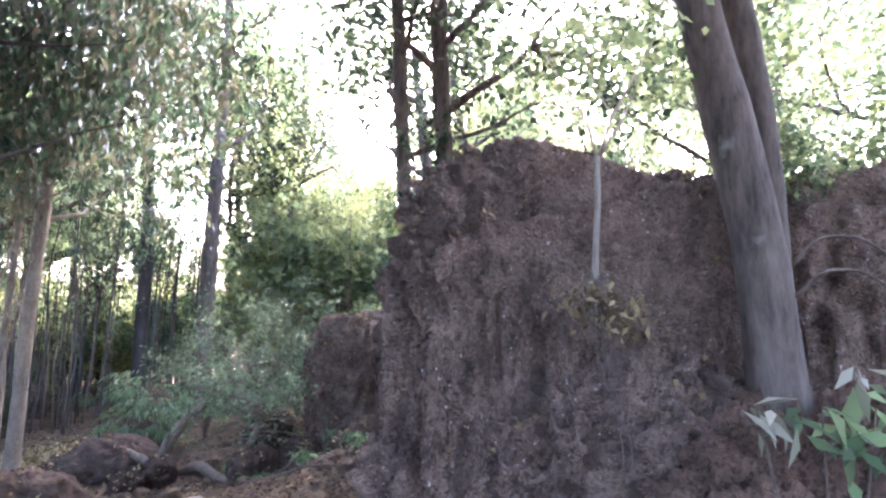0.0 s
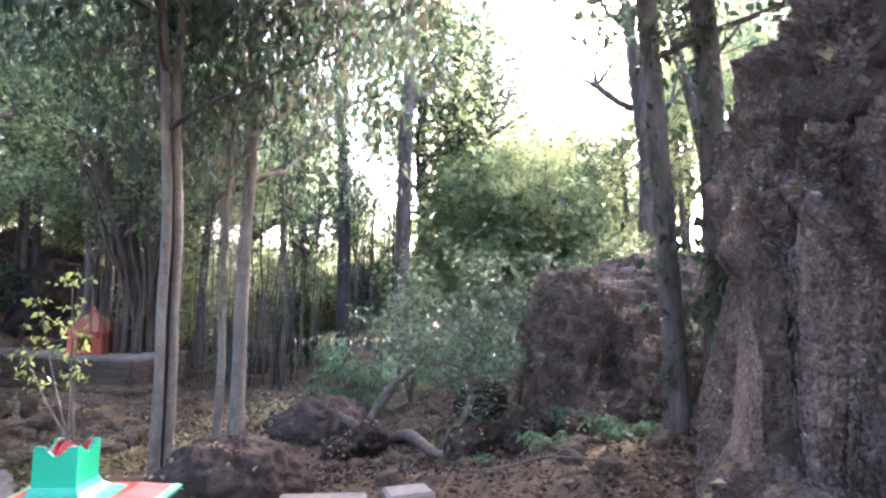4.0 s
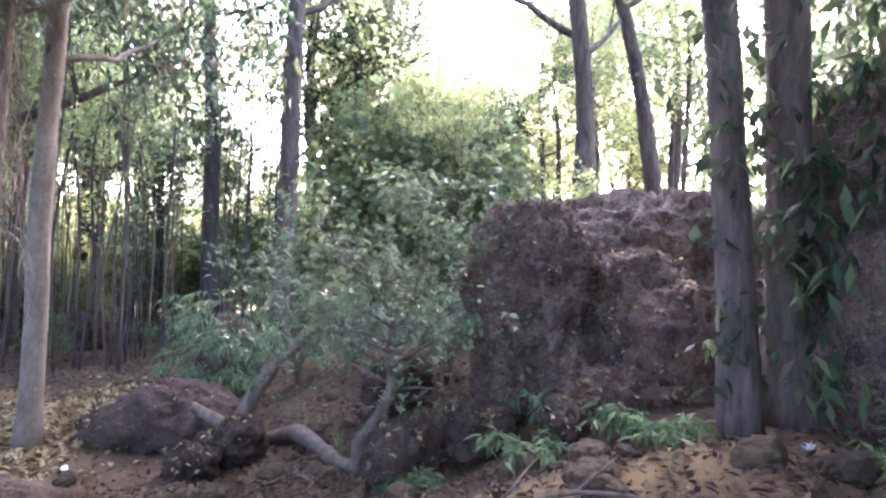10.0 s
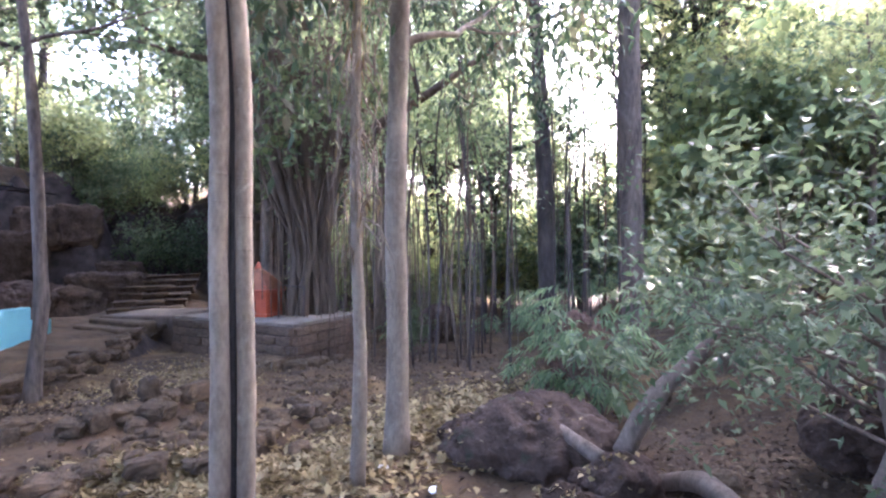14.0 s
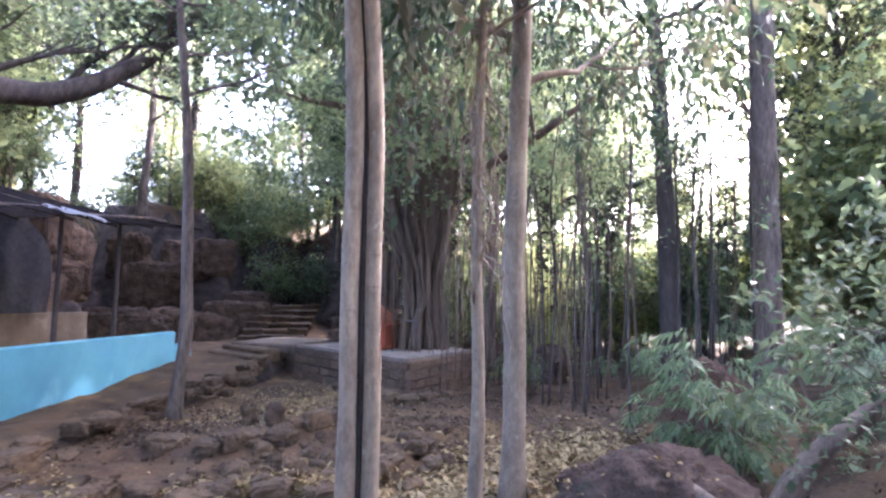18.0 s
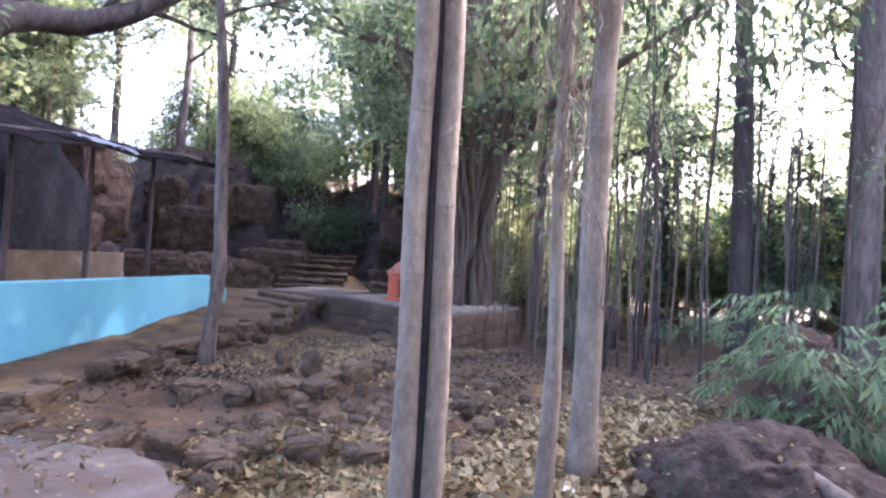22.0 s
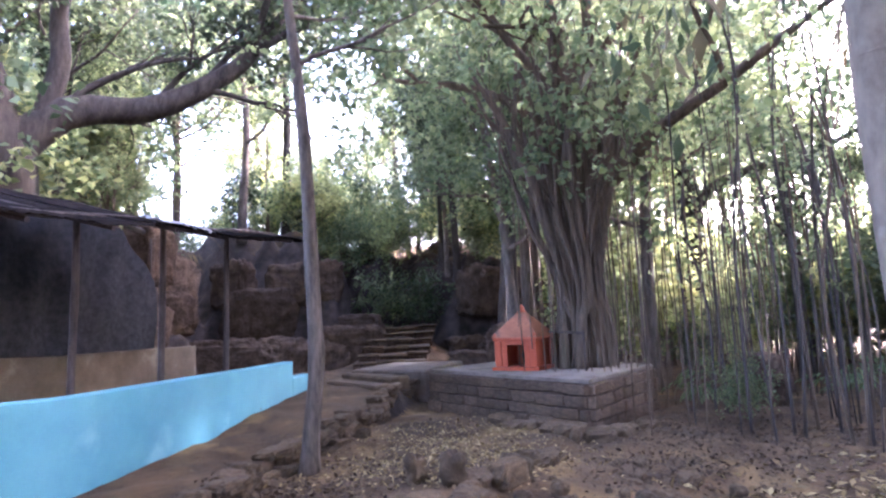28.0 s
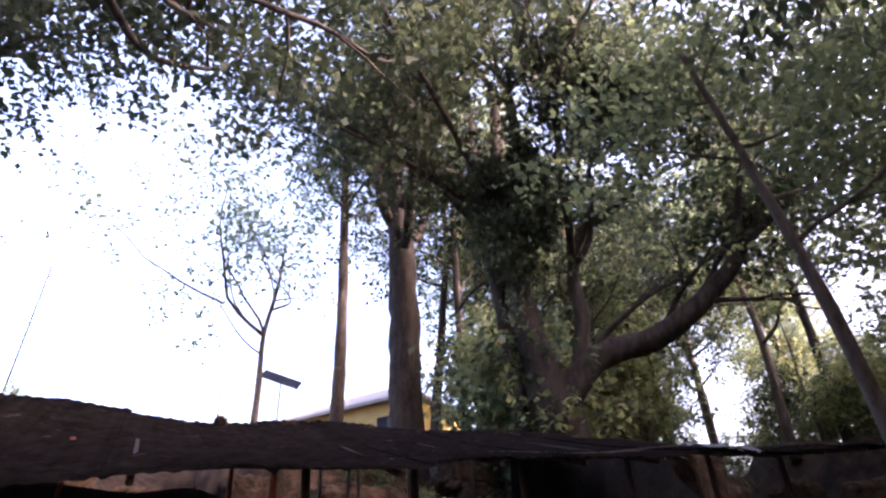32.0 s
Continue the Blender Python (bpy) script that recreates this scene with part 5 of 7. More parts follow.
part("second_stem", mesh("second_stem", *tube([(-0.1, 0.05, 0.9), (-0.07, 0.08, 1.9), (-0.05, 0.1, 2.9), (-0.18, 0.12, 4.3), (-0.4, 0.2, 7), (-0.4, 0.2, 10)], [0.14, 0.1, 0.1, 0.12, 0.09, 0.04], 12, 0.1, 4, step=0.3), smooth=True), M_BARK, big)
tree("leaning_tree", "slim grey tree with lichen leaning over the path", (-12.85, 8.2, gz(-12.85, 8.2) - 0.1), [(0.0, 0.0, 0, 0.16), (0.0, 0.02, 0.4, 0.11), (0.02, 0.1, 1.3, 0.1), (-0.02, 0.08, 2.5, 0.092), (0.0, 0.0, 4.2, 0.08), (-0.1, -0.2, 6.5, 0.06), (-0.2, -0.5, 9, 0.04)], dict(z0=5.2, z1=9, reach=2.6, limbs=7, leaves=5000, size=0.13, spread=0.5), M_BARK, L_MID, seed=12)
tree("fork_tree", "distant forked tree with an arching branch", (-8.8, 26.5, gz(-8.8, 26.5) - 0.1), [(0, 0, 0, 0.45), (0.1, 0, 3, 0.35), (-0.1, 0, 6, 0.3), (0.2, 0, 9, 0.22), (0.8, 0, 13, 0.1)], dict(z0=6.5, z1=13, reach=5.5, limbs=9, leaves=7000, size=0.2, spread=0.6), M_DARK_BARK, L_DARK, seed=13)
tree("ridge_tree", "grey tree standing on the laterite ridge", (-0.5, 15.0, gz(-0.5, 15) - 0.1), [(0, 0, 0, 0.24), (0, 0, 2, 0.17), (-0.15, 0, 4, 0.16), (-0.5, 0, 7, 0.1)], dict(z0=2.8, z1=7, reach=3.4, limbs=7, leaves=2600, size=0.14, spread=0.5), M_BARK, L_YEL, seed=14)
tree("ridge_tree", "slanting grey tree on the ridge", (1.2, 16.4, gz(1.2, 16.4) - 0.1), [(0, 0, 0, 0.2), (-0.4, 0, 3, 0.15), (-1.0, 0, 6, 0.12), (-1.2, 0, 9, 0.06)], dict(z0=4, z1=9, reach=3.2, limbs=7, leaves=4000, size=0.15, spread=0.5), M_BARK, L_MID, seed=15)

# sapling clinging to the outcrop, with its mat of roots
sap = tree("sapling", "thin pale sapling rooted in the outcrop's face", (0.9, 3.5, 2.06), [(0, 0.05, -0.12, 0.03), (0.0, 0, 0.02, 0.026), (-0.012, -0.02, 0.2, 0.02), (0.006, -0.01, 0.42, 0.0185), (0.03, 0.0, 0.66, 0.018), (0.04, 0.02, 0.9, 0.017)], None, M_SAP, L_MID, seed=16)
st = []
for k, (dx, dz) in enumerate(((-0.22, 0.5), (0.12, 0.55), (0.3, 0.35))):
    a, b = limbs((0.04, 0.02, 0.88), (dx, 0.05, dz), 0.85, 0.013, 500 + k, 2, 0.2, 0.35, 3, 5)
    for q in a:
        part("twig", mesh("twig", *q, smooth=True), M_SAP, sap)
    st += b
v, f = leaves(st, 620, 0.075, 0.13, 0.3, 51, 0.3)
part("crown", leaf_mesh("crown", v, f, L_MID), None, sap)
rt = []
rr = np.random.RandomState(21)
for k in range(52):
    x, z = rr.normal() * 0.11, rr.uniform(-0.12, 0.06)
    pts = [(x * 0.3, 0.0, 0.1 + z)]
    for j in range(5):
        pts.append((x * (0.5 + 0.28 * j) + rr.normal() * 0.03, -0.1 - 0.035 * j + rr.normal() * 0.02, 0.05 + z - (j + 1) * rr.uniform(0.03, 0.05 + 0.11 * (k % 3 == 0))))
    rt.append(tube(pts, np.linspace(0.0036, 0.0016, 6), 5, step=0.08))
for q in rt:
    part("root", mesh("root", *q, smooth=True), M_DEAD, sap, "thin pale hanging root")
v, f = leaves([(0, -0.08, 0.0), (0.12, -0.1, -0.08), (-0.13, -0.08, 0.0), (0.04, -0.12, -0.14)], 300, 0.07, 0.075, 0.7, 52, 0.2)
part("dry_leaves", leaf_mesh("dry_leaves", v, f, L_DRY), None, sap, "caught dead leaves")

# ---- fig tree behind the shrine ----
fig = thing("fig_tree", "old fig tree of many fused stems and hanging roots", "tree", pose(-13.35, 13.75, PZ + 0.02))
fr = np.random.RandomState(31)
for k in range(46):
    a = fr.rand() * 2 * math.pi
    ring = 0.14 + 0.42 * math.sqrt(fr.rand())
    lean, sp_ = a + fr.normal() * 0.35, fr.uniform(0.5, 1.0)
    top = ring * (0.7 + sp_) + 0.12
    rad = fr.uniform(0.022, 0.05) if k % 3 else fr.uniform(0.06, 0.11)
    wig = lambda q: fr.normal() * q
    pts = [(ring * 1.1 * math.cos(a), ring * 1.1 * math.sin(a), -0.02), (ring * math.cos(a) + wig(0.03), ring * math.sin(a) + wig(0.03), 0.5), (ring * 0.8 * math.cos(lean) + wig(0.06), ring * 0.8 * math.sin(lean) + wig(0.06), 1.5), (top * 0.75 * math.cos(lean) + wig(0.08), top * 0.75 * math.sin(lean) + wig(0.08), 2.7), (top * 1.2 * math.cos(lean) + wig(0.15), top * 1.2 * math.sin(lean) + wig(0.15), 4.0), (top * 2.0 * math.cos(lean) + wig(0.2), top * 2.0 * math.sin(lean) + wig(0.2), 5.6)]
    part("stem", mesh("stem", *tube(pts, [rad * 1.3, rad, rad * 0.95, rad, rad * 0.9, rad * 0.5], 7, 0.3, k, step=0.18), smooth=True), M_FIG, fig)
part("trunk", mesh("trunk", *tube([(0, 0, -0.02), (0.05, 0, 1), (-0.05, 0, 2.5), (0.1, 0, 4.0), (0.2, 0.1, 6)], [0.36, 0.26, 0.24, 0.28, 0.2], 14, 0.3, 3, step=0.2), smooth=True), M_FIG, fig)
fp, ft = [], []
for k, (s, h, ln, r) in enumerate((((0.2, 0.2, 3.2), (1.0, 0.75, 0.35), 4.5, 0.17), ((-0.1, 0, 4.2), (-0.9, -0.3, 0.9), 4.5, 0.16), ((0, 0.1, 4.5), (-0.3, 0.8, 1.0), 4.5, 0.15), ((0.1, 0, 4.8), (0.25, -0.6, 1.1), 4.2, 0.15), ((0.1, 0.1, 5.5), (0.5, 0.2, 1.2), 4.5, 0.15), ((0, 0, 5), (-0.6, -0.7, 0.8), 4.0, 0.13), ((0.1, 0, 5.2), (0.9, -0.5, 0.8), 4.0, 0.13), ((0.1, 0, 6), (0, 0, 1), 4.0, 0.13))):
    a, b = limbs(s, h, ln, r, 700 + k, 2, 0.15, 0.35, 4, 8)
    fp.append(join(*a))
    ft += b
for a in fp:
    part("limb", mesh("limb", *a, smooth=True), M_FIG, fig)
ft += [(d * math.cos(a), d * math.sin(a), z) for a, d, z in zip(np.r_[fr.uniform(0, 6.28, 60), fr.uniform(-1.0, 1.2, 70)], fr.uniform(0.9, 3.4, 130), fr.uniform(3.4, 6.0, 130))]
v, f = leaves(ft, 17500, 0.145, 0.55, 0.4, 61, 0.38, clump=16)
part("crown", leaf_mesh("crown", v, f, L_MID), None, fig)
for k in range(104):
    a, d = (fr.uniform(-0.6, 2.4), fr.uniform(0.7, 3.6)) if k < 36 else (0.74 + fr.normal() * 0.16, fr.uniform(1.2, 3.4)) if k < 56 else (fr.uniform(0, 6.28), fr.uniform(0.6, 1.35))
    x, y = d * math.cos(a), d * math.sin(a)
    top, bot = fr.uniform(3.0, 5.0), gz(-13.35 + x, 13.75 + y) - PZ - 0.05 if fr.rand() < 0.75 else fr.uniform(0.4, 1.5)
    pts = [(x + fr.normal() * 0.1, y + fr.normal() * 0.1, top), (x + fr.normal() * 0.06, y + fr.normal() * 0.06, top * 0.55), (x, y, bot)]
    part("hanging_root", mesh("hanging_root", *tube(pts, [0.006, 0.009, 0.012], 5, step=0.5), smooth=True), M_FIG, fig)

for k in range(46):
    a, d = -0.9 + fr.normal() * 0.5, fr.uniform(0.6, 1.9)
    x, y, top = d * math.cos(a), d * math.sin(a), fr.uniform(4.2, 6.4)
    ln = fr.uniform(0.9, 2.2)
    part("hanging_root", mesh("hanging_root", *tube([(x, y, top), (x + fr.normal() * 0.06, y + fr.normal() * 0.06, top - ln * 0.5), (x + fr.normal() * 0.1, y + fr.normal() * 0.1, top - ln)], [0.009, 0.008, 0.004], 5, step=0.4), smooth=True), M_FIG, fig)

# second fig with a level limb and a comb of hanging roots
fig2 = tree("fig_tree", "dark fig tree with roots hanging from a level limb", (-16.0, 21.6, gz(-16.0, 21.6) - 0.1), [(0, 0, 0, 0.5), (0, 0, 1.5, 0.38), (0.1, 0, 4.5, 0.34), (-0.3, 0.2, 8, 0.24), (-0.6, 0.3, 12, 0.08)], dict(z0=6.5, z1=11.5, reach=4.0, limbs=9, leaves=7500, size=0.2, spread=0.55, clump=14), M_DARK_BARK, L_DARK, seed=26)
part("level_limb", mesh("level_limb", *tube([(0.1, 0, 4.6), (1.1, -0.3, 5.2), (2.3, -0.5, 5.4), (3.8, -0.4, 5.5), (5.4, -0.2, 6.0)], [0.2, 0.17, 0.14, 0.1, 0.05], 9, 0.12, 5, step=0.3), smooth=True), M_DARK_BARK, fig2)
for k in range(34):
    x, y = fr.uniform(0.3, 3.9), -0.4 + fr.normal() * 0.5
    top, bot = fr.uniform(5.0, 5.5), (0.0 if k % 3 else fr.uniform(1.0, 3.0))
    rd = fr.uniform(0.012, 0.032) if bot == 0 else 0.01
    part("hanging_root", mesh("hanging_root", *tube([(x + fr.normal() * 0.1, y, top), (x + fr.normal() * 0.07, y + fr.normal() * 0.1, top * 0.55), (x, y, bot)], [rd * 0.7, rd, rd * 1.1], 5, step=0.6), smooth=True), M_DARK_BARK, fig2)

# dry vines trailing down the young tree
vine = thing("dry_vine", "tangle of dry grey vine hanging on the young tree", "climber", pose(-6.77, 8.73, 0))
vr = np.random.RandomState(36)
for k in range(64):
    x, y, z = vr.normal() * 0.12, vr.normal() * 0.12, vr.uniform(1.8, 5.2)
    pts = [(x * 0.5, y * 0.5, z)]
    for j in range(5):
        x, y = x + vr.normal() * 0.05, y + vr.normal() * 0.05
        pts.append((x, y, z - (j + 1) * vr.uniform(0.1, 0.22)))
    part("strand", mesh("strand", *tube(pts, np.linspace(0.009, 0.004, 6), 5, step=0.1), smooth=True), M_PALE_BARK, vine)
v, f = leaves([(0, 0, z) for z in np.arange(1.6, 4.4, 0.15)], 220, 0.13, 0.1, 1.3, 37, 0.07)
part("dry_leaves", leaf_mesh("dry_leaves", v, f, L_DRY), None, vine, "withered hanging leaves")

# thin stems standing in a thicket
th_r = np.random.RandomState(33)
for k in range(62):
    x, y = th_r.uniform(-11.8, -6.8), th_r.uniform(12.4, 18.5)
    if abs(x + 8.77) < 0.5 and abs(y - 16.4) < 0.6:
        continue
    h, r = th_r.uniform(3.8, 7.5), th_r.uniform(0.009, 0.026)
    b = thing("thicket_stem", "thin bare grey stem in the thicket", "sapling", pose(x, y, gz(x, y) - 0.05), "thicket stems")
    part("stem", mesh("stem", *tube([(0, 0, 0), (th_r.normal() * 0.06, th_r.normal() * 0.06, h * 0.4), (th_r.normal() * 0.1, th_r.normal() * 0.1, h * 0.75), (th_r.normal() * 0.18, th_r.normal() * 0.15, h)], [r, r * 0.9, r * 0.75, r * 0.4], 6, 0.08, k, step=0.5), smooth=True), M_DARK_BARK if k % 3 else M_FIG, b)
    if k % 3 == 0:
        v, f = leaves([(0, 0, h * q) for q in (0.6, 0.7, 0.8, 0.9, 1.0)], 90, 0.11, 0.35, 0.5, 330 + k, 0.3, clump=6)
        part("foliage", leaf_mesh("foliage", v, f, L_MID), None, b)

# ---- trees behind the shelter ----
t1z = gz(-19.9, 4.4)
T1 = thing("giant_tree", "giant old tree with a massive sideways limb", "tree", pose(-19.95, 4.4, t1z - 0.2))
Z = lambda z: z - t1z + 0.2
part("trunk", mesh("trunk", *tube([(0, 0, 0), (0, 0, 0.8), (0, 0, 2), (0, 0.15, Z(5.0)), (0.05, -0.15, Z(6.4)), (0, -0.45, Z(8.5)), (-0.1, -0.6, Z(12)), (0, -0.4, Z(16))], [0.85, 0.7, 0.66, 0.62, 0.42, 0.36, 0.27, 0.1], 16, 0.14, 2, step=0.35), smooth=True), M_DARK_BARK, T1)
part("side_limb", mesh("side_limb", *tube([(0, 0.1, Z(4.6)), (0, 0.65, Z(5.5)), (0, 1.2, Z(6.0)), (0.05, 2.8, Z(6.4)), (0.3, 3.9, Z(7.0)), (0.45, 4.9, Z(7.9)), (0.6, 5.6, Z(9.0)), (0.6, 6.6, Z(10.0))], [0.5, 0.42, 0.34, 0.27, 0.24, 0.19, 0.14, 0.07], 12, 0.14, 3, step=0.3), smooth=True), M_DARK_BARK, T1)
part("upright_limb", mesh("upright_limb", *tube([(0, 0.8, Z(5.7)), (0, 1.1, Z(7.0)), (0, 1.1, Z(8.6)), (0.1, 1.5, Z(9.6)), (0.2, 2.6, Z(10.2)), (0.2, 3.4, Z(11.0))], [0.25, 0.2, 0.17, 0.15, 0.1, 0.05], 10, 0.12, 4, step=0.3), smooth=True), M_DARK_BARK, T1)
part("twin_stem", mesh("twin_stem", *tube([(0.1, -0.5, Z(3.0)), (0.1, -0.75, Z(6.0)), (0, -0.9, Z(9)), (0, -1.3, Z(13)), (0, -1.4, Z(17))], [0.2, 0.17, 0.3, 0.22, 0.08], 10, 0.12, 5, step=0.35), smooth=True), M_DARK_BARK, T1)
tp, tt = [], []
for k, (s, h, ln, r) in enumerate((((0.5, 4.9, Z(7.9)), (0.3, 0.9, 0.8), 4.5, 0.12), ((0.3, 3.9, Z(7.0)), (0.2, 0.4, 1.0), 3.0, 0.1), ((0.2, 3.4, Z(11)), (0.4, 0.9, 0.6), 4.5, 0.1), ((0, 1.1, Z(8.6)), (0.5, 0.6, 0.9), 4.0, 0.1), ((0, -0.6, Z(11)), (0.5, -0.8, 0.8), 5, 0.14), ((0, -0.5, Z(12)), (0.6, 0.7, 0.8), 5, 0.14), ((0, -1.3, Z(12)), (0.2, -1, 0.7), 5, 0.13), ((0, -0.4, Z(15)), (0.3, 0.8, 0.9), 5, 0.12), ((0, -0.4, Z(15.5)), (0.8, -0.3, 0.9), 5, 0.12), ((0, -1.4, Z(16)), (-0.2, -0.8, 0.8), 5, 0.12), ((0.6, 6.4, Z(9.9)), (0.6, 0.8, 0.5), 4.0, 0.07), ((0, -0.6, Z(9.5)), (0.4, -1.0, 0.2), 3.5, 0.1), ((0.0, 0.0, Z(12)), (1.0, 0.5, 0.6), 6, 0.13), ((0, -1.4, Z(15)), (1.0, -0.4, 0.7), 6, 0.12), ((0.1, -0.4, Z(9.5)), (1.0, 0.1, 0.55), 7.5, 0.15), ((0.1, 1.1, Z(8.8)), (1.0, 0.6, 0.5), 7, 0.12), ((0.1, -0.8, Z(10.5)), (1.0, -0.6, 0.5), 7.5, 0.14), ((0.5, 5.0, Z(8.0)), (0.9, 0.1, 0.7), 6, 0.1), ((0.05, 2.8, Z(6.4)), (0.1, 0.5, 1.0), 2.6, 0.1), ((0.3, 3.9, Z(7.0)), (0.1, 0.9, 0.0), 2.4, 0.08), ((0, 1.2, Z(6.0)), (0.2, 0.8, 0.9), 3.2, 0.1), ((0, 0.9, Z(5.9)), (0.3, 0.9, 0.15), 2.2, 0.08))):
    a, b = limbs(s, h, ln, r, 800 + k, 2, 0.15, 0.38, 4, 7)
    tp.append(join(*a))
    tt += b if k < 18 else []
for a in tp:
    part("limb", mesh("limb", *a, smooth=True), M_DARK_BARK, T1)
TUFTS = (((1.6, -0.2, 10.8), 4500), ((1.5, -0.3, 9.3), 2200), ((3.0, 3.0, 12.4), 6000), ((2.6, 4.2, 11.6), 4500), ((3.2, 1.8, 13.6), 5000))
tr_ = np.random.RandomState(72)
for (x, y, z), n in TUFTS:
    v, f = leaves(np.array([x, y, z]) + tr_.normal(size=(40, 3)) * [0.55, 0.6, 0.75], n, 0.17, 0.25, 0.9, 73 + n, 0.3)
    part("leaf_mass", leaf_mesh("leaf_mass", v, f, L_DARK), None, T1, "dense dark mass of leaves and creepers")
v, f = leaves(tt, 40000, 0.17, 0.7, 0.35, 71, 0.36, clump=18)
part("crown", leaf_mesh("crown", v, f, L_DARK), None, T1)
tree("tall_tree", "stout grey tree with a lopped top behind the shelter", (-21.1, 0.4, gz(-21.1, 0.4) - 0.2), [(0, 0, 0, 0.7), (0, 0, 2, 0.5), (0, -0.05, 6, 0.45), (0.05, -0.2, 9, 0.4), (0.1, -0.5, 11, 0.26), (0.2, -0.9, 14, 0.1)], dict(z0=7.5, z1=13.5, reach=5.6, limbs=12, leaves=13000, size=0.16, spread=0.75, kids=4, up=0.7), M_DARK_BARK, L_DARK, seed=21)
tree("tall_tree", "slim straight tree behind the shelter", (-22.2, -2.2, gz(-22.2, -2.2) - 0.2), [(0, 0, 0, 0.25), (0, 0, 5, 0.18), (0.1, -0.1, 10, 0.16), (0.1, -0.2, 15, 0.08)], dict(z0=8, z1=15, reach=3.0, limbs=9, leaves=6000, size=0.15, spread=0.6), M_BARK, L_MID, seed=22)
tree("tall_tree", "thin straight tree behind the shelter", (-23.5, 1.5, gz(-23.5, 1.5) - 0.2), [(0, 0, 0, 0.2), (0, 0, 5, 0.13), (0, 0, 10, 0.11), (0, 0.1, 14, 0.05)], dict(z0=6, z1=14, reach=2.8, limbs=9, leaves=6000, size=0.15, spread=0.6), M_DARK_BARK, L_DARK, seed=23)
tree("bare_tree", "sparse young tree almost bare of leaves", (-24.4, -6.5, gz(-24.4, -6.5) - 0.2), [(0, 0, 0, 0.16), (0, 0, 4, 0.12), (0, -0.05, 10.4 - gz(-24.4, -6.5), 0.09), (0.25, 0.5, 12.5 - gz(-24.4, -6.5), 0.06), (0.3, 0.6, 14.3 - gz(-24.4, -6.5), 0.03)], dict(z0=6.5, z1=11, reach=3.4, limbs=6, leaves=3200, size=0.19, spread=0.5, depth=2, rise=0.4, clump=5), M_BARK, L_MID, seed=24, extra=[((0, -0.05, 10.4 - gz(-24.4, -6.5)), (0.55, -0.84, 0.75), 6.6, 0.08, 1), ((0, -0.05, 10.5 - gz(-24.4, -6.5)), (0.4, -0.5, 1.2), 4.6, 0.06, 2), ((0.1, 0.2, 11.4 - gz(-24.4, -6.5)), (-0.5, 0.9, 0.7), 3.6, 0.05, 3), ((0.2, 0.5, 12.4 - gz(-24.4, -6.5)), (0.5, -0.7, 0.8), 3.4, 0.045, 4), ((0.9, -1.4, 11.6 - gz(-24.4, -6.5)), (0.6, -0.8, 0.2), 5.6, 0.05, 5), ((0.5, -0.8, 11.2 - gz(-24.4, -6.5)), (0.4, -0.6, 1.0), 4.0, 0.04, 6), ((0, 0, 9.6 - gz(-24.4, -6.5)), (0.6, -0.7, 0.5), 4.0, 0.04, 7)])
tree("overhang_tree", "dark tree whose leafy boughs hang into view", (-8.6, -7.2, gz(-8.6, -7.2) - 0.2), [(0, 0, 0, 0.4), (0, 0, 5, 0.3), (-0.3, 0.6, 10, 0.2), (-0.4, 1.2, 16, 0.08)], dict(z0=10.5, z1=15.5, reach=3.6, limbs=8, leaves=15000, size=0.15, spread=0.35), M_DARK_BARK, L_DARK, seed=25, extra=[((-0.2, 0.4, 8.8), (-0.8, 0.75, 0.35), 5.2, 0.1, 1), ((-0.3, 0.6, 10.0), (-0.9, 0.6, 0.35), 5.4, 0.1, 2), ((-0.2, 0.5, 8.2), (-0.5, 0.9, 0.3), 4.6, 0.09, 3)])

# ---- yellow house, poles and panel beyond the bank ----
house = thing("house", "yellow-washed house with a pale hipped roof among the trees", "house", pose(-35.8, -6.3, 5.4, 0, 0, 74))
part("wall", mesh("wall", *box(8.6, 6, 4.2, 0.02)), M_YELLOW, house)
hv = np.array([(-4.7, -3.4, 4.1), (4.7, -3.4, 4.1), (4.7, 3.4, 4.1), (-4.7, 3.4, 4.1), (-2.0, 0, 5.8), (2.0, 0, 5.8)])
part("roof", mesh("roof", np.vstack([hv, hv[:4] - [0, 0, 0.15]]), [[0, 1, 5, 4], [1, 2, 5], [2, 3, 4, 5], [3, 0, 4], [6, 9, 8, 7], [0, 6, 7, 1], [1, 7, 8, 2], [2, 8, 9, 3], [3, 9, 6, 0]]), M_ROOFPALE, house)
for k in range(3):
    w = part("window", mesh("window", *box(0.9, 0.1, 1.1, 0.02, (-2.8 + 2.8 * k, -3.02, 2.2))), M_PANEL, house)
    part("sill", mesh("sill", *box(1.1, 0.2, 0.08, 0.01, (-2.8 + 2.8 * k, -3.06, 2.1))), M_CONCRETE, w)
panel = thing("solar_panel", "dark tilted solar panel on a thin pole", "solar panel", pose(-26.5, -6.85, gz(-26.5, -6.85)))
ph = 9.1 - gz(-26.5, -6.85)
part("panel", mesh("panel", *box(1.6, 0.85, 0.05, 0.01)), M_PANEL, panel, m=pose(0, 0, ph, 38, 18, 118))
part("pole", mesh("pole", *tube([(0, 0, -0.2), (0, 0, ph)], [0.04, 0.03], 8)), M_POST, panel)
for k, (x, y, zt, dx) in enumerate(((-18.0, -10.5, 10.7, 0.3), (-17.2, -11.1, 7.9, 0.0), (-25.4, -8.8, 9.8, 0.0))):
    po = thing("pole", "thin grey pole against the sky", "pole", pose(x, y, gz(x, y) - 0.2))
    h = zt - gz(x, y) + 0.2
    part("shaft", mesh("shaft", *tube([(0, 0, 0), (-dx * 0.4, dx * 0.3, h)], [0.035, 0.02], 8)), M_POST, po)
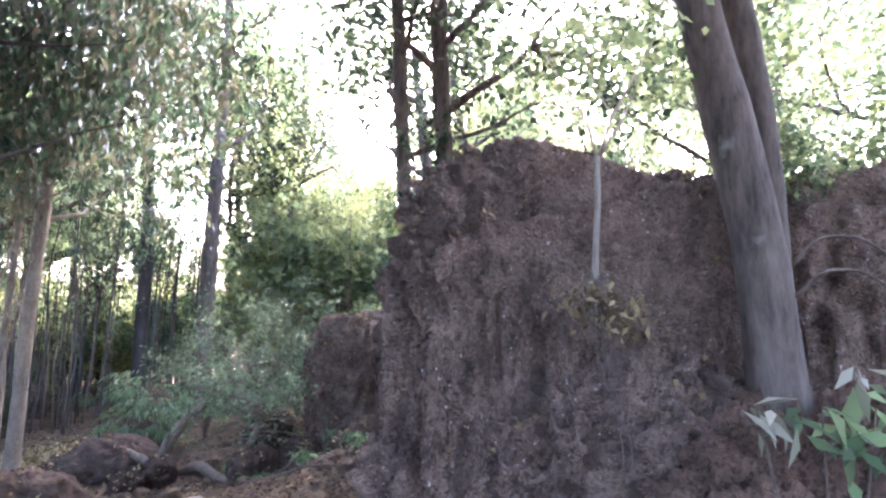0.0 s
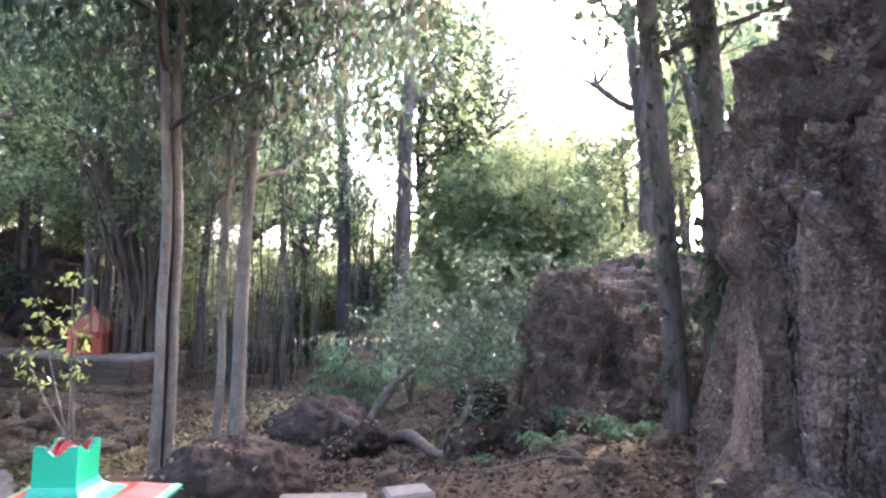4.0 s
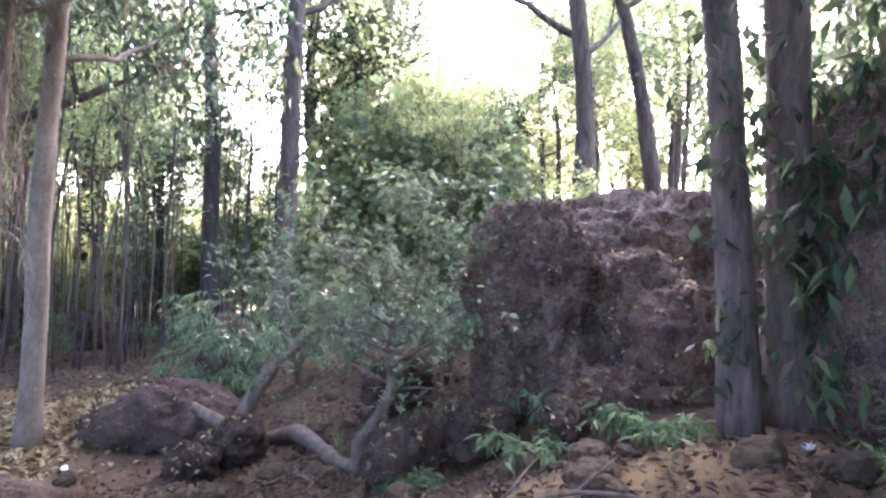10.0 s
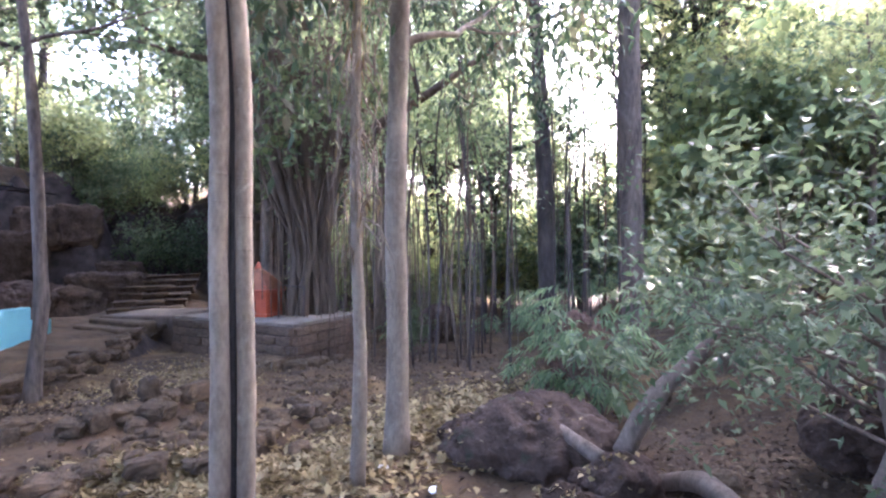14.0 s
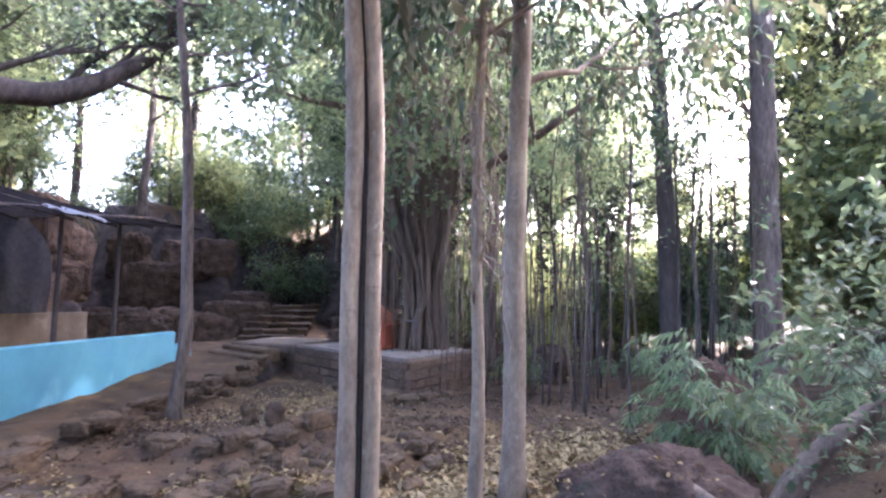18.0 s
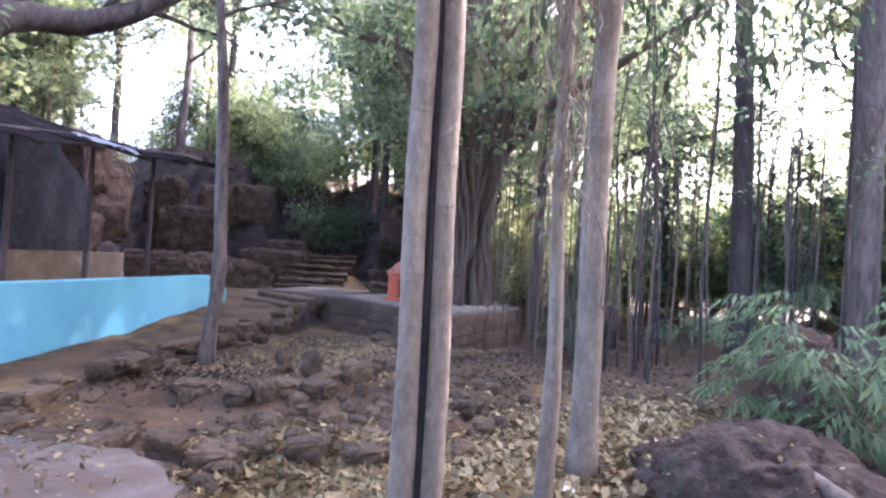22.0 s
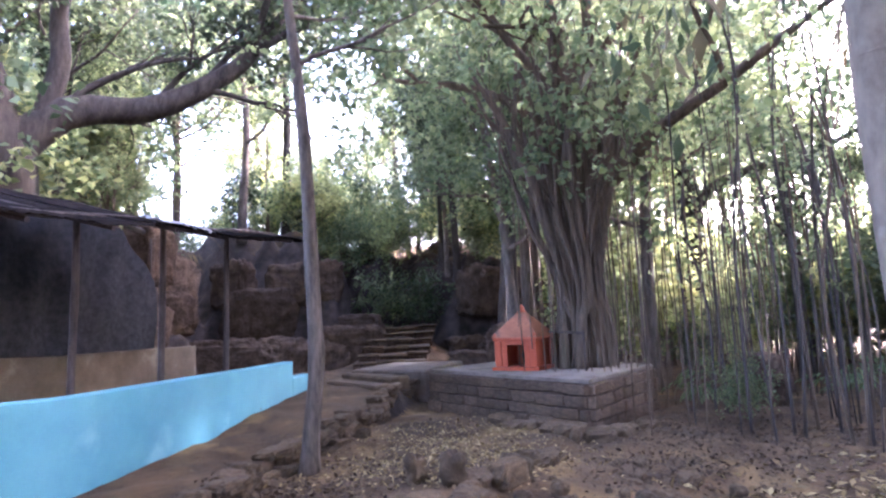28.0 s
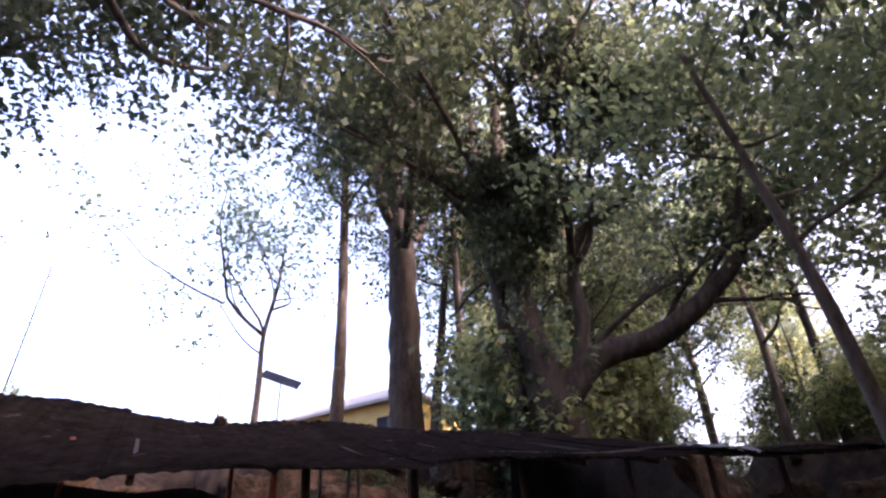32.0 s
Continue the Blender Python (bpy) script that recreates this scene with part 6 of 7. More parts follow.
# ---- undergrowth ----
bush = tree("bush", "leafy bush on a crooked root in the hollow", (-2.95, 9.25, gz(-2.95, 9.25) - 0.05), [(-0.25, -0.34, 0, 0.085), (-0.33, -0.24, 0.26, 0.06), (-0.16, -0.08, 0.5, 0.058), (-0.06, 0.06, 0.88, 0.05), (-0.14, 0.17, 1.1, 0.045), (0.0, 0.1, 1.6, 0.025)], None, M_DEAD, L_BUSH, "bush", seed=30)
bt = []
for k in range(18):
    a, b = limbs((-0.1, 0.1, 0.7 + 0.05 * k), (math.cos(k * 2.4) - 0.1, math.sin(k * 2.4) * 0.6, 0.25 + 0.03 * k), 1.2, 0.017, 900 + k, 2, 0.12, 0.4, 3, 4)
    part("limb", mesh("limb", *join(*a), smooth=True), M_DEAD, bush)
    bt += b
v, f = leaves(bt, 5200, 0.085, 0.13, 0.25, 91, 0.24, clump=9, flat=0.35)
part("crown", leaf_mesh("crown", v, f, L_BUSH), None, bush)
log = thing("fallen_log", "pale barkless log leaning out of the hollow", "log")
part("log", mesh("log", *tube([(-4.86, 9.99, -0.18), (-4.78, 10.04, 0.02), (-4.6, 10.15, 0.33), (-4.25, 10.36, 0.72), (-4.08, 10.48, 0.95)], [0.1, 0.092, 0.08, 0.072, 0.055], 10, 0.2, 6, step=0.1), smooth=True), M_DEAD, log)
root = thing("surface_root", "twisted grey root snaking across the hollow", "root")
part("root", mesh("root", *tube([(-4.75, 10.3, gz(-4.75, 10.3)), (-4.3, 10.2, gz(-4.3, 10.2) + 0.1), (-3.95, 9.85, gz(-3.95, 9.85) + 0.09), (-3.5, 9.2, gz(-3.5, 9.2) + 0.06), (-3.2, 8.92, gz(-3.2, 8.92) + 0.03)], [0.07, 0.085, 0.08, 0.07, 0.07], 10, 0.3, 8, step=0.08), smooth=True), M_DEAD, root)
part("root_arm", mesh("root_arm", *tube([(-3.25, 9.15, gz(-3.25, 9.15) + 0.03), (-3.05, 9.42, gz(-3.05, 9.42) + 0.07), (-2.7, 9.58, gz(-2.7, 9.58) + 0.06), (-2.45, 9.55, gz(-2.45, 9.55) + 0.02)], [0.06, 0.06, 0.055, 0.04], 10, 0.3, 9, step=0.08), smooth=True), M_DEAD, root)
part("side_limb", mesh("side_limb", *tube([(-4.93, 9.95, -0.3), (-5.2, 10.0, -0.2), (-5.5, 10.1, -0.1)], [0.08, 0.07, 0.05], 10, 0.2, 7, step=0.08), smooth=True), M_DEAD, log)
twig = thing("dead_branch", "forked dry branch lying on the leaves", "branch")
tw = [tube([(-2.3, 6.5, gz(-2.3, 6.5) + 0.2), (-2.0, 6.8, gz(-2, 6.8) + 0.06), (-1.6, 6.75, gz(-1.6, 6.75) + 0.08), (-1.2, 6.6, gz(-1.2, 6.6) + 0.05)], [0.008, 0.014, 0.012, 0.006], 6, step=0.1), tube([(-2.0, 6.8, gz(-2, 6.8) + 0.06), (-1.75, 7.1, gz(-1.75, 7.1) + 0.2)], [0.01, 0.004], 5), tube([(-1.6, 6.75, gz(-1.6, 6.75) + 0.08), (-1.35, 7.0, gz(-1.35, 7) + 0.15)], [0.009, 0.004], 5)]
part("branch", mesh("branch", *join(*tw), smooth=True), M_DEAD, twig)


def fern(name, label, at, fronds, length, seed, material=None, lift=0.9, leaflet=0.09, per=6):
    r = np.random.RandomState(seed)
    root_ob = thing(name, label, "fern", pose(*at))
    st, v4 = [], []
    for k in range(fronds):
        a = k * 2.4 + r.rand()
        L = length * r.uniform(0.7, 1.1)
        t = np.linspace(0, 1, 9)
        pts = np.stack([np.cos(a) * L * t, np.sin(a) * L * t, L * lift * (t - 0.75 * t**2)], 1)
        st.append(tube(pts, np.linspace(0.008, 0.003, 9), 4))
        for i in range(2, 9):
            v4 += [pts[i]] * per
    for q in st:
        part("stem", mesh("stem", *q), material or L_FERN, root_ob)
    v, f = leaves(np.array(v4), len(v4), leaflet, leaflet * 0.25, 0.6, seed, 0.12, flat=0.3)
    part("fronds", leaf_mesh("fronds", v, f, material or L_FERN), None, root_ob)
    return root_ob


def spray_shrub(label, at, height, reach, stems, seed, material, leaflet=0.2):
    """A shrub of arching stems, each ending in sprays of long drooping leaflets."""
    r = np.random.RandomState(seed)
    root_ob = thing("leafy_shrub", label, "shrub", pose(*at), "leafy shrubs")
    v4, n = [], 0
    for k in range(stems):
        a, L, h = k * 2.4 + r.rand(), reach * r.uniform(0.35, 1.0), height * r.uniform(0.4, 1.0)
        t = np.linspace(0, 1, 7)
        pts = np.stack([np.cos(a) * L * t**1.4, np.sin(a) * L * t**1.4, h * (1.35 * t - 0.35 * t**3)], 1)
        part("stem", mesh("stem", *tube(pts, np.linspace(0.012, 0.004, 7), 5), smooth=True), M_DEAD, root_ob)
        for i in (4, 5, 6):
            b = a + r.normal() * 0.8
            for q in range(9):
                side, u = (-1 if q % 2 else 1), q / 8
                c = pts[i] + np.array([np.cos(b), np.sin(b), 0.12 - 0.45 * u]) * u * 0.3
                yaw, dip = b + side * (1.15 - 0.75 * u) + r.normal() * 0.12, -0.35 - 0.45 * u + r.normal() * 0.15
                d = np.array([np.cos(yaw) * np.cos(dip), np.sin(yaw) * np.cos(dip), np.sin(dip)])
                sd = np.cross(d, [0, 0, 1.0])
                sd /= np.linalg.norm(sd)
                ln = leaflet * r.uniform(0.75, 1.15)
                v4 += [c, c + d * ln * 0.42 + sd * ln * 0.12, c + d * ln + [0, 0, -0.12 * ln], c + d * ln * 0.42 - sd * ln * 0.12]
                n += 1
    part("foliage", leaf_mesh("foliage", np.array(v4), np.arange(4 * n).reshape(-1, 4), material), None, root_ob)
    return root_ob


for k, (x, y, h, w, n, mt) in enumerate(((-5.75, 11.75, 1.25, 0.6, 15, L_FERN), (-6.3, 12.3, 1.7, 0.7, 17, L_FERN), (-5.2, 12.6, 1.5, 0.8, 14, L_FERN), (-7.0, 12.9, 1.0, 0.7, 12, L_FERN), (-4.3, 12.6, 1.3, 0.8, 13, L_BUSH), (-3.5, 12.0, 1.2, 0.8, 13, L_BUSH), (-4.9, 14.3, 1.6, 0.9, 14, L_FERN), (-3.0, 13.4, 1.5, 0.9, 14, L_BUSH), (-7.6, 14.4, 1.1, 0.8, 12, L_FERN), (-2.7, 11.2, 1.5, 0.6, 12, L_BUSH), (-5.9, 16.2, 1.7, 1.0, 14, L_FERN), (-9.6, 16.0, 1.1, 0.9, 12, L_FERN), (-8.3, 17.6, 1.4, 0.9, 14, L_FERN), (-11.9, 15.6, 0.9, 0.7, 10, L_FERN))):
    spray_shrub("green shrub with sprays of long drooping leaflets", (x, y, gz(x, y) - 0.05), h, w, n, 600 + k, mt)
for k, (x, y, L) in enumerate(((-1.35, 8.6, 0.5), (-1.75, 8.0, 0.36), (-1.0, 7.7, 0.34), (-2.6, 8.0, 0.25), (0.1, 6.9, 0.36))):
    fern("fern", "small bluish-green fern among dry leaves", (x, y, gz(x, y)), 7, L, 10 + k, None, 1.5, 0.13)
white = thing("fallen_flower", "small white blossom lying on the leaves", "flower", pose(-0.35, 7.1, gz(-0.35, 7.1) + 0.03))
v, f = leaves([(0, 0, 0)], 12, 0.04, 0.01, -0.4, 3, 0.3)
part("petals", leaf_mesh("petals", v, f, M_WHITE), None, white)
yel = thing("flower_garland", "small heap of yellow marigold petals", "flower", pose(-4.25, 6.75, gz(-4.25, 6.75) + 0.06))
v, f = leaves([(0, 0, 0), (0.04, 0.03, 0)], 60, 0.04, 0.04, 0, 4, 0.4)
part("petals", leaf_mesh("petals", v, f, M_YELLOWF), None, yel)

# clods and broken roots strewn in the hollow
CLOD = [mesh("clod", *boulder(1, 1, 0.7, 210 + k, 8, 2.6, 0.2, 1.8)) for k in range(5)]
for me in CLOD:
    me.materials.append(M_STONE)
gr = random.Random(15)
for k in range(250):
    x, y = (gr.gauss(-3.8, 1.0), gr.gauss(9.0, 1.1)) if k < 70 else (gr.gauss(-1.2, 0.9), gr.gauss(6.6, 0.8)) if k < 100 else (gr.gauss(-9.5, 0.6), gr.gauss(8.0, 1.3))
    if x < -10.5:
        continue
    sz = 0.07 + 0.24 * gr.random() ** 2
    tagged(new("clod", CLOD[gr.randrange(5)]), "brown clod of earth on the leaf litter", "clod", "clods of earth").matrix_basis = pose(x, y, gz(x, y) - sz * 0.2, gr.uniform(-15, 15), gr.uniform(-15, 15), gr.uniform(0, 360)) @ Matrix.Scale(sz, 4)
for k in range(14):
    x, y, a = gr.gauss(-3.9, 0.8), gr.gauss(8.8, 0.9), gr.uniform(0, 6.28)
    pts = []
    for j in range(7):
        pts.append((x, y, gz(x, y) + 0.02 + 0.03 * (j % 2)))
        a += gr.uniform(-0.5, 0.5)
        x, y = x + 0.16 * math.cos(a), y + 0.16 * math.sin(a)
    r0 = gr.uniform(0.008, 0.022)
    tagged(part("surface_root", mesh("surface_root", *tube(pts, np.linspace(r0, r0 * 0.4, 7), 6, 0.15, k, step=0.08), smooth=True), M_DEAD), "thin dry root lying in the hollow", "root", "thin surface roots")

# a clump of grass
tuft = thing("grass_clump", "clump of narrow green grass blades in the hollow", "grass", pose(-3.62, 9.59, gz(-3.62, 9.59)))
for j in range(16):
    a, h, r0 = gr.uniform(0, 6.28), gr.uniform(0.16, 0.32), gr.uniform(0.02, 0.1)
    part("blade", mesh("blade", *tube([(0, 0, -0.02), (r0 * 0.4 * math.cos(a), r0 * 0.4 * math.sin(a), h * 0.6), (r0 * math.cos(a), r0 * math.sin(a), h)], [0.004, 0.004, 0.001], 5, step=0.05)), L_FERN, tuft)

# scraps of paper and plastic
for k, (x, y) in enumerate(((-11.0, 5.55), (-8.55, 6.98), (-6.45, 8.6), (-8.75, 7.15), (-6.9, 9.2), (-6.2, 9.1))):
    v, f = boulder(0.16, 0.11, 0.045, 240 + k, 9, 2.0, 0.5, 9.0, grit=0.05)
    tagged(part("paper_scrap", mesh("paper_scrap", v, f), M_WHITE, m=pose(x, y, gz(x, y) + 0.012, 0, 0, 60 * k)), "crumpled white scrap of paper on the ground", "litter", "scraps of litter")

# ivy over the rock and the two trunks
ivy = thing("ivy", "broad-leaved ivy hanging over rock and trunks", "climber", pose(0, 0, 0))
ir = np.random.RandomState(44)
ivy_rock = [o for o in scene.objects if o.get("label", "") == "ivy-covered dark laterite wall"][0]
rv = np.array([(ivy_rock.matrix_basis @ q.co)[:] for q in ivy_rock.data.vertices])
rv = rv[(rv[:, 1] < 8.3) & (rv[:, 2] > 0.4) & (rv[:, 0] > 0.32)]
an = np.array([(ir.uniform(0.25, 1.7), ir.uniform(7.0, 7.8), ir.uniform(2.6, 3.5)) for k in range(90)] + [tuple(rv[k] - [0.03, 0.06, 0]) for k in ir.choice(len(rv), 760)] + [(0.12 + ir.normal() * 0.1, 7.7 + ir.normal() * 0.1, ir.uniform(0.6, 2.4)) for k in range(30)])
v, f = leaves(an, 11000, 0.155, 0.13, 1.0, 45, 0.2, flat=0.5)
part("foliage", leaf_mesh("foliage", v, f, L_HANG), None, ivy)
for k, (x, y, dx, z0, z1, n) in enumerate(((-0.5, 7.67, -0.1, 0.5, 4.6, 330), (-0.05, 7.95, -0.05, 0.4, 4.8, 480))):
    zs = ir.uniform(z0, z1, 160)
    at = np.stack([x + dx * zs / 3 + ir.normal(size=160) * 0.13, y - 0.08 + ir.normal(size=160) * 0.1, zs + 0.3], 1)
    v, f = leaves(at, n, 0.12, 0.07, 0.9, 148 + k, 0.24, flat=0.5)
    part("climbing_leaves", leaf_mesh("climbing_leaves", v, f, L_DARK), None, ivy, "leaves climbing a grey trunk")
v, f = leaves(an[ir.choice(len(an), 150)] - [0.1, 0.16, 0], 1700, 0.16, 0.1, 1.2, 47, 0.15, flat=0.4)
part("large_leaves", leaf_mesh("large_leaves", v, f, L_FERN), None, ivy, "large drooping ivy leaves")
vn = [tube([(x, 6.8, 3.0), (x + 0.05, 6.75, 1.8), (x - 0.05, 6.8, 0.5)], [0.01, 0.012, 0.012], 5, step=0.3) for x in (0.1, 0.4, 0.8, 1.1)]
part("vines", mesh("vines", *join(*vn)), M_BARK, ivy)
near = thing("pale_leaf_shrub", "shrub with large pale leaves at the outcrop's foot", "shrub", pose(1.72, 2.75, 1.12))
v, f = leaves([(0.0, 0, 0.3), (0.25, 0, 0.34), (0.4, 0.05, 0.42), (0.1, -0.05, 0.2), (0.35, 0, 0.2)], 62, 0.17, 0.1, 0.25, 46, 0.19)
part("foliage", leaf_mesh("foliage", v, f, L_FERN), None, near, "broad fresh green leaves")
v, f = leaves([(-0.3, 0, 0.36), (-0.24, -0.03, 0.32), (0.18, 0, 0.56)], 16, 0.17, 0.04, 0.7, 49, 0.16)
part("withered_leaves", leaf_mesh("withered_leaves", v, f, L_PALE), None, near, "withered straw-pale hanging leaves")
for x in (-0.3, 0, 0.25, 0.45):
    part("stem", mesh("stem", *tube([(0.1, 0.1, -0.9), (x * 0.6, 0.02, -0.2), (x, 0, 0.38)], [0.01, 0.007, 0.004], 5, step=0.2)), M_DEAD, near)

arch = thing("bent_twig", "pale leafless twig arching from the grey tree", "twig")
for k, q in enumerate((0.0, 0.22)):
    part("twig", mesh("twig", *tube([(2.25, 3.75, 2.3 - q), (2.42, 3.7, 2.46 - q), (2.6, 3.65, 2.46 - q), (2.8, 3.55, 2.25 - q), (3.0, 3.4, 1.9 - q)], [0.012, 0.011, 0.01, 0.008, 0.004], 6, step=0.06), smooth=True), M_DEAD, arch)

# ---- the forest ----
fr2 = random.Random(77)
VAR = []
for k, (mt, bk, n, sz) in enumerate(((L_MID, M_BARK, 7000, 0.17), (L_DARK, M_DARK_BARK, 7500, 0.18), (L_YEL, M_BARK, 6000, 0.16), (L_MID, M_DARK_BARK, 7000, 0.18))):
    VAR.append(tree("forest_tree", "slender forest tree with a high leafy crown", (-30 - 4 * k, 45, gz(-30 - 4 * k, 45)), [(0, 0, 0, 0.24), (0, 0, 1, 0.17), (0.2 * (k - 1), 0.1, 5, 0.14), (0.3 * (k - 1), -0.2, 9, 0.1), (0.2, 0.3, 13, 0.04)], dict(z0=4.0 + 0.5 * k, z1=12.5, reach=3.8, limbs=10, leaves=n, size=sz, spread=0.55, clump=34), bk, mt, group="forest trees", seed=60 + k))
SHR = []
for k, (mt, n) in enumerate(((L_YEL, 1900), (L_MID, 2000), (L_YEL, 1700), (L_BUSH, 1900))):
    SHR.append(tree("shrub", "dense backlit undergrowth shrub", (-26 - 3 * k, 40, gz(-26 - 3 * k, 40)), [(0, 0, 0, 0.05), (0.05, 0, 1, 0.04), (0.1, 0.1, 2.6, 0.02), (0.2, 0.1, 3.8, 0.01)], dict(fused=True, z0=0.5, z1=3.6, reach=1.9, limbs=10, leaves=n, size=0.2, spread=0.5, up=0.9, clump=13), M_BARK, mt, "shrub", "undergrowth shrubs", seed=80 + k))


def free(x, y, tall):
    s, b = (x - SH_O[0]) * SH_A[0] + (y - SH_O[1]) * SH_A[1], (x - SH_O[0]) * SH_B[0] + (y - SH_O[1]) * SH_B[1]
    if -3.5 < s < 15 and -7 < b < (8 if tall else 6.2):
        return False
    if not tall and x > -11.5 and y < 18.5 or x > -13.5 and y < 13.5 or x > -17 and y < 15.2:
        return False
    w, l = (x + 5.9) * -0.866 + (y - 5.6) * 0.5, (x + 5.9) * 0.5 + (y - 5.6) * 0.866
    if w < 19.5 and -2 < l < 2:
        return False
    az = math.degrees(math.atan2(-(x + 1.8), y - 3.5))
    if tall and (0 < az < 13 or -36 < az < 1 and math.hypot(x + 1.8, y - 3.5) < 26):
        return False
    az = math.degrees(math.atan2(-(x + 4), y - 6))
    if tall and 22 < az < 43 and math.hypot(x + 4, y - 6) > 13 or -12 < az < 52 and math.hypot(x + 4, y - 6) > 27:
        return False
    if not tall and x > -2.5 and y < 27:
        return False
    if not tall and 10 < az < 56 and math.hypot(x + 4, y - 6) < 21:
        return False
    if not tall and 12 < w < 22 and -9 < l < 4:
        return False
    az3 = math.degrees(math.atan2(-(x + 4), y - 5.46))
    if tall and (62.5 < az3 < 70.5 or 16.5 < az3 < 23):
        return False
    az2 = math.degrees(math.atan2(-(x + 6), y - 5.5))
    if az2 > 101:
        return False
    return True


made = 0
spots = []
while made < 42:
    a, d = fr2.uniform(-48, 112), fr2.uniform(12, 46)
    x, y = -4 - d * math.sin(radians(a)), 7 + d * math.cos(radians(a))
    if not free(x, y, True) or any(math.hypot(x - p, y - q) < 1.9 for p, q in spots):
        continue
    spots.append((x, y))
    sc = fr2.uniform(0.75, 1.25)
    q = fr2.randrange(4)
    copy_thing(VAR[1 if a > 78 and q == 2 else q], pose(x, y, gz(x, y) - 0.1, fr2.uniform(-3, 3), fr2.uniform(-3, 3), fr2.uniform(0, 360)) @ Matrix.Scale(sc, 4))
    made += 1
made = 0
while made < 80:
    a, d = fr2.uniform(-45, 112), fr2.uniform(8, 34) if made > 50 else fr2.uniform(8, 20)
    x, y = -4 - d * math.sin(radians(a)), 7 + d * math.cos(radians(a))
    if not free(x, y, False):
        continue
    sc = fr2.uniform(0.6, 1.3)
    copy_thing(SHR[fr2.randrange(4)], pose(x, y, gz(x, y) - 0.05, 0, 0, fr2.uniform(0, 360)) @ Matrix.Scale(sc, 4))
    made += 1
for k, (x, y, sc, q) in enumerate(((5.0, 9.5, 0.8, 0), (7.5, 8.0, 0.9, 2), (9.5, 11, 1.0, 0), (10, 17, 1.1, 0))):
    copy_thing(VAR[q], pose(x, y, gz(x, y) - 0.1, 0, 0, 70 * k) @ Matrix.Scale(sc, 4))
for k, (x, y, z, sc) in enumerate(((2.9, 5.2, 2.6, 0.3), (4.8, 6.0, 2.6, 0.45), (6.6, 5.2, 0.8, 0.8))):
    copy_thing(SHR[1], pose(x, y, z, 0, 0, 80 * k) @ Matrix.Scale(sc, 4))
# growth along the top of the banks, and unseen trees added behind the walker
for k in range(44):
    if k < 24:
        x, y, _ = shed(fr2.uniform(-7, 1.5), fr2.uniform(7.8, 12))
    else:
        w, l = fr2.uniform(20.5, 26), fr2.uniform(-7, 6)
        x, y = -5.9 - 0.866 * w + 0.5 * l, 5.6 + 0.5 * w + 0.866 * l
    if math.degrees(math.atan2(-(x + 6), y - 5.5)) > 90:
        continue
    q, sc = (SHR, fr2.uniform(0.4, 0.75)) if k % 3 == 0 or 62 < math.degrees(math.atan2(-(x + 4), y - 5.46)) < 71 else (VAR, fr2.uniform(0.3, 0.6))
    copy_thing(q[fr2.randrange(4)], pose(x, y, gz(x, y) - 0.1, 0, 0, fr2.uniform(0, 360)) @ Matrix.Scale(sc, 4))
for k in range(30):
    w, l = 22.3 + 5 * fr2.random(), -9 + 15 * (k + fr2.random()) / 30
    x, y = -5.9 - 0.866 * w + 0.5 * l, 5.6 + 0.5 * w + 0.866 * l
    copy_thing(SHR[(1, 0, 3)[k % 3]], pose(x, y, gz(x, y) - 0.1, 0, 0, 61 * k) @ Matrix.Scale(fr2.uniform(0.4, 0.8), 4))
for k in range(3):
    w, l = 25 + 4 * fr2.random(), -4 + 10 * (k + fr2.random()) / 3
    x, y = -5.9 - 0.866 * w + 0.5 * l, 5.6 + 0.5 * w + 0.866 * l
    if math.degrees(math.atan2(-(x + 6), y - 5.5)) > 90:
        continue
    copy_thing(VAR[(0, 3, 2)[k % 3]], pose(x, y, gz(x, y) - 0.1, 0, 0, 61 * k) @ Matrix.Scale(fr2.uniform(0.7, 1.0), 4))
# out-of-view forest trees, added only to hold back light from the open sky
for k, (x, y, sc) in enumerate(((-3.4, -1.0, 1.0), (1.6, -3.2, 1.1), (-1.2, -6, 1.1), (-5.6, -5.5, 1.0), (4.6, -1.5, 1.1), (7, 2.0, 1.1), (5.5, -6, 1.2), (-3, -10, 1.2), (9, -3, 1.2))):
    copy_thing(VAR[(1, 3, 0, 1)[k % 4]], pose(x, y, gz(x, y) - 0.1, 0, 0, 47 * k) @ Matrix.Scale(sc, 4))
for k, (s, b, sc) in enumerate(((-3, 9, 1.0), (-1.5, 11.5, 1.1), (0.5, 14, 1.2), (-5, 12, 1.0), (-6.5, 9.5, 0.9))):
    x, y, _ = shed(s, b)
    copy_thing(VAR[(1, 0, 3, 1)[k % 4]], pose(x, y, gz(x, y) - 0.1, 0, 0, 61 * k) @ Matrix.Scale(sc, 4))
# sunlit growth beyond the thicket, and scrub on top of the ridge
for k in range(46):
    a, d = radians(fr2.uniform(-16, 56)), fr2.uniform(24, 36)
    x, y = -4 - d * math.sin(a), 6 + d * math.cos(a)
    copy_thing(SHR[(0, 2)[k % 2]], pose(x, y, gz(x, y) - 0.1, 0, 0, 83 * k) @ Matrix.Scale(fr2.uniform(0.6, 1.15), 4))
for k, (x, y, sc) in enumerate(((-0.8, 12.2, 0.3), (1.2, 11.8, 0.34), (-1.9, 13.6, 0.34), (2.2, 11.2, 0.4) )):
    copy_thing(SHR[(0, 2, 1)[k % 3]], pose(x, y, max(gz(x, y), 1.7 if y < 12.6 else 0) - 0.15, 0, 0, 83 * k) @ Matrix.Scale(sc, 4))
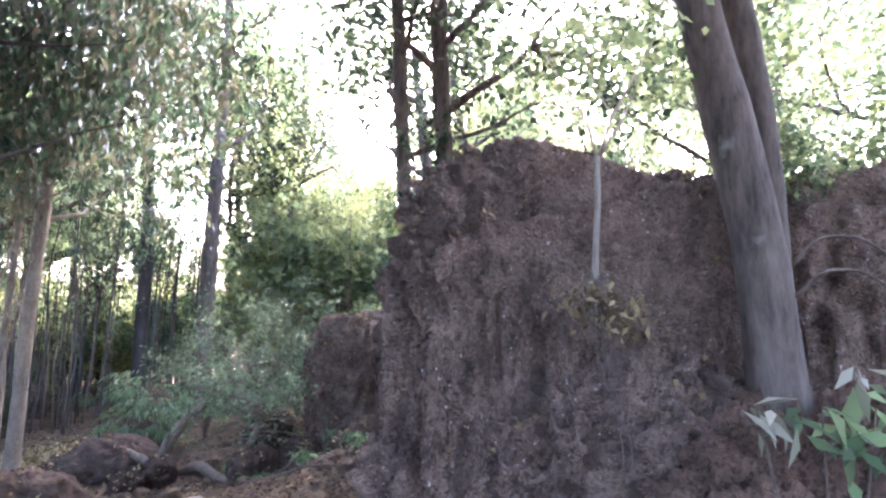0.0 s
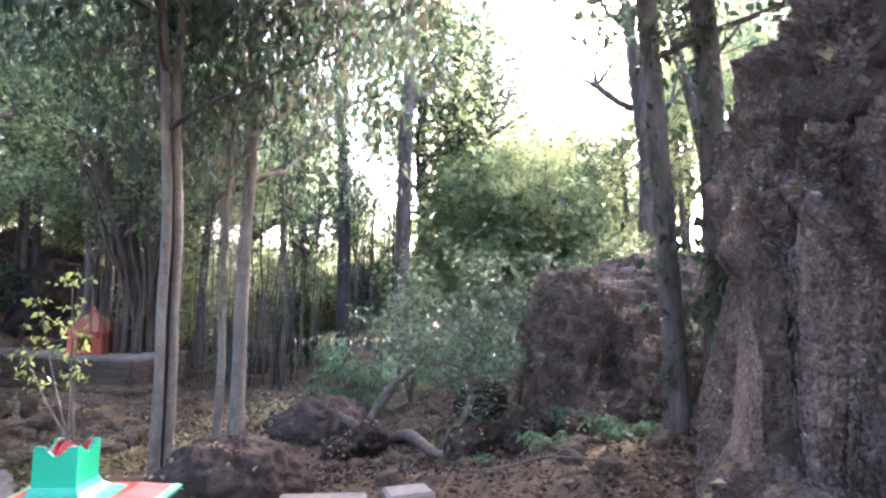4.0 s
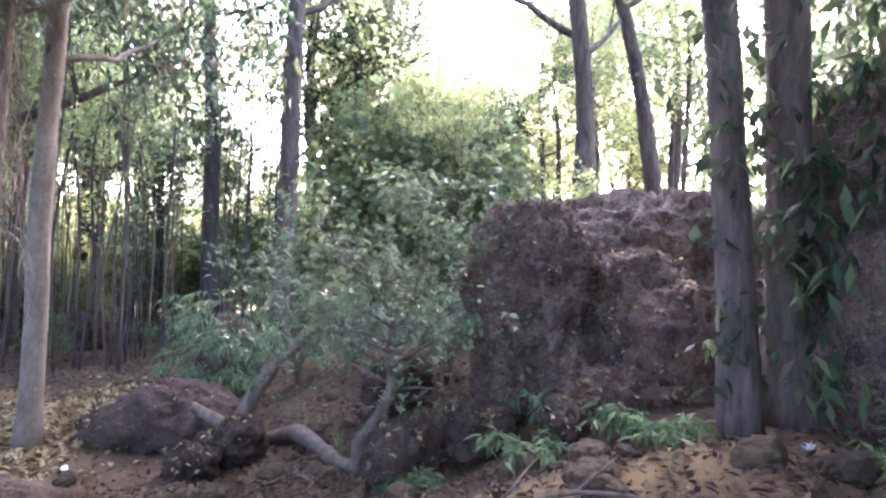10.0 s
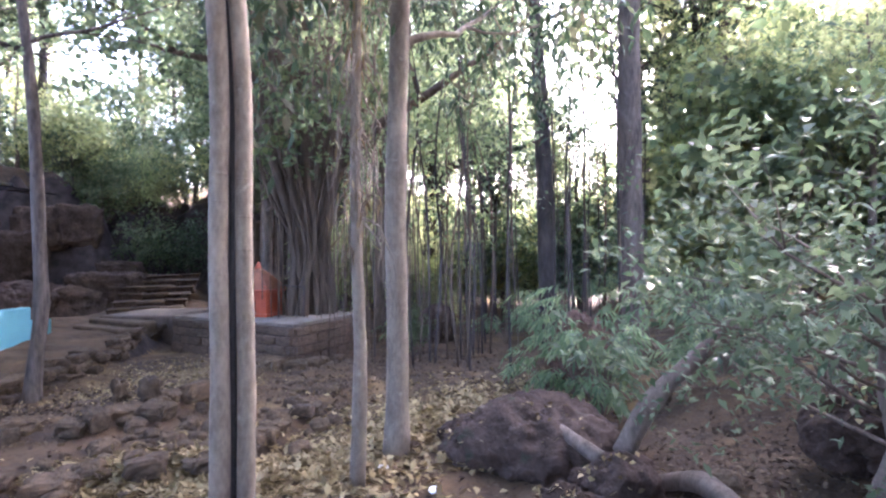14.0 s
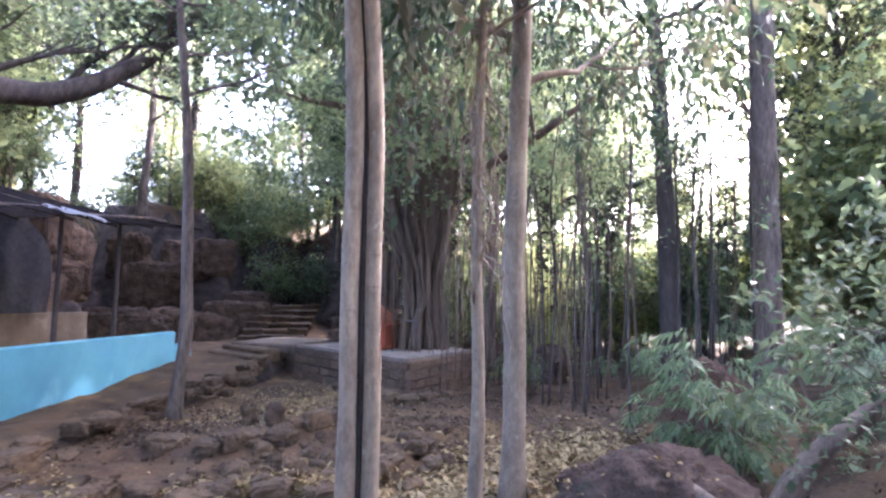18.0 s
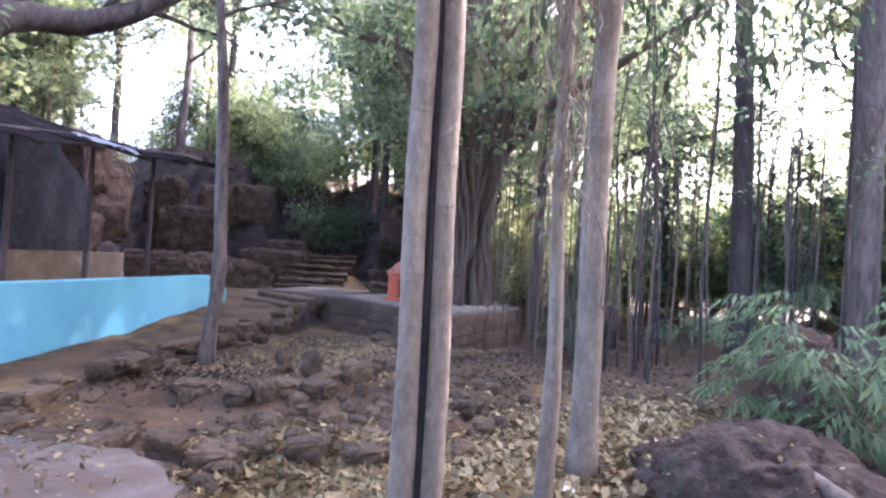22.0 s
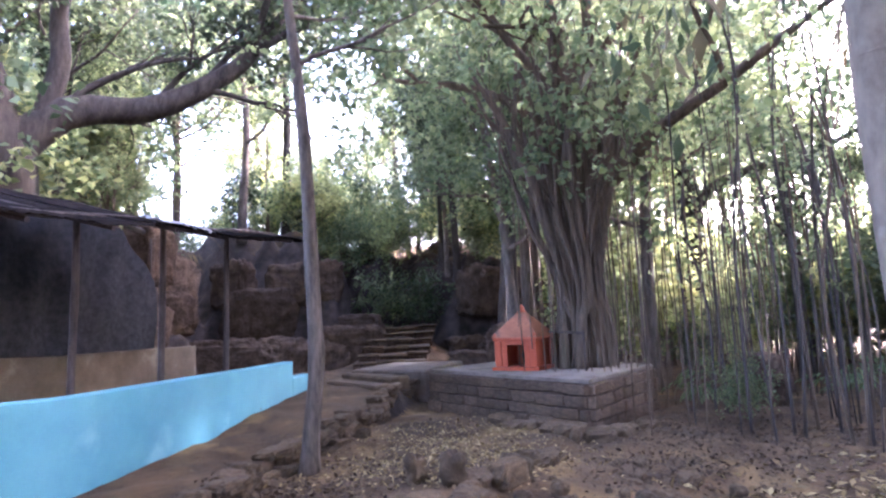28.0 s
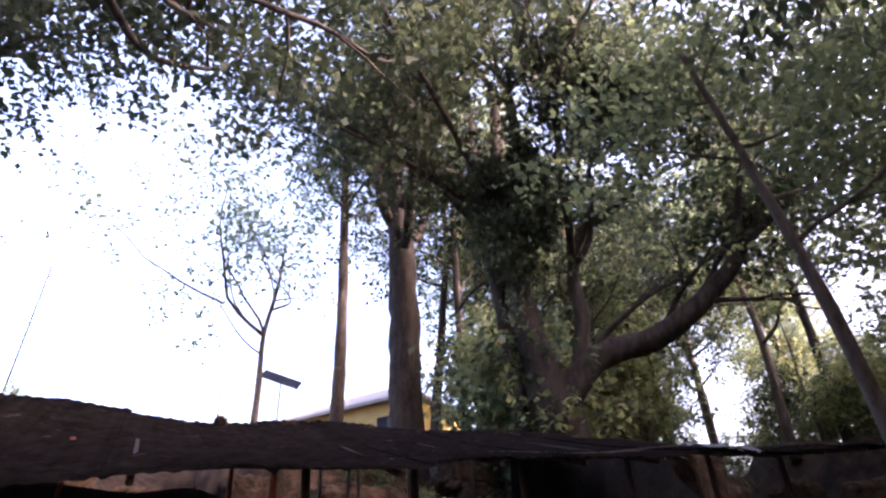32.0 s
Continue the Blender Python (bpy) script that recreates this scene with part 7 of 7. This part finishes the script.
for k, (x, y, sc) in enumerate(((-10.5, 13.9, 0.22), (-12.6, 17.6, 0.35), (-14.4, 18.8, 0.4), (-23.2, 14.6, 0.5), (-24.0, 15.6, 0.6), (-22.6, 16.0, 0.5), (-24.6, 14.0, 0.6))):
    copy_thing(SHR[(1, 0, 3)[k % 3]], pose(x, y, gz(x, y) - 0.08, 0, 0, 37 * k) @ Matrix.Scale(sc, 4))
for k, (x, y) in enumerate(((5.6, 8.2), (8.4, 7.4))):
    copy_thing(SHR[(1, 3)[k % 2]], pose(x, y, max(gz(x, y), 0.8), 0, 0, 37 * k) @ Matrix.Scale(0.7, 4))
for k in range(16):
    x, y, _ = shed(3.5 + 0.65 * k, fr2.uniform(6.0, 7.6))
    copy_thing(SHR[(3, 1, 2)[k % 3]], pose(x, y, gz(x, y) - 0.08, 0, 0, 37 * k) @ Matrix.Scale(fr2.uniform(0.14, 0.27), 4))
# leafy trees shading the landing and the shelter's far end
for k, (x, y, sc) in enumerate(((-20.6, 18.4, 0.85), (-16.4, 17.6, 0.75), (-22.4, 17.4, 0.8), (-18.4, 20.5, 0.95))):
    copy_thing(VAR[(1, 0)[k % 2]], pose(x, y, gz(x, y) - 0.1, 0, 0, 55 * k) @ Matrix.Scale(sc, 4))
# trees added behind the walker, mostly out of view, to block sky light
SHADE = tree("shade_tree", "broad dark tree with a dense spreading crown, added to block sky light", (3.6, -2.6, gz(3.6, -2.6) - 0.1), [(0, 0, 0, 0.6), (0, 0, 2, 0.45), (-0.2, 0.1, 6, 0.36), (-0.3, 0.2, 9, 0.22), (-0.3, 0.2, 12, 0.08)], dict(z0=5.5, z1=11.5, reach=7.5, limbs=13, leaves=36000, size=0.18, spread=0.75, kids=4, clump=14), M_DARK_BARK, L_DARK, group="shade trees", seed=95)
for k, (x, y, sc) in enumerate(((-1.0, -5.0, 0.9), (10.5, -1.5, 1.0), (0.5, -12, 1.2), (6, -9, 1.2), (14, -6, 1.3), (-6.8, 0.2, 1.05))):
    copy_thing(SHADE, pose(x, y, gz(x, y) - 0.1, 0, 0, 77 * k + 40) @ Matrix.Scale(sc, 4))
# low trees below the bright gap
for k, (x, y, sc) in enumerate(((-3.2, 17.5, 0.42), (-4.5, 22, 0.55), (-2.3, 24, 0.5), (-5.5, 30, 0.7), (-3.0, 33, 0.7), (-7, 38, 0.8), (-4.2, 19, 0.4), (-6.2, 24, 0.6), (-7.6, 26.5, 0.68), (-1.4, 28, 0.62), (-4.2, 26.5, 0.58), (-8.2, 31, 0.75), (-0.4, 22, 0.5), (-5.2, 35, 0.85), (-6.6, 20.5, 0.5), (0.8, 26, 0.55), (1.6, 31, 0.7))):
    copy_thing(VAR[(2, 2, 2, 0, 2, 2, 2)[k % 7]], pose(x, y, gz(x, y) - 0.1, 0, 0, 50 * k) @ Matrix.Scale(sc, 4))

# darker shrubs closing the view under the far trees
for k in range(26):
    az, d = radians(12 + 42 * (k + fr2.random()) / 26), fr2.uniform(22.5, 25)
    x, y = -4 - d * math.sin(az), 6 + d * math.cos(az)
    copy_thing(SHR[(1, 3)[k % 2]], pose(x, y, gz(x, y) - 0.15, 0, 0, 79 * k) @ Matrix.Scale(fr2.uniform(0.5, 0.75), 4))

# light young trees on the ridge
for k, (x, y, sc) in enumerate(((2.2, 18.0, 0.42), (4.6, 19.0, 0.5), (3.0, 22.0, 0.55), (0.4, 20.0, 0.42), (6.4, 21.0, 0.6), (5.0, 16.0, 0.45), (8.0, 17.5, 0.6))):
    copy_thing(VAR[(2, 0)[k % 3 == 2]], pose(x, y, gz(x, y) - 0.1, 0, 0, 64 * k) @ Matrix.Scale(sc, 4))

# lacy trees under and beside the bright gap
for k, (az, d, sc, q) in enumerate(((-3, 17, 0.46, 0), (2, 20, 0.52, 1), (6, 17.5, 0.44, 3), (10, 21, 0.56, 1), (4, 24, 0.62, 0), (9, 26, 0.7, 3), (16, 19, 0.85, 1), (15, 26, 0.9, 0), (-8, 19, 0.6, 2), (-15, 21, 0.8, 2), (-6, 25, 0.8, 2))):
    x, y = -1.8 - d * math.sin(radians(az)), 3.5 + d * math.cos(radians(az))
    copy_thing(VAR[q], pose(x, y, gz(x, y) - 0.1, 0, 0, 71 * k) @ Matrix.Scale(sc, 4))

# growth behind the thicket: low shrubs, and lacy trees over them
for k in range(34):
    az, d = radians(6 + 43 * (k + fr2.random()) / 34), fr2.uniform(14.5, 23)
    x, y = -4 - d * math.sin(az), 6 + d * math.cos(az)
    copy_thing(SHR[(0, 1, 2, 0, 3)[k % 5]], pose(x, y, gz(x, y) - 0.08, 0, 0, 97 * k) @ Matrix.Scale(fr2.uniform(0.5, 0.9), 4))
for k, (az, d, sc, q) in enumerate(((22, 16, 0.44, 1), (25, 17, 0.44, 3), (29.5, 21, 0.85, 0), (26, 26, 0.55, 1), (20, 22, 0.42, 0), (31, 16.5, 0.65, 1), (34, 24, 0.9, 3), (40, 20, 0.75, 0), (44, 23, 0.95, 3), (47, 18, 0.7, 1), (51, 21, 0.9, 0), (38, 28, 1.1, 0), (22, 28, 0.55, 2), (18, 26, 0.5, 2), (31, 31, 1.0, 3), (55, 19, 0.8, 3))):
    x, y = -4 - d * math.sin(radians(az)), 6 + d * math.cos(radians(az))
    copy_thing(VAR[q], pose(x, y, gz(x, y) - 0.1, 0, 0, 53 * k) @ Matrix.Scale(sc, 4))

# ---- masonry of the platform, block by block ----
BLK = [mesh("block", *box(1, 1, 1, 0.09, (0, 0, -0.5), 0.07, k)) for k in range(5)]
for me in BLK:
    me.materials.append(M_BLOCK)
br = random.Random(5)
for (x0, y0), (x1, y1) in ((PL[0], PL[1]), (PL[1], PL[2]), (PL[3], PL[0])):
    L, yaw = math.hypot(x1 - x0, y1 - y0), math.degrees(math.atan2(y1 - y0, x1 - x0))
    zc = PB + 0.02
    for row in range(4):
        h = (0.2, 0.17, 0.19, 0.155)[row]
        q = -br.uniform(0, 0.2)
        while q < L - 0.05:
            w = br.uniform(0.24, 0.62)
            a, b = max(q, 0), min(q + w, L)
            if b - a > 0.06:
                t = (a + b) / 2 / L
                ob = new("block", BLK[br.randrange(5)])
                ob.parent = plinth
                ob.matrix_basis = pose(x0 + (x1 - x0) * t, y0 + (y1 - y0) * t, zc + h / 2, br.uniform(-3, 3), br.uniform(-2, 2), yaw + br.uniform(-3, 3)) @ Matrix.Diagonal((b - a - 0.016, 0.17 + br.uniform(-0.02, 0.03), h - 0.014, 1))
            q += w
        zc += h + 0.004
